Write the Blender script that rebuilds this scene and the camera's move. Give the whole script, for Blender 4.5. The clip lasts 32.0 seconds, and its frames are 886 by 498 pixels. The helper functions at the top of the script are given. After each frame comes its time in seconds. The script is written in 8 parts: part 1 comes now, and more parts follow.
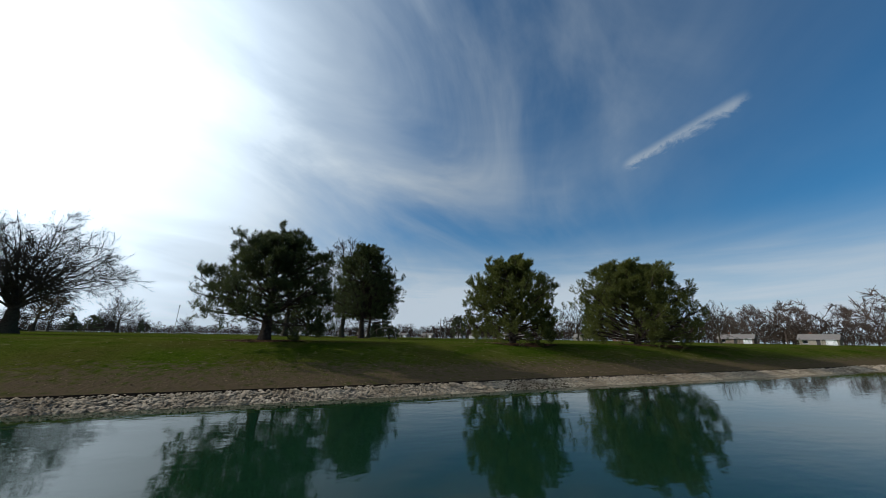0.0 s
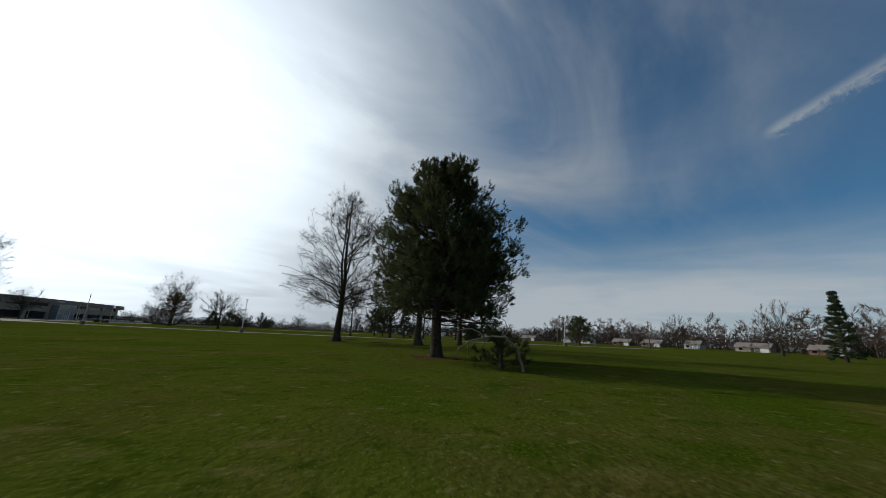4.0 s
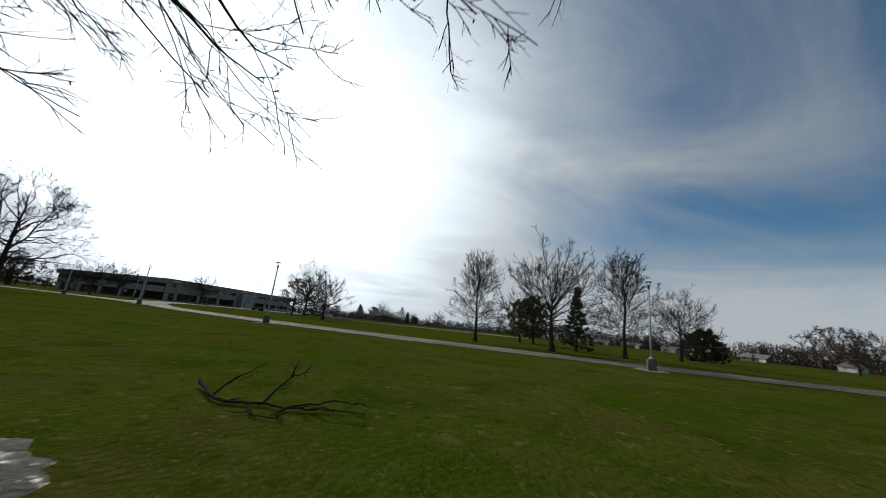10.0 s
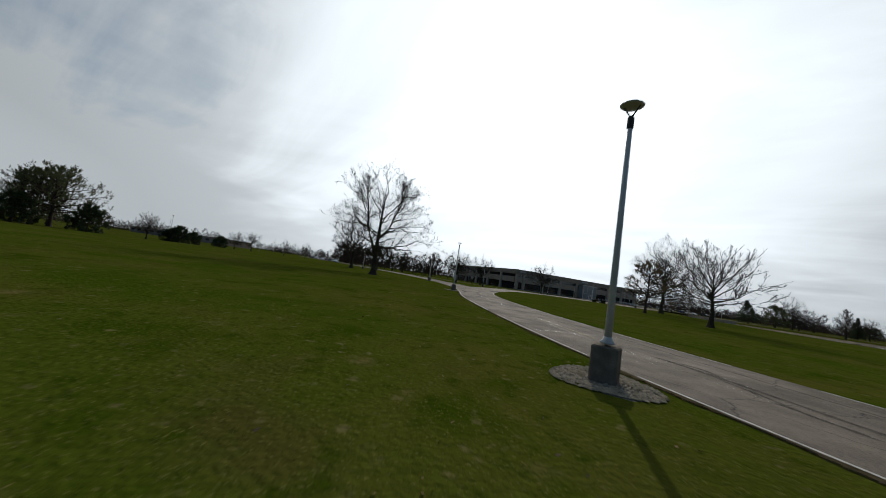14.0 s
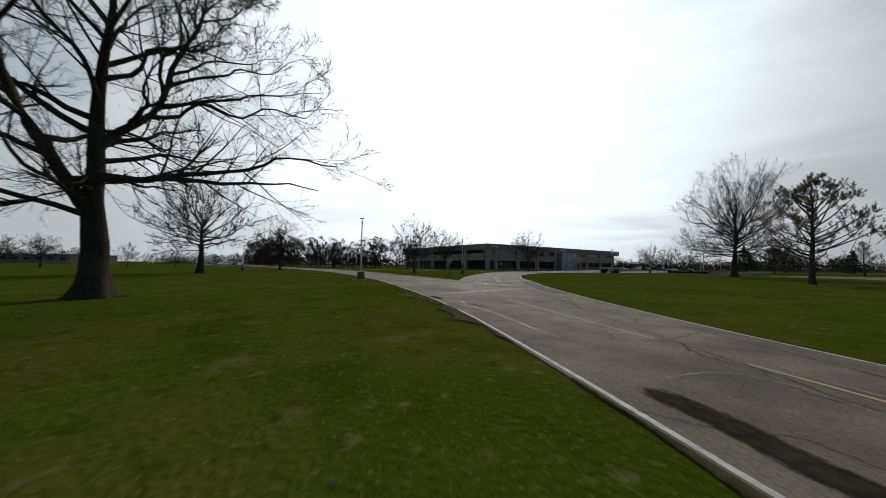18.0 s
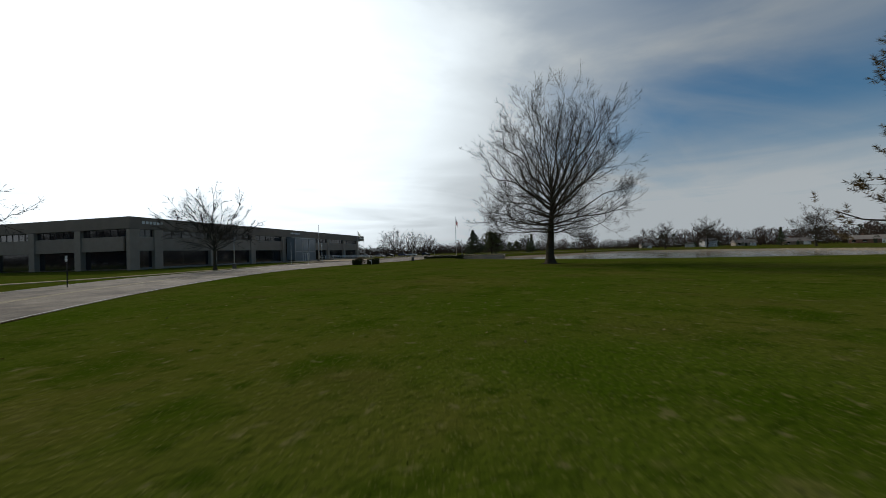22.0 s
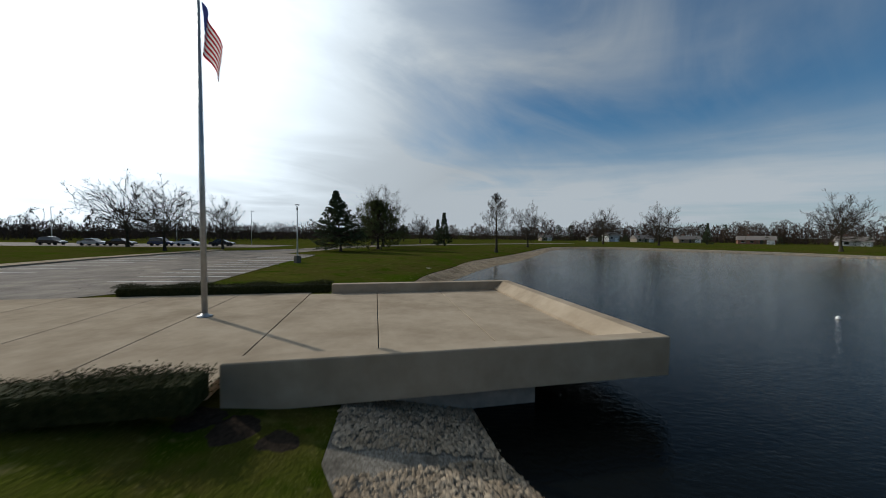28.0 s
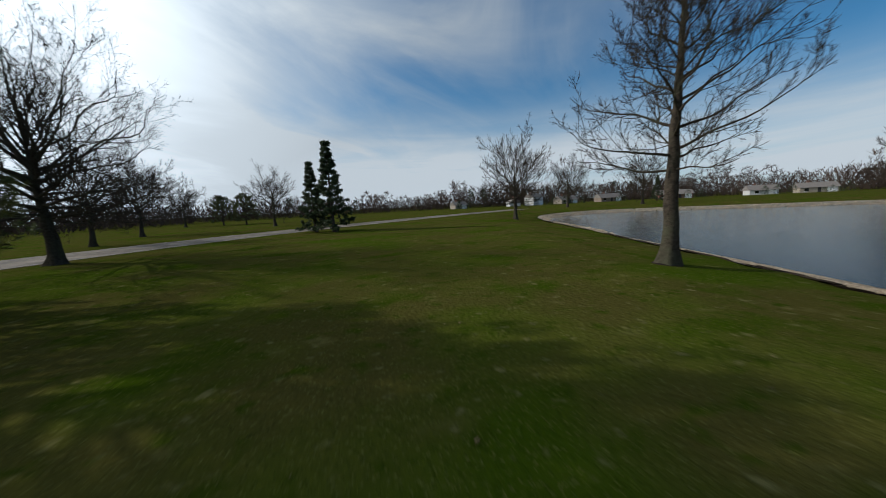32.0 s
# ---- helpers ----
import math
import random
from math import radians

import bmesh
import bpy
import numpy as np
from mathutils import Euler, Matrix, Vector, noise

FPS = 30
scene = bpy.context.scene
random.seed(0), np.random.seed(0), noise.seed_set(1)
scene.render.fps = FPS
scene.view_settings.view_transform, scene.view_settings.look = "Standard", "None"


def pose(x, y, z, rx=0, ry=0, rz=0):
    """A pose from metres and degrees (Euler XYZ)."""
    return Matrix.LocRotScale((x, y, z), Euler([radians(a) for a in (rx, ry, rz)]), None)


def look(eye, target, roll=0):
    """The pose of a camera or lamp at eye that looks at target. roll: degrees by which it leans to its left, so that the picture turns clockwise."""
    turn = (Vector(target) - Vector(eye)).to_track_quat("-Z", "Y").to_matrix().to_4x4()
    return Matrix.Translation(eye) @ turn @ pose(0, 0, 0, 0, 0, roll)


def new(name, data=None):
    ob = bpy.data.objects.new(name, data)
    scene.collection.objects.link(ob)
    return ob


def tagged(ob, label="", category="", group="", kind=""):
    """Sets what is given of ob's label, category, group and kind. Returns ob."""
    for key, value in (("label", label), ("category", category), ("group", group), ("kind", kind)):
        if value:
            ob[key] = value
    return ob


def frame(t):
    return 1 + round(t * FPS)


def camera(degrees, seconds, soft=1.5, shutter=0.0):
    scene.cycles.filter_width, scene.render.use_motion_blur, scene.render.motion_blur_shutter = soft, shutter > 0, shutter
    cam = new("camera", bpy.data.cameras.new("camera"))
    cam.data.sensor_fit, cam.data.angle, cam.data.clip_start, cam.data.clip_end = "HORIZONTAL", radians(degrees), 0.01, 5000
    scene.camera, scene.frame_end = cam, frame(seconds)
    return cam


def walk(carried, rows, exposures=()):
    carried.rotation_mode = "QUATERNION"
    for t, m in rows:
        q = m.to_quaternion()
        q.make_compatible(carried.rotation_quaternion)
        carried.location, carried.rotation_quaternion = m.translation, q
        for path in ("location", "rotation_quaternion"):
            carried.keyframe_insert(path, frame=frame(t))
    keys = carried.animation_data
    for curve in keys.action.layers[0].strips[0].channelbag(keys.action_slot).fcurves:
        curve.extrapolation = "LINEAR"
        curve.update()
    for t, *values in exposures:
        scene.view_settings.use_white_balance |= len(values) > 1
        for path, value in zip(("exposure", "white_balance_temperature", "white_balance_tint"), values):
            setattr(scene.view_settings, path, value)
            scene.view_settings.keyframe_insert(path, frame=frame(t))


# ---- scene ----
# camera and path
PATH = [
    (0.0, (-2.00, -31.14, 0.21), (1.03, -21.97, 2.81), 1.02),
    (0.5, (-1.46, -28.60, 0.25), (1.29, -19.34, 2.84), 1.01),
    (1.0, (-0.91, -26.02, 0.31), (1.62, -16.69, 2.89), 1.01),
    (1.5, (-0.31, -23.38, 0.40), (1.94, -13.98, 2.99), 1.22),
    (2.0, (0.27, -20.66, 0.55), (2.05, -11.16, 3.13), 1.81),
    (2.5, (0.76, -17.84, 0.81), (2.00, -8.25, 3.37), 2.51),
    (3.0, (1.10, -14.95, 1.06), (1.86, -5.31, 3.61), 3.01),
    (3.5, (1.23, -12.03, 1.15), (1.68, -2.37, 3.69), 2.98),
    (5.5, (-0.00, 0.00, 0.80), (0.05, 9.68, 3.30), 1.83),
    (6.0, (-0.34, 3.18, 0.77), (-0.37, 12.86, 3.27), 1.69),
    (6.5, (-0.70, 6.33, 0.82), (-0.82, 16.02, 3.29), 1.43),
    (7.0, (-1.05, 9.53, 0.85), (-1.35, 19.22, 3.31), 1.39),
    (7.5, (-1.33, 12.80, 0.90), (-1.95, 22.48, 3.33), 1.61),
    (8.0, (-1.74, 16.15, 0.99), (-2.87, 25.79, 3.41), 2.14),
    (8.5, (-2.21, 19.34, 1.11), (-3.80, 28.92, 3.50), 2.78),
    (9.0, (-2.93, 22.60, 1.16), (-5.00, 32.10, 3.53), 3.71),
    (9.5, (-3.85, 25.92, 1.25), (-6.58, 35.25, 3.59), 4.63),
    (10.0, (-4.94, 29.40, 1.43), (-8.79, 38.35, 3.70), 5.99),
    (10.5, (-6.36, 32.93, 1.59), (-11.75, 41.09, 3.70), 7.83),
    (11.0, (-8.06, 36.22, 1.60), (-14.92, 43.24, 3.49), 9.44),
    (11.5, (-10.13, 39.18, 1.65), (-18.08, 45.01, 3.31), 10.47),
    (12.0, (-12.57, 41.69, 1.70), (-21.32, 46.32, 3.11), 11.02),
    (12.5, (-15.45, 43.68, 1.77), (-24.68, 47.33, 2.96), 10.81),
    (13.0, (-18.75, 45.24, 1.82), (-28.24, 48.20, 2.84), 10.15),
    (13.5, (-22.42, 46.50, 1.77), (-32.06, 49.01, 2.65), 9.36),
    (14.0, (-26.38, 47.69, 1.63), (-36.10, 49.87, 2.41), 8.38),
    (14.5, (-30.56, 48.78, 1.49), (-40.34, 50.75, 2.20), 7.62),
    (16.5, (-50.12, 53.25, 1.15), (-59.92, 55.17, 1.73), 4.15),
    (17.0, (-55.32, 54.35, 1.30), (-65.08, 56.49, 1.84), 3.55),
    (17.5, (-60.70, 55.46, 1.60), (-70.34, 58.08, 2.09), 2.61),
    (18.0, (-65.83, 56.84, 1.42), (-75.06, 60.65, 1.91), 0.73),
    (18.5, (-70.64, 58.41, 1.32), (-79.18, 63.60, 1.80), -1.53),
    (19.0, (-75.25, 60.55, 1.25), (-82.81, 67.08, 1.68), -3.92),
    (19.5, (-79.46, 63.62, 1.36), (-86.07, 71.12, 1.69), -5.29),
    (20.0, (-83.22, 67.42, 1.46), (-89.00, 75.58, 1.70), -5.58),
    (20.5, (-86.57, 71.79, 1.50), (-91.70, 80.36, 1.68), -5.00),
    (21.0, (-89.59, 76.47, 1.50), (-94.31, 85.29, 1.64), -3.87),
    (21.5, (-92.48, 81.41, 1.51), (-96.87, 90.39, 1.62), -2.74),
    (22.0, (-95.19, 86.44, 1.68), (-99.33, 95.54, 1.76), -1.63),
    (22.5, (-97.92, 91.59, 1.84), (-101.84, 100.79, 1.90), -0.43),
    (23.0, (-100.68, 96.95, 1.96), (-104.39, 106.24, 1.99), 0.51),
    (23.5, (-103.37, 102.53, 2.06), (-106.86, 111.90, 2.07), 1.09),
    (24.0, (-105.97, 108.29, 2.17), (-109.22, 117.75, 2.15), 1.65),
    (24.5, (-108.45, 114.28, 2.20), (-111.44, 123.83, 2.16), 1.96),
    (26.5, (-117.51, 139.77, 2.71), (-118.78, 149.68, 2.54), 1.31),
    (27.0, (-118.96, 146.24, 2.77), (-119.85, 156.20, 2.56), 1.03),
    (27.5, (-120.11, 152.74, 2.86), (-120.59, 162.72, 2.55), 0.79),
    (28.0, (-120.98, 159.31, 2.97), (-121.14, 169.30, 2.54), 0.60),
    (28.5, (-121.55, 165.92, 3.06), (-121.40, 175.90, 2.48), 0.32),
    (29.0, (-122.04, 172.54, 3.13), (-121.60, 182.51, 2.42), 0.36),
    (29.5, (-122.46, 179.23, 3.15), (-121.72, 189.17, 2.29), 0.23),
    (30.0, (-122.80, 186.06, 3.04), (-121.73, 195.96, 2.07), 0.02),
    (30.5, (-123.04, 192.98, 2.81), (-121.66, 202.82, 1.73), -0.28),
    (31.0, (-123.02, 199.94, 2.60), (-121.11, 209.69, 1.43), -0.87),
    (31.5, (-122.93, 206.88, 2.33), (-120.37, 216.47, 1.08), -1.75),
    (32.0, (-122.69, 213.90, 2.10), (-119.45, 223.27, 0.79), -2.85),
]
cam = camera(106.7, 32.0, soft=0.4, shutter=0.15)
walk(cam, [(t, look(eye, target, roll)) for t, eye, target, roll in PATH],
     exposures=[(0.0, -0.50, 5870, 8), (1.0, 0.03, 5870, 8), (2.0, 0.10, 5870, 8), (3.0, -0.82, 6000, 9), (6.0, -0.85, 6550, 10), (7.0, -0.70, 6550, 10), (8.0, -0.78, 6450, 11), (9.0, -0.30, 6300, 11), (10.0, -0.78, 6350, 10), (11.0, -0.95, 6400, 10), (13.0, -1.00, 6450, 10), (19.0, -0.95, 6500, 10), (20.0, -0.85, 6450, 9), (21.0, -0.90, 6400, 9), (24.0, -0.90, 6500, 10), (27.0, -0.75, 6270, 9), (28.0, -0.72, 6200, 9), (29.0, -0.90, 6070, 9), (30.0, -0.30, 6080, 9), (31.0, -0.60, 6020, 8), (32.0, -0.42, 6100, 9)])

# ---- light: low sun to the north-west behind thin cirrus ----
SUN_DIR = Vector((-0.755, 0.451, 0.475)).normalized()
SUN_ELEV = math.asin(SUN_DIR.z)
SUN_ROT = math.atan2(SUN_DIR.x, SUN_DIR.y)
scene.view_settings.exposure = -0.5
sun_data = bpy.data.lights.new("sun", "SUN")
sun_data.energy, sun_data.angle, sun_data.color = 4.4, radians(0.6), (1.0, 0.94, 0.85)
sun = new("sun", sun_data)
sun.matrix_world = Matrix.Translation((-60, 60, 60)) @ (-SUN_DIR).to_track_quat("-Z", "Y").to_matrix().to_4x4()


def make_world():
    world = bpy.data.worlds.new("sky")
    scene.world = world
    world.use_nodes = True
    nt = world.node_tree
    nd, ln = nt.nodes, nt.links
    nd.clear()
    out = nd.new("ShaderNodeOutputWorld")
    bg = nd.new("ShaderNodeBackground")
    bg.inputs["Strength"].default_value = SKY_STRENGTH
    sky = nd.new("ShaderNodeTexSky")
    sky.sky_type = "NISHITA"
    sky.sun_disc = False
    sky.sun_elevation, sky.sun_rotation = SUN_ELEV, SUN_ROT
    sky.air_density, sky.dust_density, sky.ozone_density = 1.0, 0.6, 2.0
    tc = nd.new("ShaderNodeTexCoord")
    # flatten the direction onto a cloud ceiling
    sep = nd.new("ShaderNodeSeparateXYZ")
    ln.new(tc.outputs["Generated"], sep.inputs[0])

    def m(op, a, b=None, c=None, clamp=False):
        k = nd.new("ShaderNodeMath")
        k.operation, k.use_clamp = op, clamp
        for i, v in enumerate((a, b, c)):
            if v is None:
                continue
            if isinstance(v, (int, float)):
                k.inputs[i].default_value = v
            else:
                ln.new(v, k.inputs[i])
        return k.outputs[0]

    zc = m("MAXIMUM", sep.outputs[2], 0.0)
    den = m("ADD", zc, 0.16)
    px, py = m("DIVIDE", sep.outputs[0], den), m("DIVIDE", sep.outputs[1], den)

    def ramp(v, lo, hi):
        mr = nd.new("ShaderNodeMapRange")
        mr.interpolation_type = "SMOOTHSTEP"
        mr.inputs["From Min"].default_value, mr.inputs["From Max"].default_value = lo, hi
        ln.new(v, mr.inputs["Value"])
        return mr.outputs[0]

    def noise(x, y, z, scale, detail, rough, dist):
        cmb = nd.new("ShaderNodeCombineXYZ")
        for k, v in enumerate((x, y, z)):
            if isinstance(v, (int, float)):
                cmb.inputs[k].default_value = v
            else:
                ln.new(v, cmb.inputs[k])
        nz = nd.new("ShaderNodeTexNoise")
        nz.inputs["Scale"].default_value, nz.inputs["Detail"].default_value = scale, detail
        nz.inputs["Roughness"].default_value, nz.inputs["Distortion"].default_value = rough, dist
        ln.new(cmb.outputs[0], nz.inputs["Vector"])
        return nz.outputs[0]

    def cloud(heading, along, across, scale, detail, rough, seed, lo, hi, dist=0.6):
        """Cloud cover drawn out along a compass heading on the cloud ceiling."""
        sn, cs = math.sin(radians(heading)), math.cos(radians(heading))
        u = m("ADD", m("MULTIPLY", px, sn * along), m("MULTIPLY", py, cs * along))
        v = m("ADD", m("MULTIPLY", px, cs * across), m("MULTIPLY", py, -sn * across))
        return ramp(noise(m("ADD", u, seed), m("ADD", v, seed * 0.7), seed * 0.3, scale, detail, rough, dist), lo, hi)

    veil = cloud(30, 0.55, 0.75, 0.9, 6, 0.52, 3.1, 0.30, 0.80, 0.9)
    wisp = cloud(48, 0.42, 1.0, 1.3, 7, 0.55, 7.7, 0.36, 0.88, 1.3)
    dot = nd.new("ShaderNodeVectorMath")
    dot.operation = "DOT_PRODUCT"
    ln.new(tc.outputs["Generated"], dot.inputs[0])
    dot.inputs[1].default_value = Vector((-0.791, 0.386, 0.475)).normalized()  # the cirrus is thickest just west of the sun
    facing = dot.outputs["Value"]
    near = m("MAXIMUM", facing, 0.0)

    soft_near = m("ADD", near, m("MULTIPLY", m("SUBTRACT", m("ADD", veil, wisp), 0.7), 0.10))
    # cirrus thickens toward the sun, thins away from it, and lies in flat banks low over the horizon
    thin = m("MULTIPLY_ADD", ramp(facing, -0.45, 0.40), 0.82, 0.18)
    banks = noise(m("MULTIPLY", sep.outputs[0], 1.3), m("MULTIPLY", sep.outputs[1], 1.3), m("MULTIPLY", zc, 11.0), 1.4, 6, 0.55, 0.5)
    low = m("MULTIPLY", m("SUBTRACT", 1.0, ramp(zc, 0.10, 0.31)), m("MULTIPLY_ADD", ramp(banks, 0.28, 0.62), 0.42, 0.62))
    # a ragged drifting streak of ice cloud
    def toward(v):
        k = nd.new("ShaderNodeVectorMath")
        k.operation = "DOT_PRODUCT"
        ln.new(tc.outputs["Generated"], k.inputs[0])
        k.inputs[1].default_value = v
        return k.outputs["Value"]
    s0, s1 = Vector(STREAK[0]).normalized(), Vector(STREAK[1]).normalized()
    side, mid = s0.cross(s1).normalized(), (s0 + s1).normalized()
    rag = cloud(0, 1.0, 1.0, 9.0, 8, 0.75, 1.3, 0.25, 0.75)
    across = m("ADD", m("ABSOLUTE", m("MULTIPLY_ADD", m("SUBTRACT", rag, 0.5), 0.016, toward(side))), m("MULTIPLY", rag, 0.013))
    streak = m("MULTIPLY", ramp(m("SUBTRACT", 0.03, across), 0.005, 0.03), ramp(toward(mid), math.cos(s0.angle(s1) * 0.55), math.cos(s0.angle(s1) * 0.40)))
    cov = m("MULTIPLY", thin, m("ADD", m("MULTIPLY", veil, 0.34), m("MULTIPLY", wisp, 0.26)))
    fan = ramp(toward(Vector((0.36, 0.66, 0.66)).normalized()), 0.84, 0.99)
    haze = m("MULTIPLY", ramp(toward(Vector((-0.05, 0.90, 0.44)).normalized()), 0.80, 0.97), m("SUBTRACT", 1.0, ramp(zc, 0.42, 0.66)))
    cov = m("ADD", cov, m("MULTIPLY", haze, m("MULTIPLY_ADD", wisp, 0.16, 0.11)))
    cov = m("ADD", cov, m("MULTIPLY", fan, m("MULTIPLY_ADD", m("ADD", veil, wisp), 0.24, 0.02)))
    cov = m("ADD", cov, m("MULTIPLY", streak, 0.6))
    cov = m("ADD", cov, low)
    west = ramp(toward(Vector((-0.80, -0.55, 0.25)).normalized()), 0.40, 0.95)
    cov = m("ADD", cov, m("MULTIPLY", west, m("MULTIPLY_ADD", m("ADD", veil, wisp), 0.40, 0.10)))
    cov = m("ADD", cov, m("MULTIPLY", ramp(soft_near, 0.22, 0.95), 0.9), clamp=True)
    glow = m("ADD", m("MULTIPLY", ramp(soft_near, 0.58, 1.05), GLOW), m("MULTIPLY", m("POWER", near, 30.0), 8.0))
    lum = m("ADD", glow, m("MULTIPLY_ADD", m("MAXIMUM", ramp(facing, 0.25, 0.80), m("MULTIPLY", ramp(m("SUBTRACT", 0.3, zc), 0.0, 0.2), 0.50)), 3.4, m("MULTIPLY_ADD", west, 1.6, CLOUD_LUM)))
    col = nd.new("ShaderNodeCombineColor")
    ln.new(m("MULTIPLY", lum, 0.92), col.inputs[0]), ln.new(m("MULTIPLY", lum, 1.0), col.inputs[1]), ln.new(m("MULTIPLY", lum, 1.05), col.inputs[2])
    mix = nd.new("ShaderNodeMix")
    mix.data_type = "RGBA"
    ln.new(cov, mix.inputs["Factor"])
    tint = nd.new("ShaderNodeMix")
    tint.data_type, tint.blend_type = "RGBA", "MULTIPLY"
    tint.inputs["Factor"].default_value = 1.0
    ln.new(sky.outputs[0], tint.inputs[6])
    tint.inputs[7].default_value = (0.37, 0.90, 1.13, 1)
    ln.new(tint.outputs[2], mix.inputs[6])
    ln.new(col.outputs[0], mix.inputs[7])
    ln.new(mix.outputs[2], bg.inputs["Color"])
    ln.new(bg.outputs[0], out.inputs["Surface"])


SKY_STRENGTH, CLOUD_LUM, GLOW = 0.108, 5.6, 12.5
STREAK = ((0.685, 0.583, 0.438), (0.786, 0.357, 0.505))
make_world()


# ---- materials ----
def material(name, base, rough=0.85, metal=0.0, var=None, scale=4.0, var2=None, scale2=0.4, bump=0.0, bump_scale=30.0,
             spec=0.1, random_tint=0.0, trans=0.0, detail=6.0):
    """A surface with colour variation at two scales, relief and a per-object tint."""
    mat = bpy.data.materials.new(name)
    mat.use_nodes = True
    nt = mat.node_tree
    nd, ln = nt.nodes, nt.links
    b = nd["Principled BSDF"]
    b.inputs["Roughness"].default_value, b.inputs["Metallic"].default_value = rough, metal
    b.inputs["Specular IOR Level"].default_value = spec if rough < 0.9 else 0.0
    if trans:
        b.inputs["Transmission Weight"].default_value = trans
    geo = nd.new("ShaderNodeNewGeometry")
    col = None

    def rgba(c):
        return (c[0], c[1], c[2], 1.0)

    def noisy(sc, a_col, b_col, lo, hi, dtl):
        nz = nd.new("ShaderNodeTexNoise")
        nz.inputs["Scale"].default_value, nz.inputs["Detail"].default_value = sc, dtl
        nz.inputs["Roughness"].default_value = 0.62
        ln.new(geo.outputs["Position"], nz.inputs["Vector"])
        rp = nd.new("ShaderNodeMapRange")
        rp.inputs["From Min"].default_value, rp.inputs["From Max"].default_value = lo, hi
        ln.new(nz.outputs[0], rp.inputs["Value"])
        mx = nd.new("ShaderNodeMix")
        mx.data_type = "RGBA"
        ln.new(rp.outputs[0], mx.inputs["Factor"])
        for slot, c in ((6, a_col), (7, b_col)):
            if isinstance(c, tuple):
                mx.inputs[slot].default_value = rgba(c)
            else:
                ln.new(c, mx.inputs[slot])
        return mx.outputs[2]

    col = base
    if var:
        col = noisy(scale, base, var, 0.35, 0.68, detail)
    if var2:
        col = noisy(scale2, col, var2, 0.44, 0.72, 4.0)
    if random_tint:
        oi = nd.new("ShaderNodeObjectInfo")
        hsv = nd.new("ShaderNodeHueSaturation")
        mr = nd.new("ShaderNodeMapRange")
        mr.inputs["To Min"].default_value, mr.inputs["To Max"].default_value = 1 - random_tint, 1 + random_tint
        ln.new(oi.outputs["Random"], mr.inputs["Value"])
        ln.new(mr.outputs[0], hsv.inputs["Value"])
        if isinstance(col, tuple):
            hsv.inputs["Color"].default_value = rgba(col)
        else:
            ln.new(col, hsv.inputs["Color"])
        col = hsv.outputs[0]
    if isinstance(col, tuple):
        b.inputs["Base Color"].default_value = rgba(col)
    else:
        ln.new(col, b.inputs["Base Color"])
    if bump:
        nz = nd.new("ShaderNodeTexNoise")
        nz.inputs["Scale"].default_value, nz.inputs["Detail"].default_value = bump_scale, 5.0
        ln.new(geo.outputs["Position"], nz.inputs["Vector"])
        bp = nd.new("ShaderNodeBump")
        bp.inputs["Strength"].default_value, bp.inputs["Distance"].default_value = bump, 0.04
        ln.new(nz.outputs[0], bp.inputs["Height"])
        ln.new(bp.outputs[0], b.inputs["Normal"])
    return mat


M = {}
M["bark"] = material("grey_brown_bark", (0.03, 0.024, 0.018), 0.95, var=(0.07, 0.056, 0.041), scale=9, var2=(0.06, 0.06, 0.036), scale2=1.2, bump=0.8, bump_scale=22, spec=0.05)
M["twig"] = material("bare_twigs", (0.035, 0.027, 0.021), 0.9, var=(0.06, 0.046, 0.036), scale=3, spec=0.05)
M["twig_far"] = material("distant_bare_twigs", (0.062, 0.045, 0.034), 0.95, var=(0.105, 0.076, 0.058), scale=0.08, random_tint=0.25)
M["pine_bark"] = material("pine_bark", (0.035, 0.028, 0.022), 0.95, var=(0.085, 0.066, 0.052), scale=7, bump=1.0, bump_scale=14)
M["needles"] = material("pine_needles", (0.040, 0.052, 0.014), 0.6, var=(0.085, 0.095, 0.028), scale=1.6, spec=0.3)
# lighter copy of the needles, with sunlight painted into the colour
M["needles_sunlit"] = material("sunlit_pine_needles", (0.070, 0.080, 0.013), 0.6, var=(0.130, 0.136, 0.026), scale=1.6, spec=0.3)
M["needles_dry"] = material("dry_pine_needles", (0.075, 0.06, 0.028), 0.7, var=(0.15, 0.10, 0.05), scale=1.5)
M["spruce"] = material("spruce_needles", (0.032, 0.048, 0.022), 0.65, var=(0.068, 0.084, 0.038), scale=2)
M["evergreen_far"] = material("distant_evergreen", (0.025, 0.042, 0.022), 0.8, var=(0.05, 0.065, 0.03), scale=0.6, random_tint=0.3)
M["mulch"] = material("fallen_needles_and_mulch", (0.032, 0.019, 0.011), 0.95, var=(0.10, 0.058, 0.031), scale=14, bump=0.8, bump_scale=30)
M["concrete"] = material("weathered_concrete", (0.325, 0.258, 0.182), 0.9, var=(0.385, 0.312, 0.226), scale=1.5, var2=(0.25, 0.195, 0.135), scale2=0.5, bump=0.15, bump_scale=60)
M["concrete_dark"] = material("damp_grey_concrete", (0.20, 0.185, 0.165), 0.85, var=(0.28, 0.26, 0.23), scale=2.5, bump=0.2, bump_scale=50)
M["panel"] = material("grey_precast_panel", (0.315, 0.248, 0.19), 0.85, var=(0.355, 0.285, 0.222), scale=0.8, random_tint=0.06)
M["panel_light"] = material("pale_precast_panel", (0.325, 0.258, 0.198), 0.85, var=(0.365, 0.295, 0.23), scale=0.8)
M["fascia"] = material("dark_grey_fascia", (0.225, 0.178, 0.137), 0.8, var=(0.265, 0.212, 0.165), scale=0.5)
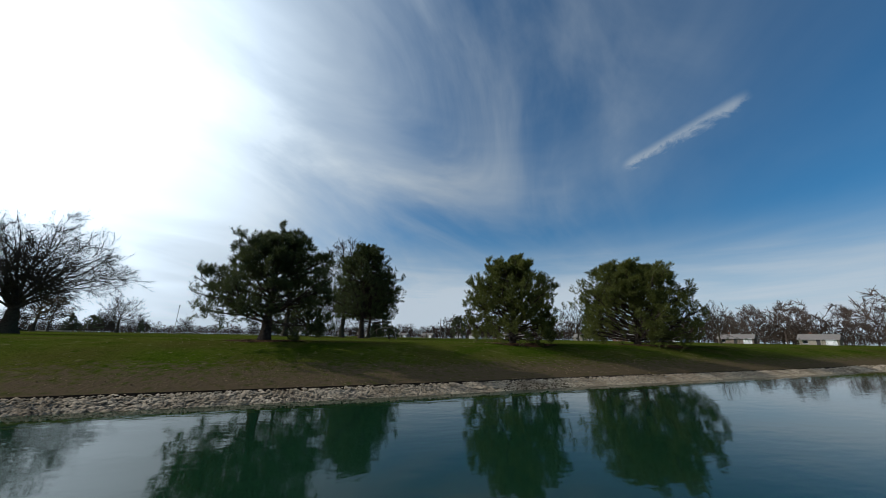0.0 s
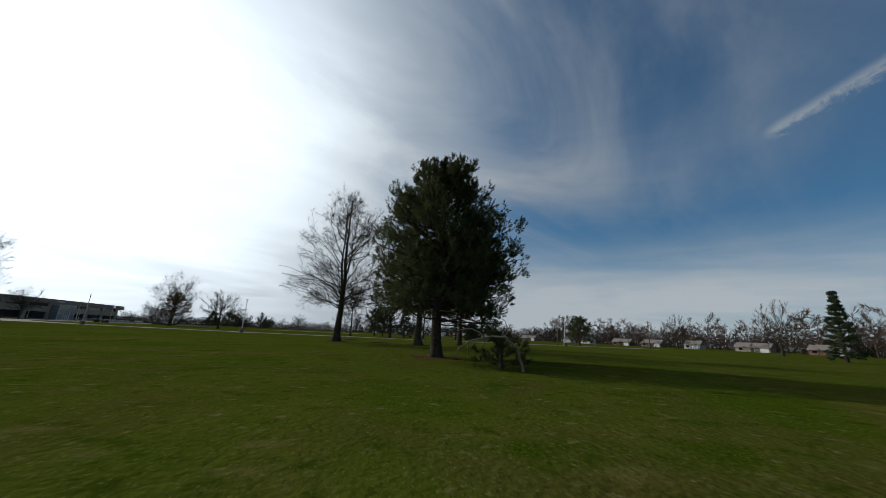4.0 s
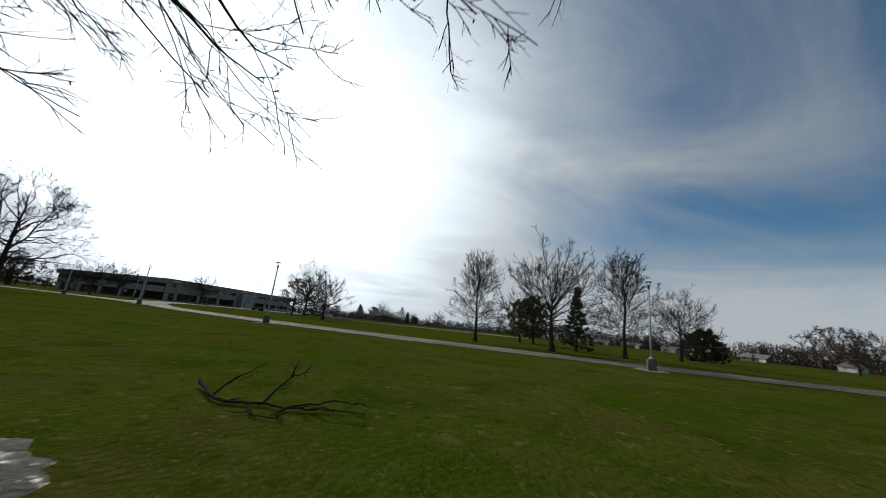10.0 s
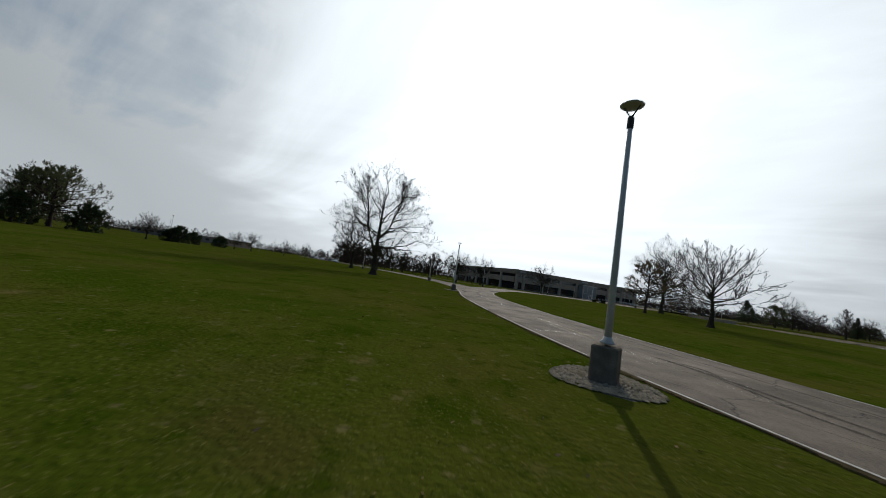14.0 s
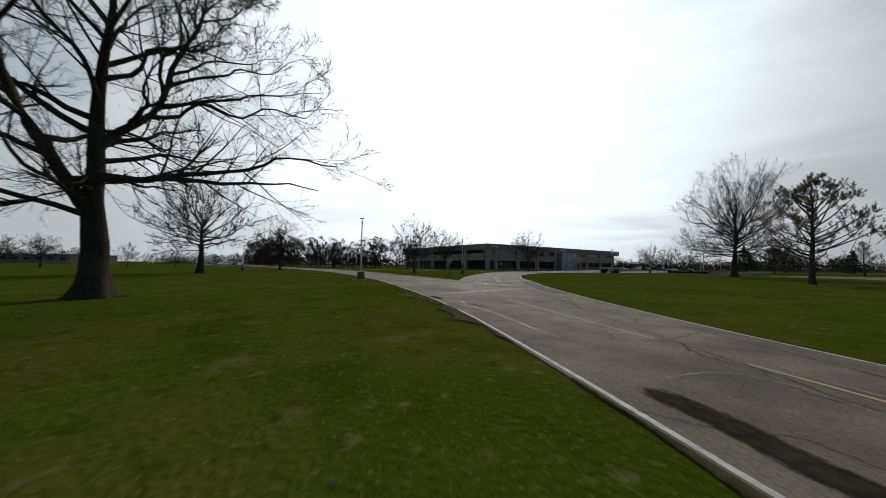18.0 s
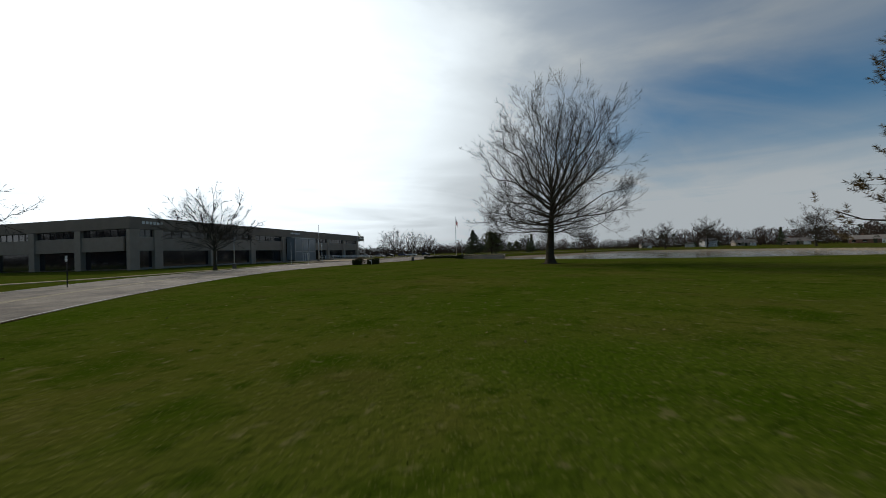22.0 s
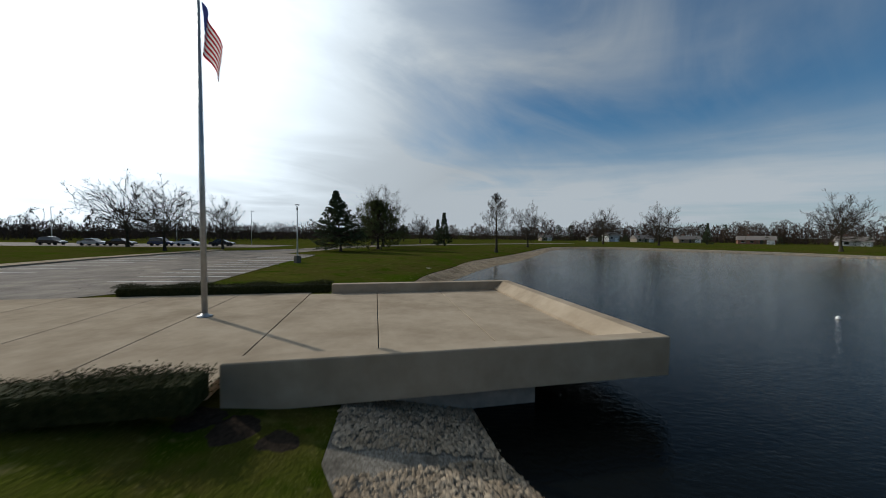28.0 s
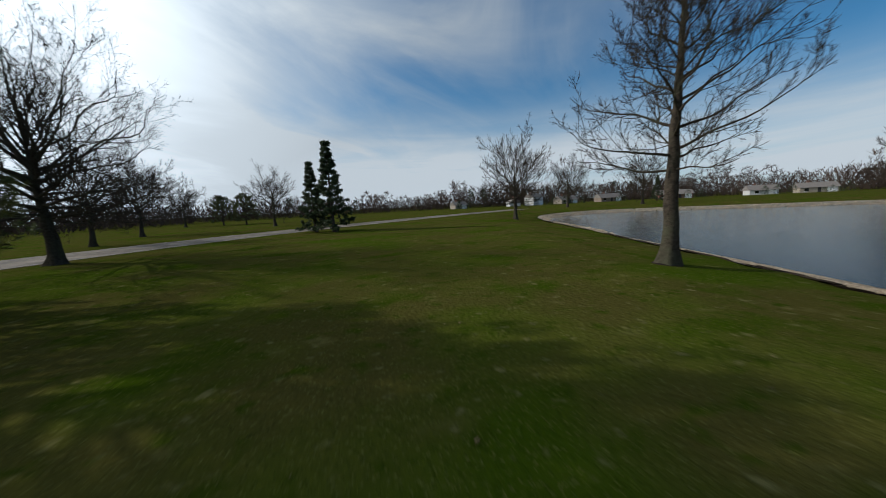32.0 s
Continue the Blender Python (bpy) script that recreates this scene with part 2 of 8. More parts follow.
M["metal"] = material("galvanised_steel", (0.42, 0.42, 0.41), 0.45, metal=0.7, var=(0.34, 0.34, 0.33), scale=6)
M["pole"] = material("painted_steel_pole", (0.55, 0.54, 0.51), 0.55, metal=0.0, var=(0.43, 0.42, 0.39), scale=3)
M["dark_metal"] = material("dark_bronze_metal", (0.035, 0.032, 0.03), 0.5, metal=0.4, var=(0.06, 0.055, 0.05), scale=5)
M["white"] = material("white_paint", (0.78, 0.77, 0.74), 0.7, var=(0.66, 0.64, 0.60), scale=5)
M["bay_white"] = material("white_bay_paint", (0.70, 0.69, 0.65), 0.85, var=(0.45, 0.43, 0.39), scale=4)
M["black"] = material("black_rubber", (0.02, 0.02, 0.02), 0.8)
M["hedge"] = material("clipped_hedge_leaves", (0.022, 0.028, 0.009), 0.85, var=(0.055, 0.052, 0.020), scale=7, spec=0.05)
M["stone"] = material("pale_limestone_riprap", (0.355, 0.274, 0.185), 0.9, var=(0.45, 0.36, 0.255), scale=2.5, var2=(0.19, 0.14, 0.09), scale2=0.8, bump=0.4, bump_scale=25)


def glass_mat(name, tint, rough=0.06):
    mat = bpy.data.materials.new(name)
    mat.use_nodes = True
    b = mat.node_tree.nodes["Principled BSDF"]
    b.inputs["Base Color"].default_value = (*tint, 1)
    b.inputs["Roughness"].default_value = rough
    b.inputs["Specular IOR Level"].default_value = 0.8
    return mat


M["glass_dark"] = glass_mat("dark_tinted_glass", (0.012, 0.014, 0.017))
# pale base colour paints bright reflections into the entrance glass
M["glass_entry"] = glass_mat("entry_glass_painted_reflection", (0.22, 0.235, 0.24), 0.12)


def grass_mat():
    mat = material("lawn_grass", (0.036, 0.052, 0.0045), 0.95, var=(0.054, 0.069, 0.007), scale=7, var2=(0.070, 0.066, 0.012), scale2=0.13, bump=0.9, bump_scale=11, spec=0.0)
    nt = mat.node_tree
    nd, ln = nt.nodes, nt.links
    b = nd["Principled BSDF"]
    src = b.inputs["Base Color"].links[0].from_socket
    geo = [n for n in nd if n.bl_idname == "ShaderNodeNewGeometry"][0]

    def blend(col, scale, lo, hi, target, attr=None):
        if attr:
            at = nd.new("ShaderNodeAttribute")
            at.attribute_name = attr
            nz = nd.new("ShaderNodeTexNoise")
            nz.inputs["Scale"].default_value, nz.inputs["Detail"].default_value = scale, 7
            ln.new(geo.outputs["Position"], nz.inputs["Vector"])
            ad = nd.new("ShaderNodeMath")
            ad.operation = "MULTIPLY_ADD"
            ad.inputs[1].default_value, ad.inputs[2].default_value = 1.0, -0.5
            ln.new(nz.outputs[0], ad.inputs[0])
            sm = nd.new("ShaderNodeMath")
            ln.new(at.outputs["Fac"], sm.inputs[0]), ln.new(ad.outputs[0], sm.inputs[1])
            val = sm.outputs[0]
        else:
            nz = nd.new("ShaderNodeTexNoise")
            nz.inputs["Scale"].default_value, nz.inputs["Detail"].default_value = scale, 6
            ln.new(geo.outputs["Position"], nz.inputs["Vector"])
            val = nz.outputs[0]
        mr = nd.new("ShaderNodeMapRange")
        mr.interpolation_type = "SMOOTHSTEP"
        mr.inputs["From Min"].default_value, mr.inputs["From Max"].default_value = lo, hi
        ln.new(val, mr.inputs["Value"])
        mx = nd.new("ShaderNodeMix")
        mx.data_type = "RGBA"
        ln.new(mr.outputs[0], mx.inputs["Factor"])
        ln.new(col, mx.inputs[6])
        mx.inputs[7].default_value = (*target, 1)
        return mx.outputs[2]

    col = blend(src, 0.42, 0.40, 0.80, (0.052, 0.046, 0.011), attr="dry")
    col = blend(col, 1.1, 0.58, 0.78, (0.098, 0.085, 0.026))
    col = blend(col, 0.5, 0.50, 0.72, (0.026, 0.044, 0.002))
    col = blend(col, 0.17, 0.48, 0.70, (0.034, 0.055, 0.003))
    col = blend(col, 3.4, 0.60, 0.74, (0.105, 0.094, 0.034))
    col = blend(col, 2.3, 0.52, 0.74, (0.026, 0.040, 0.003))
    col = blend(col, 27.0, 0.58, 0.70, (0.098, 0.092, 0.025))
    col = blend(col, 5.0, 0.35, 0.75, (0.085, 0.06, 0.034), attr="bare")
    ln.new(col, b.inputs["Base Color"])
    return mat


M["grass"] = grass_mat()
M["blade"] = material("grass_blades", (0.058, 0.078, 0.006), 0.8, var=(0.085, 0.096, 0.014), scale=3, var2=(0.115, 0.097, 0.03), scale2=0.42, spec=0.0)


def let_through(mat, share):
    """Thin leaves and cloth pass light."""
    nt = mat.node_tree
    nd, ln = nt.nodes, nt.links
    b = nd["Principled BSDF"]
    tr = nd.new("ShaderNodeBsdfTranslucent")
    mx = nd.new("ShaderNodeMixShader")
    mx.inputs[0].default_value = share
    if b.inputs["Base Color"].links:
        ln.new(b.inputs["Base Color"].links[0].from_socket, tr.inputs["Color"])
    ln.new(b.outputs[0], mx.inputs[1]), ln.new(tr.outputs[0], mx.inputs[2])
    ln.new(mx.outputs[0], [k for k in nd if k.bl_idname == "ShaderNodeOutputMaterial"][0].inputs["Surface"])


for leaf, share in (("blade", 0.5), ("needles", 0.35), ("needles_sunlit", 0.4), ("needles_dry", 0.2), ("spruce", 0.25), ("hedge", 0.06)):
    let_through(M[leaf], share)


def asphalt_mat():
    mat = material("worn_asphalt", (0.114, 0.092, 0.070), 0.88, var=(0.220, 0.178, 0.136), scale=0.7, var2=(0.067, 0.054, 0.041), scale2=0.24, bump=0.5, bump_scale=90, spec=0.12, detail=10)
    nt = mat.node_tree
    nd, ln = nt.nodes, nt.links
    b = nd["Principled BSDF"]
    src = b.inputs["Base Color"].links[0].from_socket
    geo = [n for n in nd if n.bl_idname == "ShaderNodeNewGeometry"][0]
    # fine cracks between the cells of a warped voronoi
    nz = nd.new("ShaderNodeTexNoise")
    nz.inputs["Scale"].default_value, nz.inputs["Detail"].default_value = 0.9, 6
    ln.new(geo.outputs["Position"], nz.inputs["Vector"])
    mixv = nd.new("ShaderNodeMix")
    mixv.data_type = "RGBA"
    mixv.blend_type = "ADD"
    mixv.inputs["Factor"].default_value = 2.5
    ln.new(geo.outputs["Position"], mixv.inputs[6]), ln.new(nz.outputs["Color"], mixv.inputs[7])
    vo = nd.new("ShaderNodeTexVoronoi")
    vo.feature = "DISTANCE_TO_EDGE"
    vo.inputs["Scale"].default_value = 0.22
    ln.new(mixv.outputs[2], vo.inputs["Vector"])
    mr = nd.new("ShaderNodeMapRange")
    mr.inputs["From Min"].default_value, mr.inputs["From Max"].default_value = 0.0008, 0.004
    ln.new(vo.outputs["Distance"], mr.inputs["Value"])
    mx = nd.new("ShaderNodeMix")
    mx.data_type = "RGBA"
    ln.new(mr.outputs[0], mx.inputs["Factor"])
    mx.inputs[6].default_value = (0.035, 0.032, 0.03, 1)
    ln.new(src, mx.inputs[7])
    # stone chips in the binder
    chip = nd.new("ShaderNodeTexNoise")
    chip.inputs["Scale"].default_value, chip.inputs["Detail"].default_value = 26.0, 3
    ln.new(geo.outputs["Position"], chip.inputs["Vector"])
    val = nd.new("ShaderNodeMapRange")
    val.inputs["From Min"].default_value, val.inputs["From Max"].default_value = 0.3, 0.7
    val.inputs["To Min"].default_value, val.inputs["To Max"].default_value = 0.62, 1.38
    ln.new(chip.outputs[0], val.inputs["Value"])
    hsv = nd.new("ShaderNodeHueSaturation")
    ln.new(val.outputs[0], hsv.inputs["Value"])
    ln.new(mx.outputs[2], hsv.inputs["Color"])
    ln.new(hsv.outputs[0], b.inputs["Base Color"])
    return mat


M["asphalt"] = asphalt_mat()


def water_mat(name, deep, scale, strength, gloss=0.5):
    mat = bpy.data.materials.new(name)
    mat.use_nodes = True
    nt = mat.node_tree
    nd, ln = nt.nodes, nt.links
    b = nd["Principled BSDF"]
    b.inputs["Base Color"].default_value = (*deep, 1)
    b.inputs["Roughness"].default_value = 0.04
    b.inputs["IOR"].default_value = 1.333
    b.inputs["Specular IOR Level"].default_value = gloss
    geo = nd.new("ShaderNodeNewGeometry")
    mp = nd.new("ShaderNodeMapping")
    mp.inputs["Rotation"].default_value = (0, 0, radians(35))
    mp.inputs["Scale"].default_value = (1.0, 2.2, 1.0)
    ln.new(geo.outputs["Position"], mp.inputs[0])
    prev = None
    for sc, st in ((scale, strength), (scale * 0.13, strength * 0.35)):
        nz = nd.new("ShaderNodeTexNoise")
        nz.inputs["Scale"].default_value, nz.inputs["Detail"].default_value = sc, 4
        ln.new(mp.outputs[0], nz.inputs["Vector"])
        bp = nd.new("ShaderNodeBump")
        bp.inputs["Strength"].default_value, bp.inputs["Distance"].default_value = st, 0.05
        ln.new(nz.outputs[0], bp.inputs["Height"])
        if prev:
            ln.new(prev, bp.inputs["Normal"])
        prev = bp.outputs[0]
    ln.new(prev, b.inputs["Normal"])
    return mat


M["water_calm"] = water_mat("calm_green_pond_water", (0.006, 0.022, 0.010), 1.6, 0.06)
M["mud"] = material("wet_churned_mud", (0.026, 0.022, 0.012), 0.26, var=(0.060, 0.050, 0.026), scale=9, bump=1.0, bump_scale=14, spec=0.4)


def standing_water(mat, scale, lo, hi):
    """Shallow water between clods: patches of gloss over rough mud."""
    nd, ln = mat.node_tree.nodes, mat.node_tree.links
    geo = [k for k in nd if k.bl_idname == "ShaderNodeNewGeometry"][0]
    nz, mr = nd.new("ShaderNodeTexNoise"), nd.new("ShaderNodeMapRange")
    nz.inputs["Scale"].default_value, nz.inputs["Detail"].default_value = scale, 5
    ln.new(geo.outputs["Position"], nz.inputs["Vector"]), ln.new(nz.outputs[0], mr.inputs["Value"])
    mr.inputs["From Min"].default_value, mr.inputs["From Max"].default_value = lo, hi
    mr.inputs["To Min"].default_value, mr.inputs["To Max"].default_value = 0.95, 0.30
    ln.new(mr.outputs[0], nd["Principled BSDF"].inputs["Roughness"])


standing_water(M["mud"], 6.0, 0.57, 0.70)
M["water_ripple"] = water_mat("rippled_blue_pond_water", (0.003, 0.0036, 0.003), 6.5, 0.30, 0.16)


# ---- mesh helpers ----
def mesh_from(name, verts, faces, mat, smooth=False):
    """A mesh from numpy vertices and an (n, 3|4) face array or a list of faces."""
    me = bpy.data.meshes.new(name)
    if isinstance(faces, np.ndarray):
        n, k = faces.shape
        me.vertices.add(len(verts))
        me.vertices.foreach_set("co", np.asarray(verts, np.float32).ravel())
        me.loops.add(n * k)
        me.loops.foreach_set("vertex_index", faces.astype(np.int32).ravel())
        me.polygons.add(n)
        me.polygons.foreach_set("loop_start", np.arange(0, n * k, k, dtype=np.int32))
        me.update(calc_edges=True)
    else:
        me.from_pydata([tuple(v) for v in verts], [], faces)
    if smooth:
        me.polygons.foreach_set("use_smooth", np.ones(len(me.polygons), bool))
    me.materials.append(mat)
    me.update()
    return me


def part(name, me, parent, label=""):
    ob = new(name, me)
    ob.parent = parent
    if label:
        ob["label"] = label
    return ob


def thing(name, place, label, category, group="", kind="", turn=0.0):
    ob = new(name)
    ob.empty_display_size = 0.2
    ob.matrix_basis = pose(*place, 0, 0, turn)
    return tagged(ob, label, category, group, kind)


class Soup:
    """Gathers boxes, tubes and prisms into one mesh."""

    def __init__(self):
        self.v, self.f = [], []

    def add(self, verts, faces):
        o = len(self.v)
        self.v += [tuple(p) for p in verts]
        self.f += [tuple(i + o for i in f) for f in faces]
        return self

    def box(self, c, s, bevel=0.0, turn=0.0):
        hx, hy, hz = s[0] / 2, s[1] / 2, s[2] / 2
        b = min(bevel, hx * 0.9, hy * 0.9, hz * 0.9)
        ca, sa = math.cos(radians(turn)), math.sin(radians(turn))

        def at(x, y, z):
            return (c[0] + x * ca - y * sa, c[1] + x * sa + y * ca, c[2] + z)
        if b <= 0:
            v = [at(x, y, z) for z in (-hz, hz) for x, y in ((-hx, -hy), (hx, -hy), (hx, hy), (-hx, hy))]
            f = [(3, 2, 1, 0), (4, 5, 6, 7)] + [(i, (i + 1) % 4, (i + 1) % 4 + 4, i + 4) for i in range(4)]
        else:
            ring = [(-hx + b, -hy), (hx - b, -hy), (hx, -hy + b), (hx, hy - b), (hx - b, hy), (-hx + b, hy), (-hx, hy - b), (-hx, -hy + b)]
            top = [(x * (hx - b) / hx, y * (hy - b) / hy) for x, y in ring]
            v = [at(x, y, -hz) for x, y in ring] + [at(x, y, hz - b) for x, y in ring] + [at(x, y, hz) for x, y in top]
            f = [tuple(range(7, -1, -1)), tuple(range(16, 24))]
            for r in (0, 8):
                f += [(r + i, r + (i + 1) % 8, r + 8 + (i + 1) % 8, r + 8 + i) for i in range(8)]
        return self.add(v, f)

    def tube(self, pts, radii, n=8, caps=True):
        pts = [Vector(p) for p in pts]
        rings = []
        for i, p in enumerate(pts):
            d = (pts[min(i + 1, len(pts) - 1)] - pts[max(i - 1, 0)]).normalized()
            a = d.orthogonal().normalized() if abs(d.z) < 0.99 else Vector((1, 0, 0))
            a = (a - d * a.dot(d)).normalized()
            e = d.cross(a)
            r = radii[i] if isinstance(radii, (list, tuple)) else radii
            rings.append([p + (a * math.cos(k * math.tau / n) + e * math.sin(k * math.tau / n)) * r for k in range(n)])
        v = [q for ring in rings for q in ring]
        f = [(i * n + k, i * n + (k + 1) % n, (i + 1) * n + (k + 1) % n, (i + 1) * n + k) for i in range(len(pts) - 1) for k in range(n)]
        if caps:
            f += [tuple(range(n - 1, -1, -1)), tuple(range((len(pts) - 1) * n, len(pts) * n))]
        return self.add(v, f)

    def lathe(self, profile, n=16, c=(0, 0, 0)):
        v = [(c[0] + r * math.cos(k * math.tau / n), c[1] + r * math.sin(k * math.tau / n), c[2] + z) for r, z in profile for k in range(n)]
        m = len(profile)
        f = [(i * n + k, i * n + (k + 1) % n, (i + 1) * n + (k + 1) % n, (i + 1) * n + k) for i in range(m - 1) for k in range(n)]
        f += [tuple(range(n - 1, -1, -1)), tuple(range((m - 1) * n, m * n))]
        return self.add(v, f)

    def mesh(self, name, mat, smooth=False):
        return mesh_from(name, self.v, self.f, mat, smooth)


def resample(pts, step):
    p = np.array(pts, float)
    d = np.r_[0, np.cumsum(np.linalg.norm(np.diff(p, axis=0), axis=1))]
    n = max(2, int(d[-1] / step) + 1)
    s = np.linspace(0, d[-1], n)
    return np.stack([np.interp(s, d, p[:, k]) for k in range(p.shape[1])], 1)


def smooth_line(pts, step=1.0, closed=False, rounds=3):
    """Corner cutting, then even steps."""
    p = np.array(pts, float)
    for _ in range(rounds):
        q = np.roll(p, -1, axis=0)
        if closed:
            p = np.stack([0.75 * p + 0.25 * q, 0.25 * p + 0.75 * q], 1).reshape(-1, p.shape[1])
        else:
            mid = np.stack([0.75 * p[:-1] + 0.25 * p[1:], 0.25 * p[:-1] + 0.75 * p[1:]], 1).reshape(-1, p.shape[1])
            p = np.vstack([p[:1], mid, p[-1:]])
    if closed:
        p = np.vstack([p, p[:1]])
    return resample(p, step)

# ---- the lie of the land ----
WATER_1, WATER_2 = -1.28, -1.15
POND_1 = smooth_line([(-60, -30), (-40, -26), (-20, -23.6), (-8, -22.6), (0, -22.1), (8, -21.3), (18, -20.6), (27, -19.8), (34, -18.4), (40, -20),
                      (52, -20), (70, -28), (78, -50), (60, -78), (20, -92), (-30, -88), (-66, -68), (-72, -45)], 2.0, True)
POND_2 = smooth_line([(-120.3, 167), (-121.8, 172), (-122, 180), (-121.3, 187), (-119, 193), (-117.7, 197), (-115, 203), (-111, 210), (-107, 217.5), (-101.8, 230), (-97, 241),
                      (-92, 254), (-85, 264), (-75, 269), (-65, 269), (-56, 262), (-46, 251), (-37, 243), (-30, 228), (-27, 205), (-31, 180), (-45, 160), (-60, 151), (-72, 148.5),
                      (-88, 148), (-98, 150.5), (-105, 153.6), (-110.7, 157.2), (-113.6, 159.2), (-117.1, 161.6), (-119.75, 164.2)], 2.0, True)


def inside(poly, x, y):
    c = np.zeros(x.shape, bool)
    for (x0, y0), (x1, y1) in zip(poly[:-1], poly[1:]):
        if y0 == y1:
            continue
        hit = ((y0 > y) != (y1 > y)) & (x < (x1 - x0) * (y - y0) / (y1 - y0) + x0)
        c ^= hit
    return c


def shore(poly, x, y):
    """Distance to the water's edge: positive on land."""
    d = np.full(x.shape, 1e9)
    for (x0, y0), (x1, y1) in zip(poly[:-1], poly[1:]):
        ex, ey = x1 - x0, y1 - y0
        l2 = ex * ex + ey * ey
        if l2 == 0:
            continue
        k = np.clip(((x - x0) * ex + (y - y0) * ey) / l2, 0, 1)
        d = np.minimum(d, np.hypot(x - x0 - k * ex, y - y0 - k * ey))
    return np.where(inside(poly, x, y), -d, d)


def step(a, b, v):
    k = np.clip((v - a) / (b - a), 0, 1)
    return k * k * (3 - 2 * k)


def bank(d, water, w_rock, h_rock, w_bank):
    """Height beside a pond: bed, stone band, grass slope."""
    z = np.where(d < 0, water - 0.15 - 1.2 * step(0, 6, -d), water - 0.25 + (h_rock + 0.15) * np.clip(d / w_rock, 0, 1))
    top = water + h_rock
    return np.where(d > w_rock, top + (0 - top) * step(0, 1, (d - w_rock) / (w_bank - w_rock)), z)


def band(x, y):
    """Width of the stone band round the north pond."""
    return 1.85 + 1.0 * step(193, 203, y) * (1 - 0.5 * step(214, 240, y)) * (1 - step(-98, -90, x)) + (1 - step(166, 174, y)) * (0.7 * (1 - step(-108, -100, x)) * step(-119.5, -114.5, x) + 1.15 * (1 - step(-119.5, -114.5, x)))


def ground_z(x, y):
    x, y = np.atleast_1d(np.asarray(x, float)), np.atleast_1d(np.asarray(y, float))
    z = np.zeros(x.shape)
    roll = 0.05 * np.sin(x * 0.21 + 1.0) * np.sin(y * 0.17) + 0.03 * np.sin(x * 0.5 + y * 0.43) - 0.09
    near1 = (np.abs(x) < 130) & (y < 15)
    near2 = (x > -150) & (x < 5) & (y > 125) & (y < 300)
    d = np.full(x.shape, 99.0)
    if near1.any():
        d1 = shore(POND_1, x[near1], y[near1])
        z[near1] = bank(d1, WATER_1, 0.68, 0.20, 6.5)
        d[near1] = d1
    if near2.any():
        d2 = shore(POND_2, x[near2], y[near2])
        z[near2] = bank(d2, WATER_2, band(x[near2], y[near2]), 0.62, 9.0)
        d[near2] = np.minimum(d[near2], d2)
    return z + np.maximum(0.45 * roll, -0.022) * step(2, 8, d)


def gz(x, y):
    return float(ground_z(x, y)[0])


def stretched(lo, hi, spacing, far):
    core = np.arange(lo, hi + spacing, spacing)
    out = [spacing]
    while sum(out) < far:
        out.append(out[-1] * 1.35)
    o = np.cumsum(out)
    return np.concatenate([core[0] - o[::-1], core, core[-1] + o])


gx, gy = stretched(-210, 50, 1.4, 2600), stretched(-60, 285, 1.4, 2600)
GX, GY = np.meshgrid(gx, gy)
GZ = ground_z(GX.ravel(), GY.ravel())
nx, ny = len(gx), len(gy)
idx = np.arange(nx * ny).reshape(ny, nx)
gf = np.stack([idx[:-1, :-1], idx[:-1, 1:], idx[1:, 1:], idx[1:, :-1]], -1).reshape(-1, 4)
gme = mesh_from("ground", np.stack([GX.ravel(), GY.ravel(), GZ], 1), gf, M["grass"], True)
att = gme.attributes.new("bare", "FLOAT", "POINT")
d1 = np.full(GX.size, 99.0)
sel = (GY.ravel() < 10) & (np.abs(GX.ravel()) < 120)
d1[sel] = shore(POND_1, GX.ravel()[sel], GY.ravel()[sel])
bare = 0.72 * (1 - step(1.6, 5.6, d1)) * step(-26, -9, GX.ravel() + 3 * np.sin(GY.ravel()))
att.data.foreach_set("value", bare.astype(np.float32))
dry = 0.42 + 0.26 * step(120, 165, GY.ravel()) + 0.14 * (1 - step(-30, 0, GY.ravel())) + 0.10 * step(-30, 0, GX.ravel()) * (1 - step(40, 60, GY.ravel()))
gme.attributes.new("dry", "FLOAT", "POINT").data.foreach_set("value", dry.astype(np.float32))
d2 = np.full(GX.size, 99.0)
sel = (GX.ravel() > -150) & (GX.ravel() < 5) & (GY.ravel() > 125) & (GY.ravel() < 300)
d2[sel] = shore(POND_2, GX.ravel()[sel], GY.ravel()[sel])
ground = tagged(new("ground", gme), "wide green park lawn with olive and worn brown patches", "lawn", kind="structure")


# ---- flat sheets: water, asphalt, concrete ----
def sheet(name, outline, z, mat, label, category, thick=0.0):
    from mathutils.geometry import tessellate_polygon
    p = [Vector((x, y, 0)) for x, y in outline]
    tris = tessellate_polygon([p])
    v = [(q.x, q.y, z) for q in p]
    f = []
    for t in tris:
        a, b, c = (p[i] for i in t)
        f.append(tuple(t) if (b - a).cross(c - a).z > 0 else tuple(reversed(t)))
    if thick:
        n = len(v)
        v += [(q.x, q.y, z - thick) for q in p]
        area = sum(p[i].x * p[(i + 1) % n].y - p[(i + 1) % n].x * p[i].y for i in range(n))
        for i in range(n):
            j = (i + 1) % n
            f.append((i, i + n, j + n, j) if area > 0 else (i, j, j + n, i + n))
    return tagged(new(name, mesh_from(name, v, f, mat)), label, category, kind="structure")


sheet("water_south", POND_1[:-1], WATER_1, M["water_calm"], "calm dark green pond water mirroring the pines", "water")
sheet("water_north", POND_2[:-1], WATER_2, M["water_ripple"], "dark blue rippled pond water beside the plaza", "water")

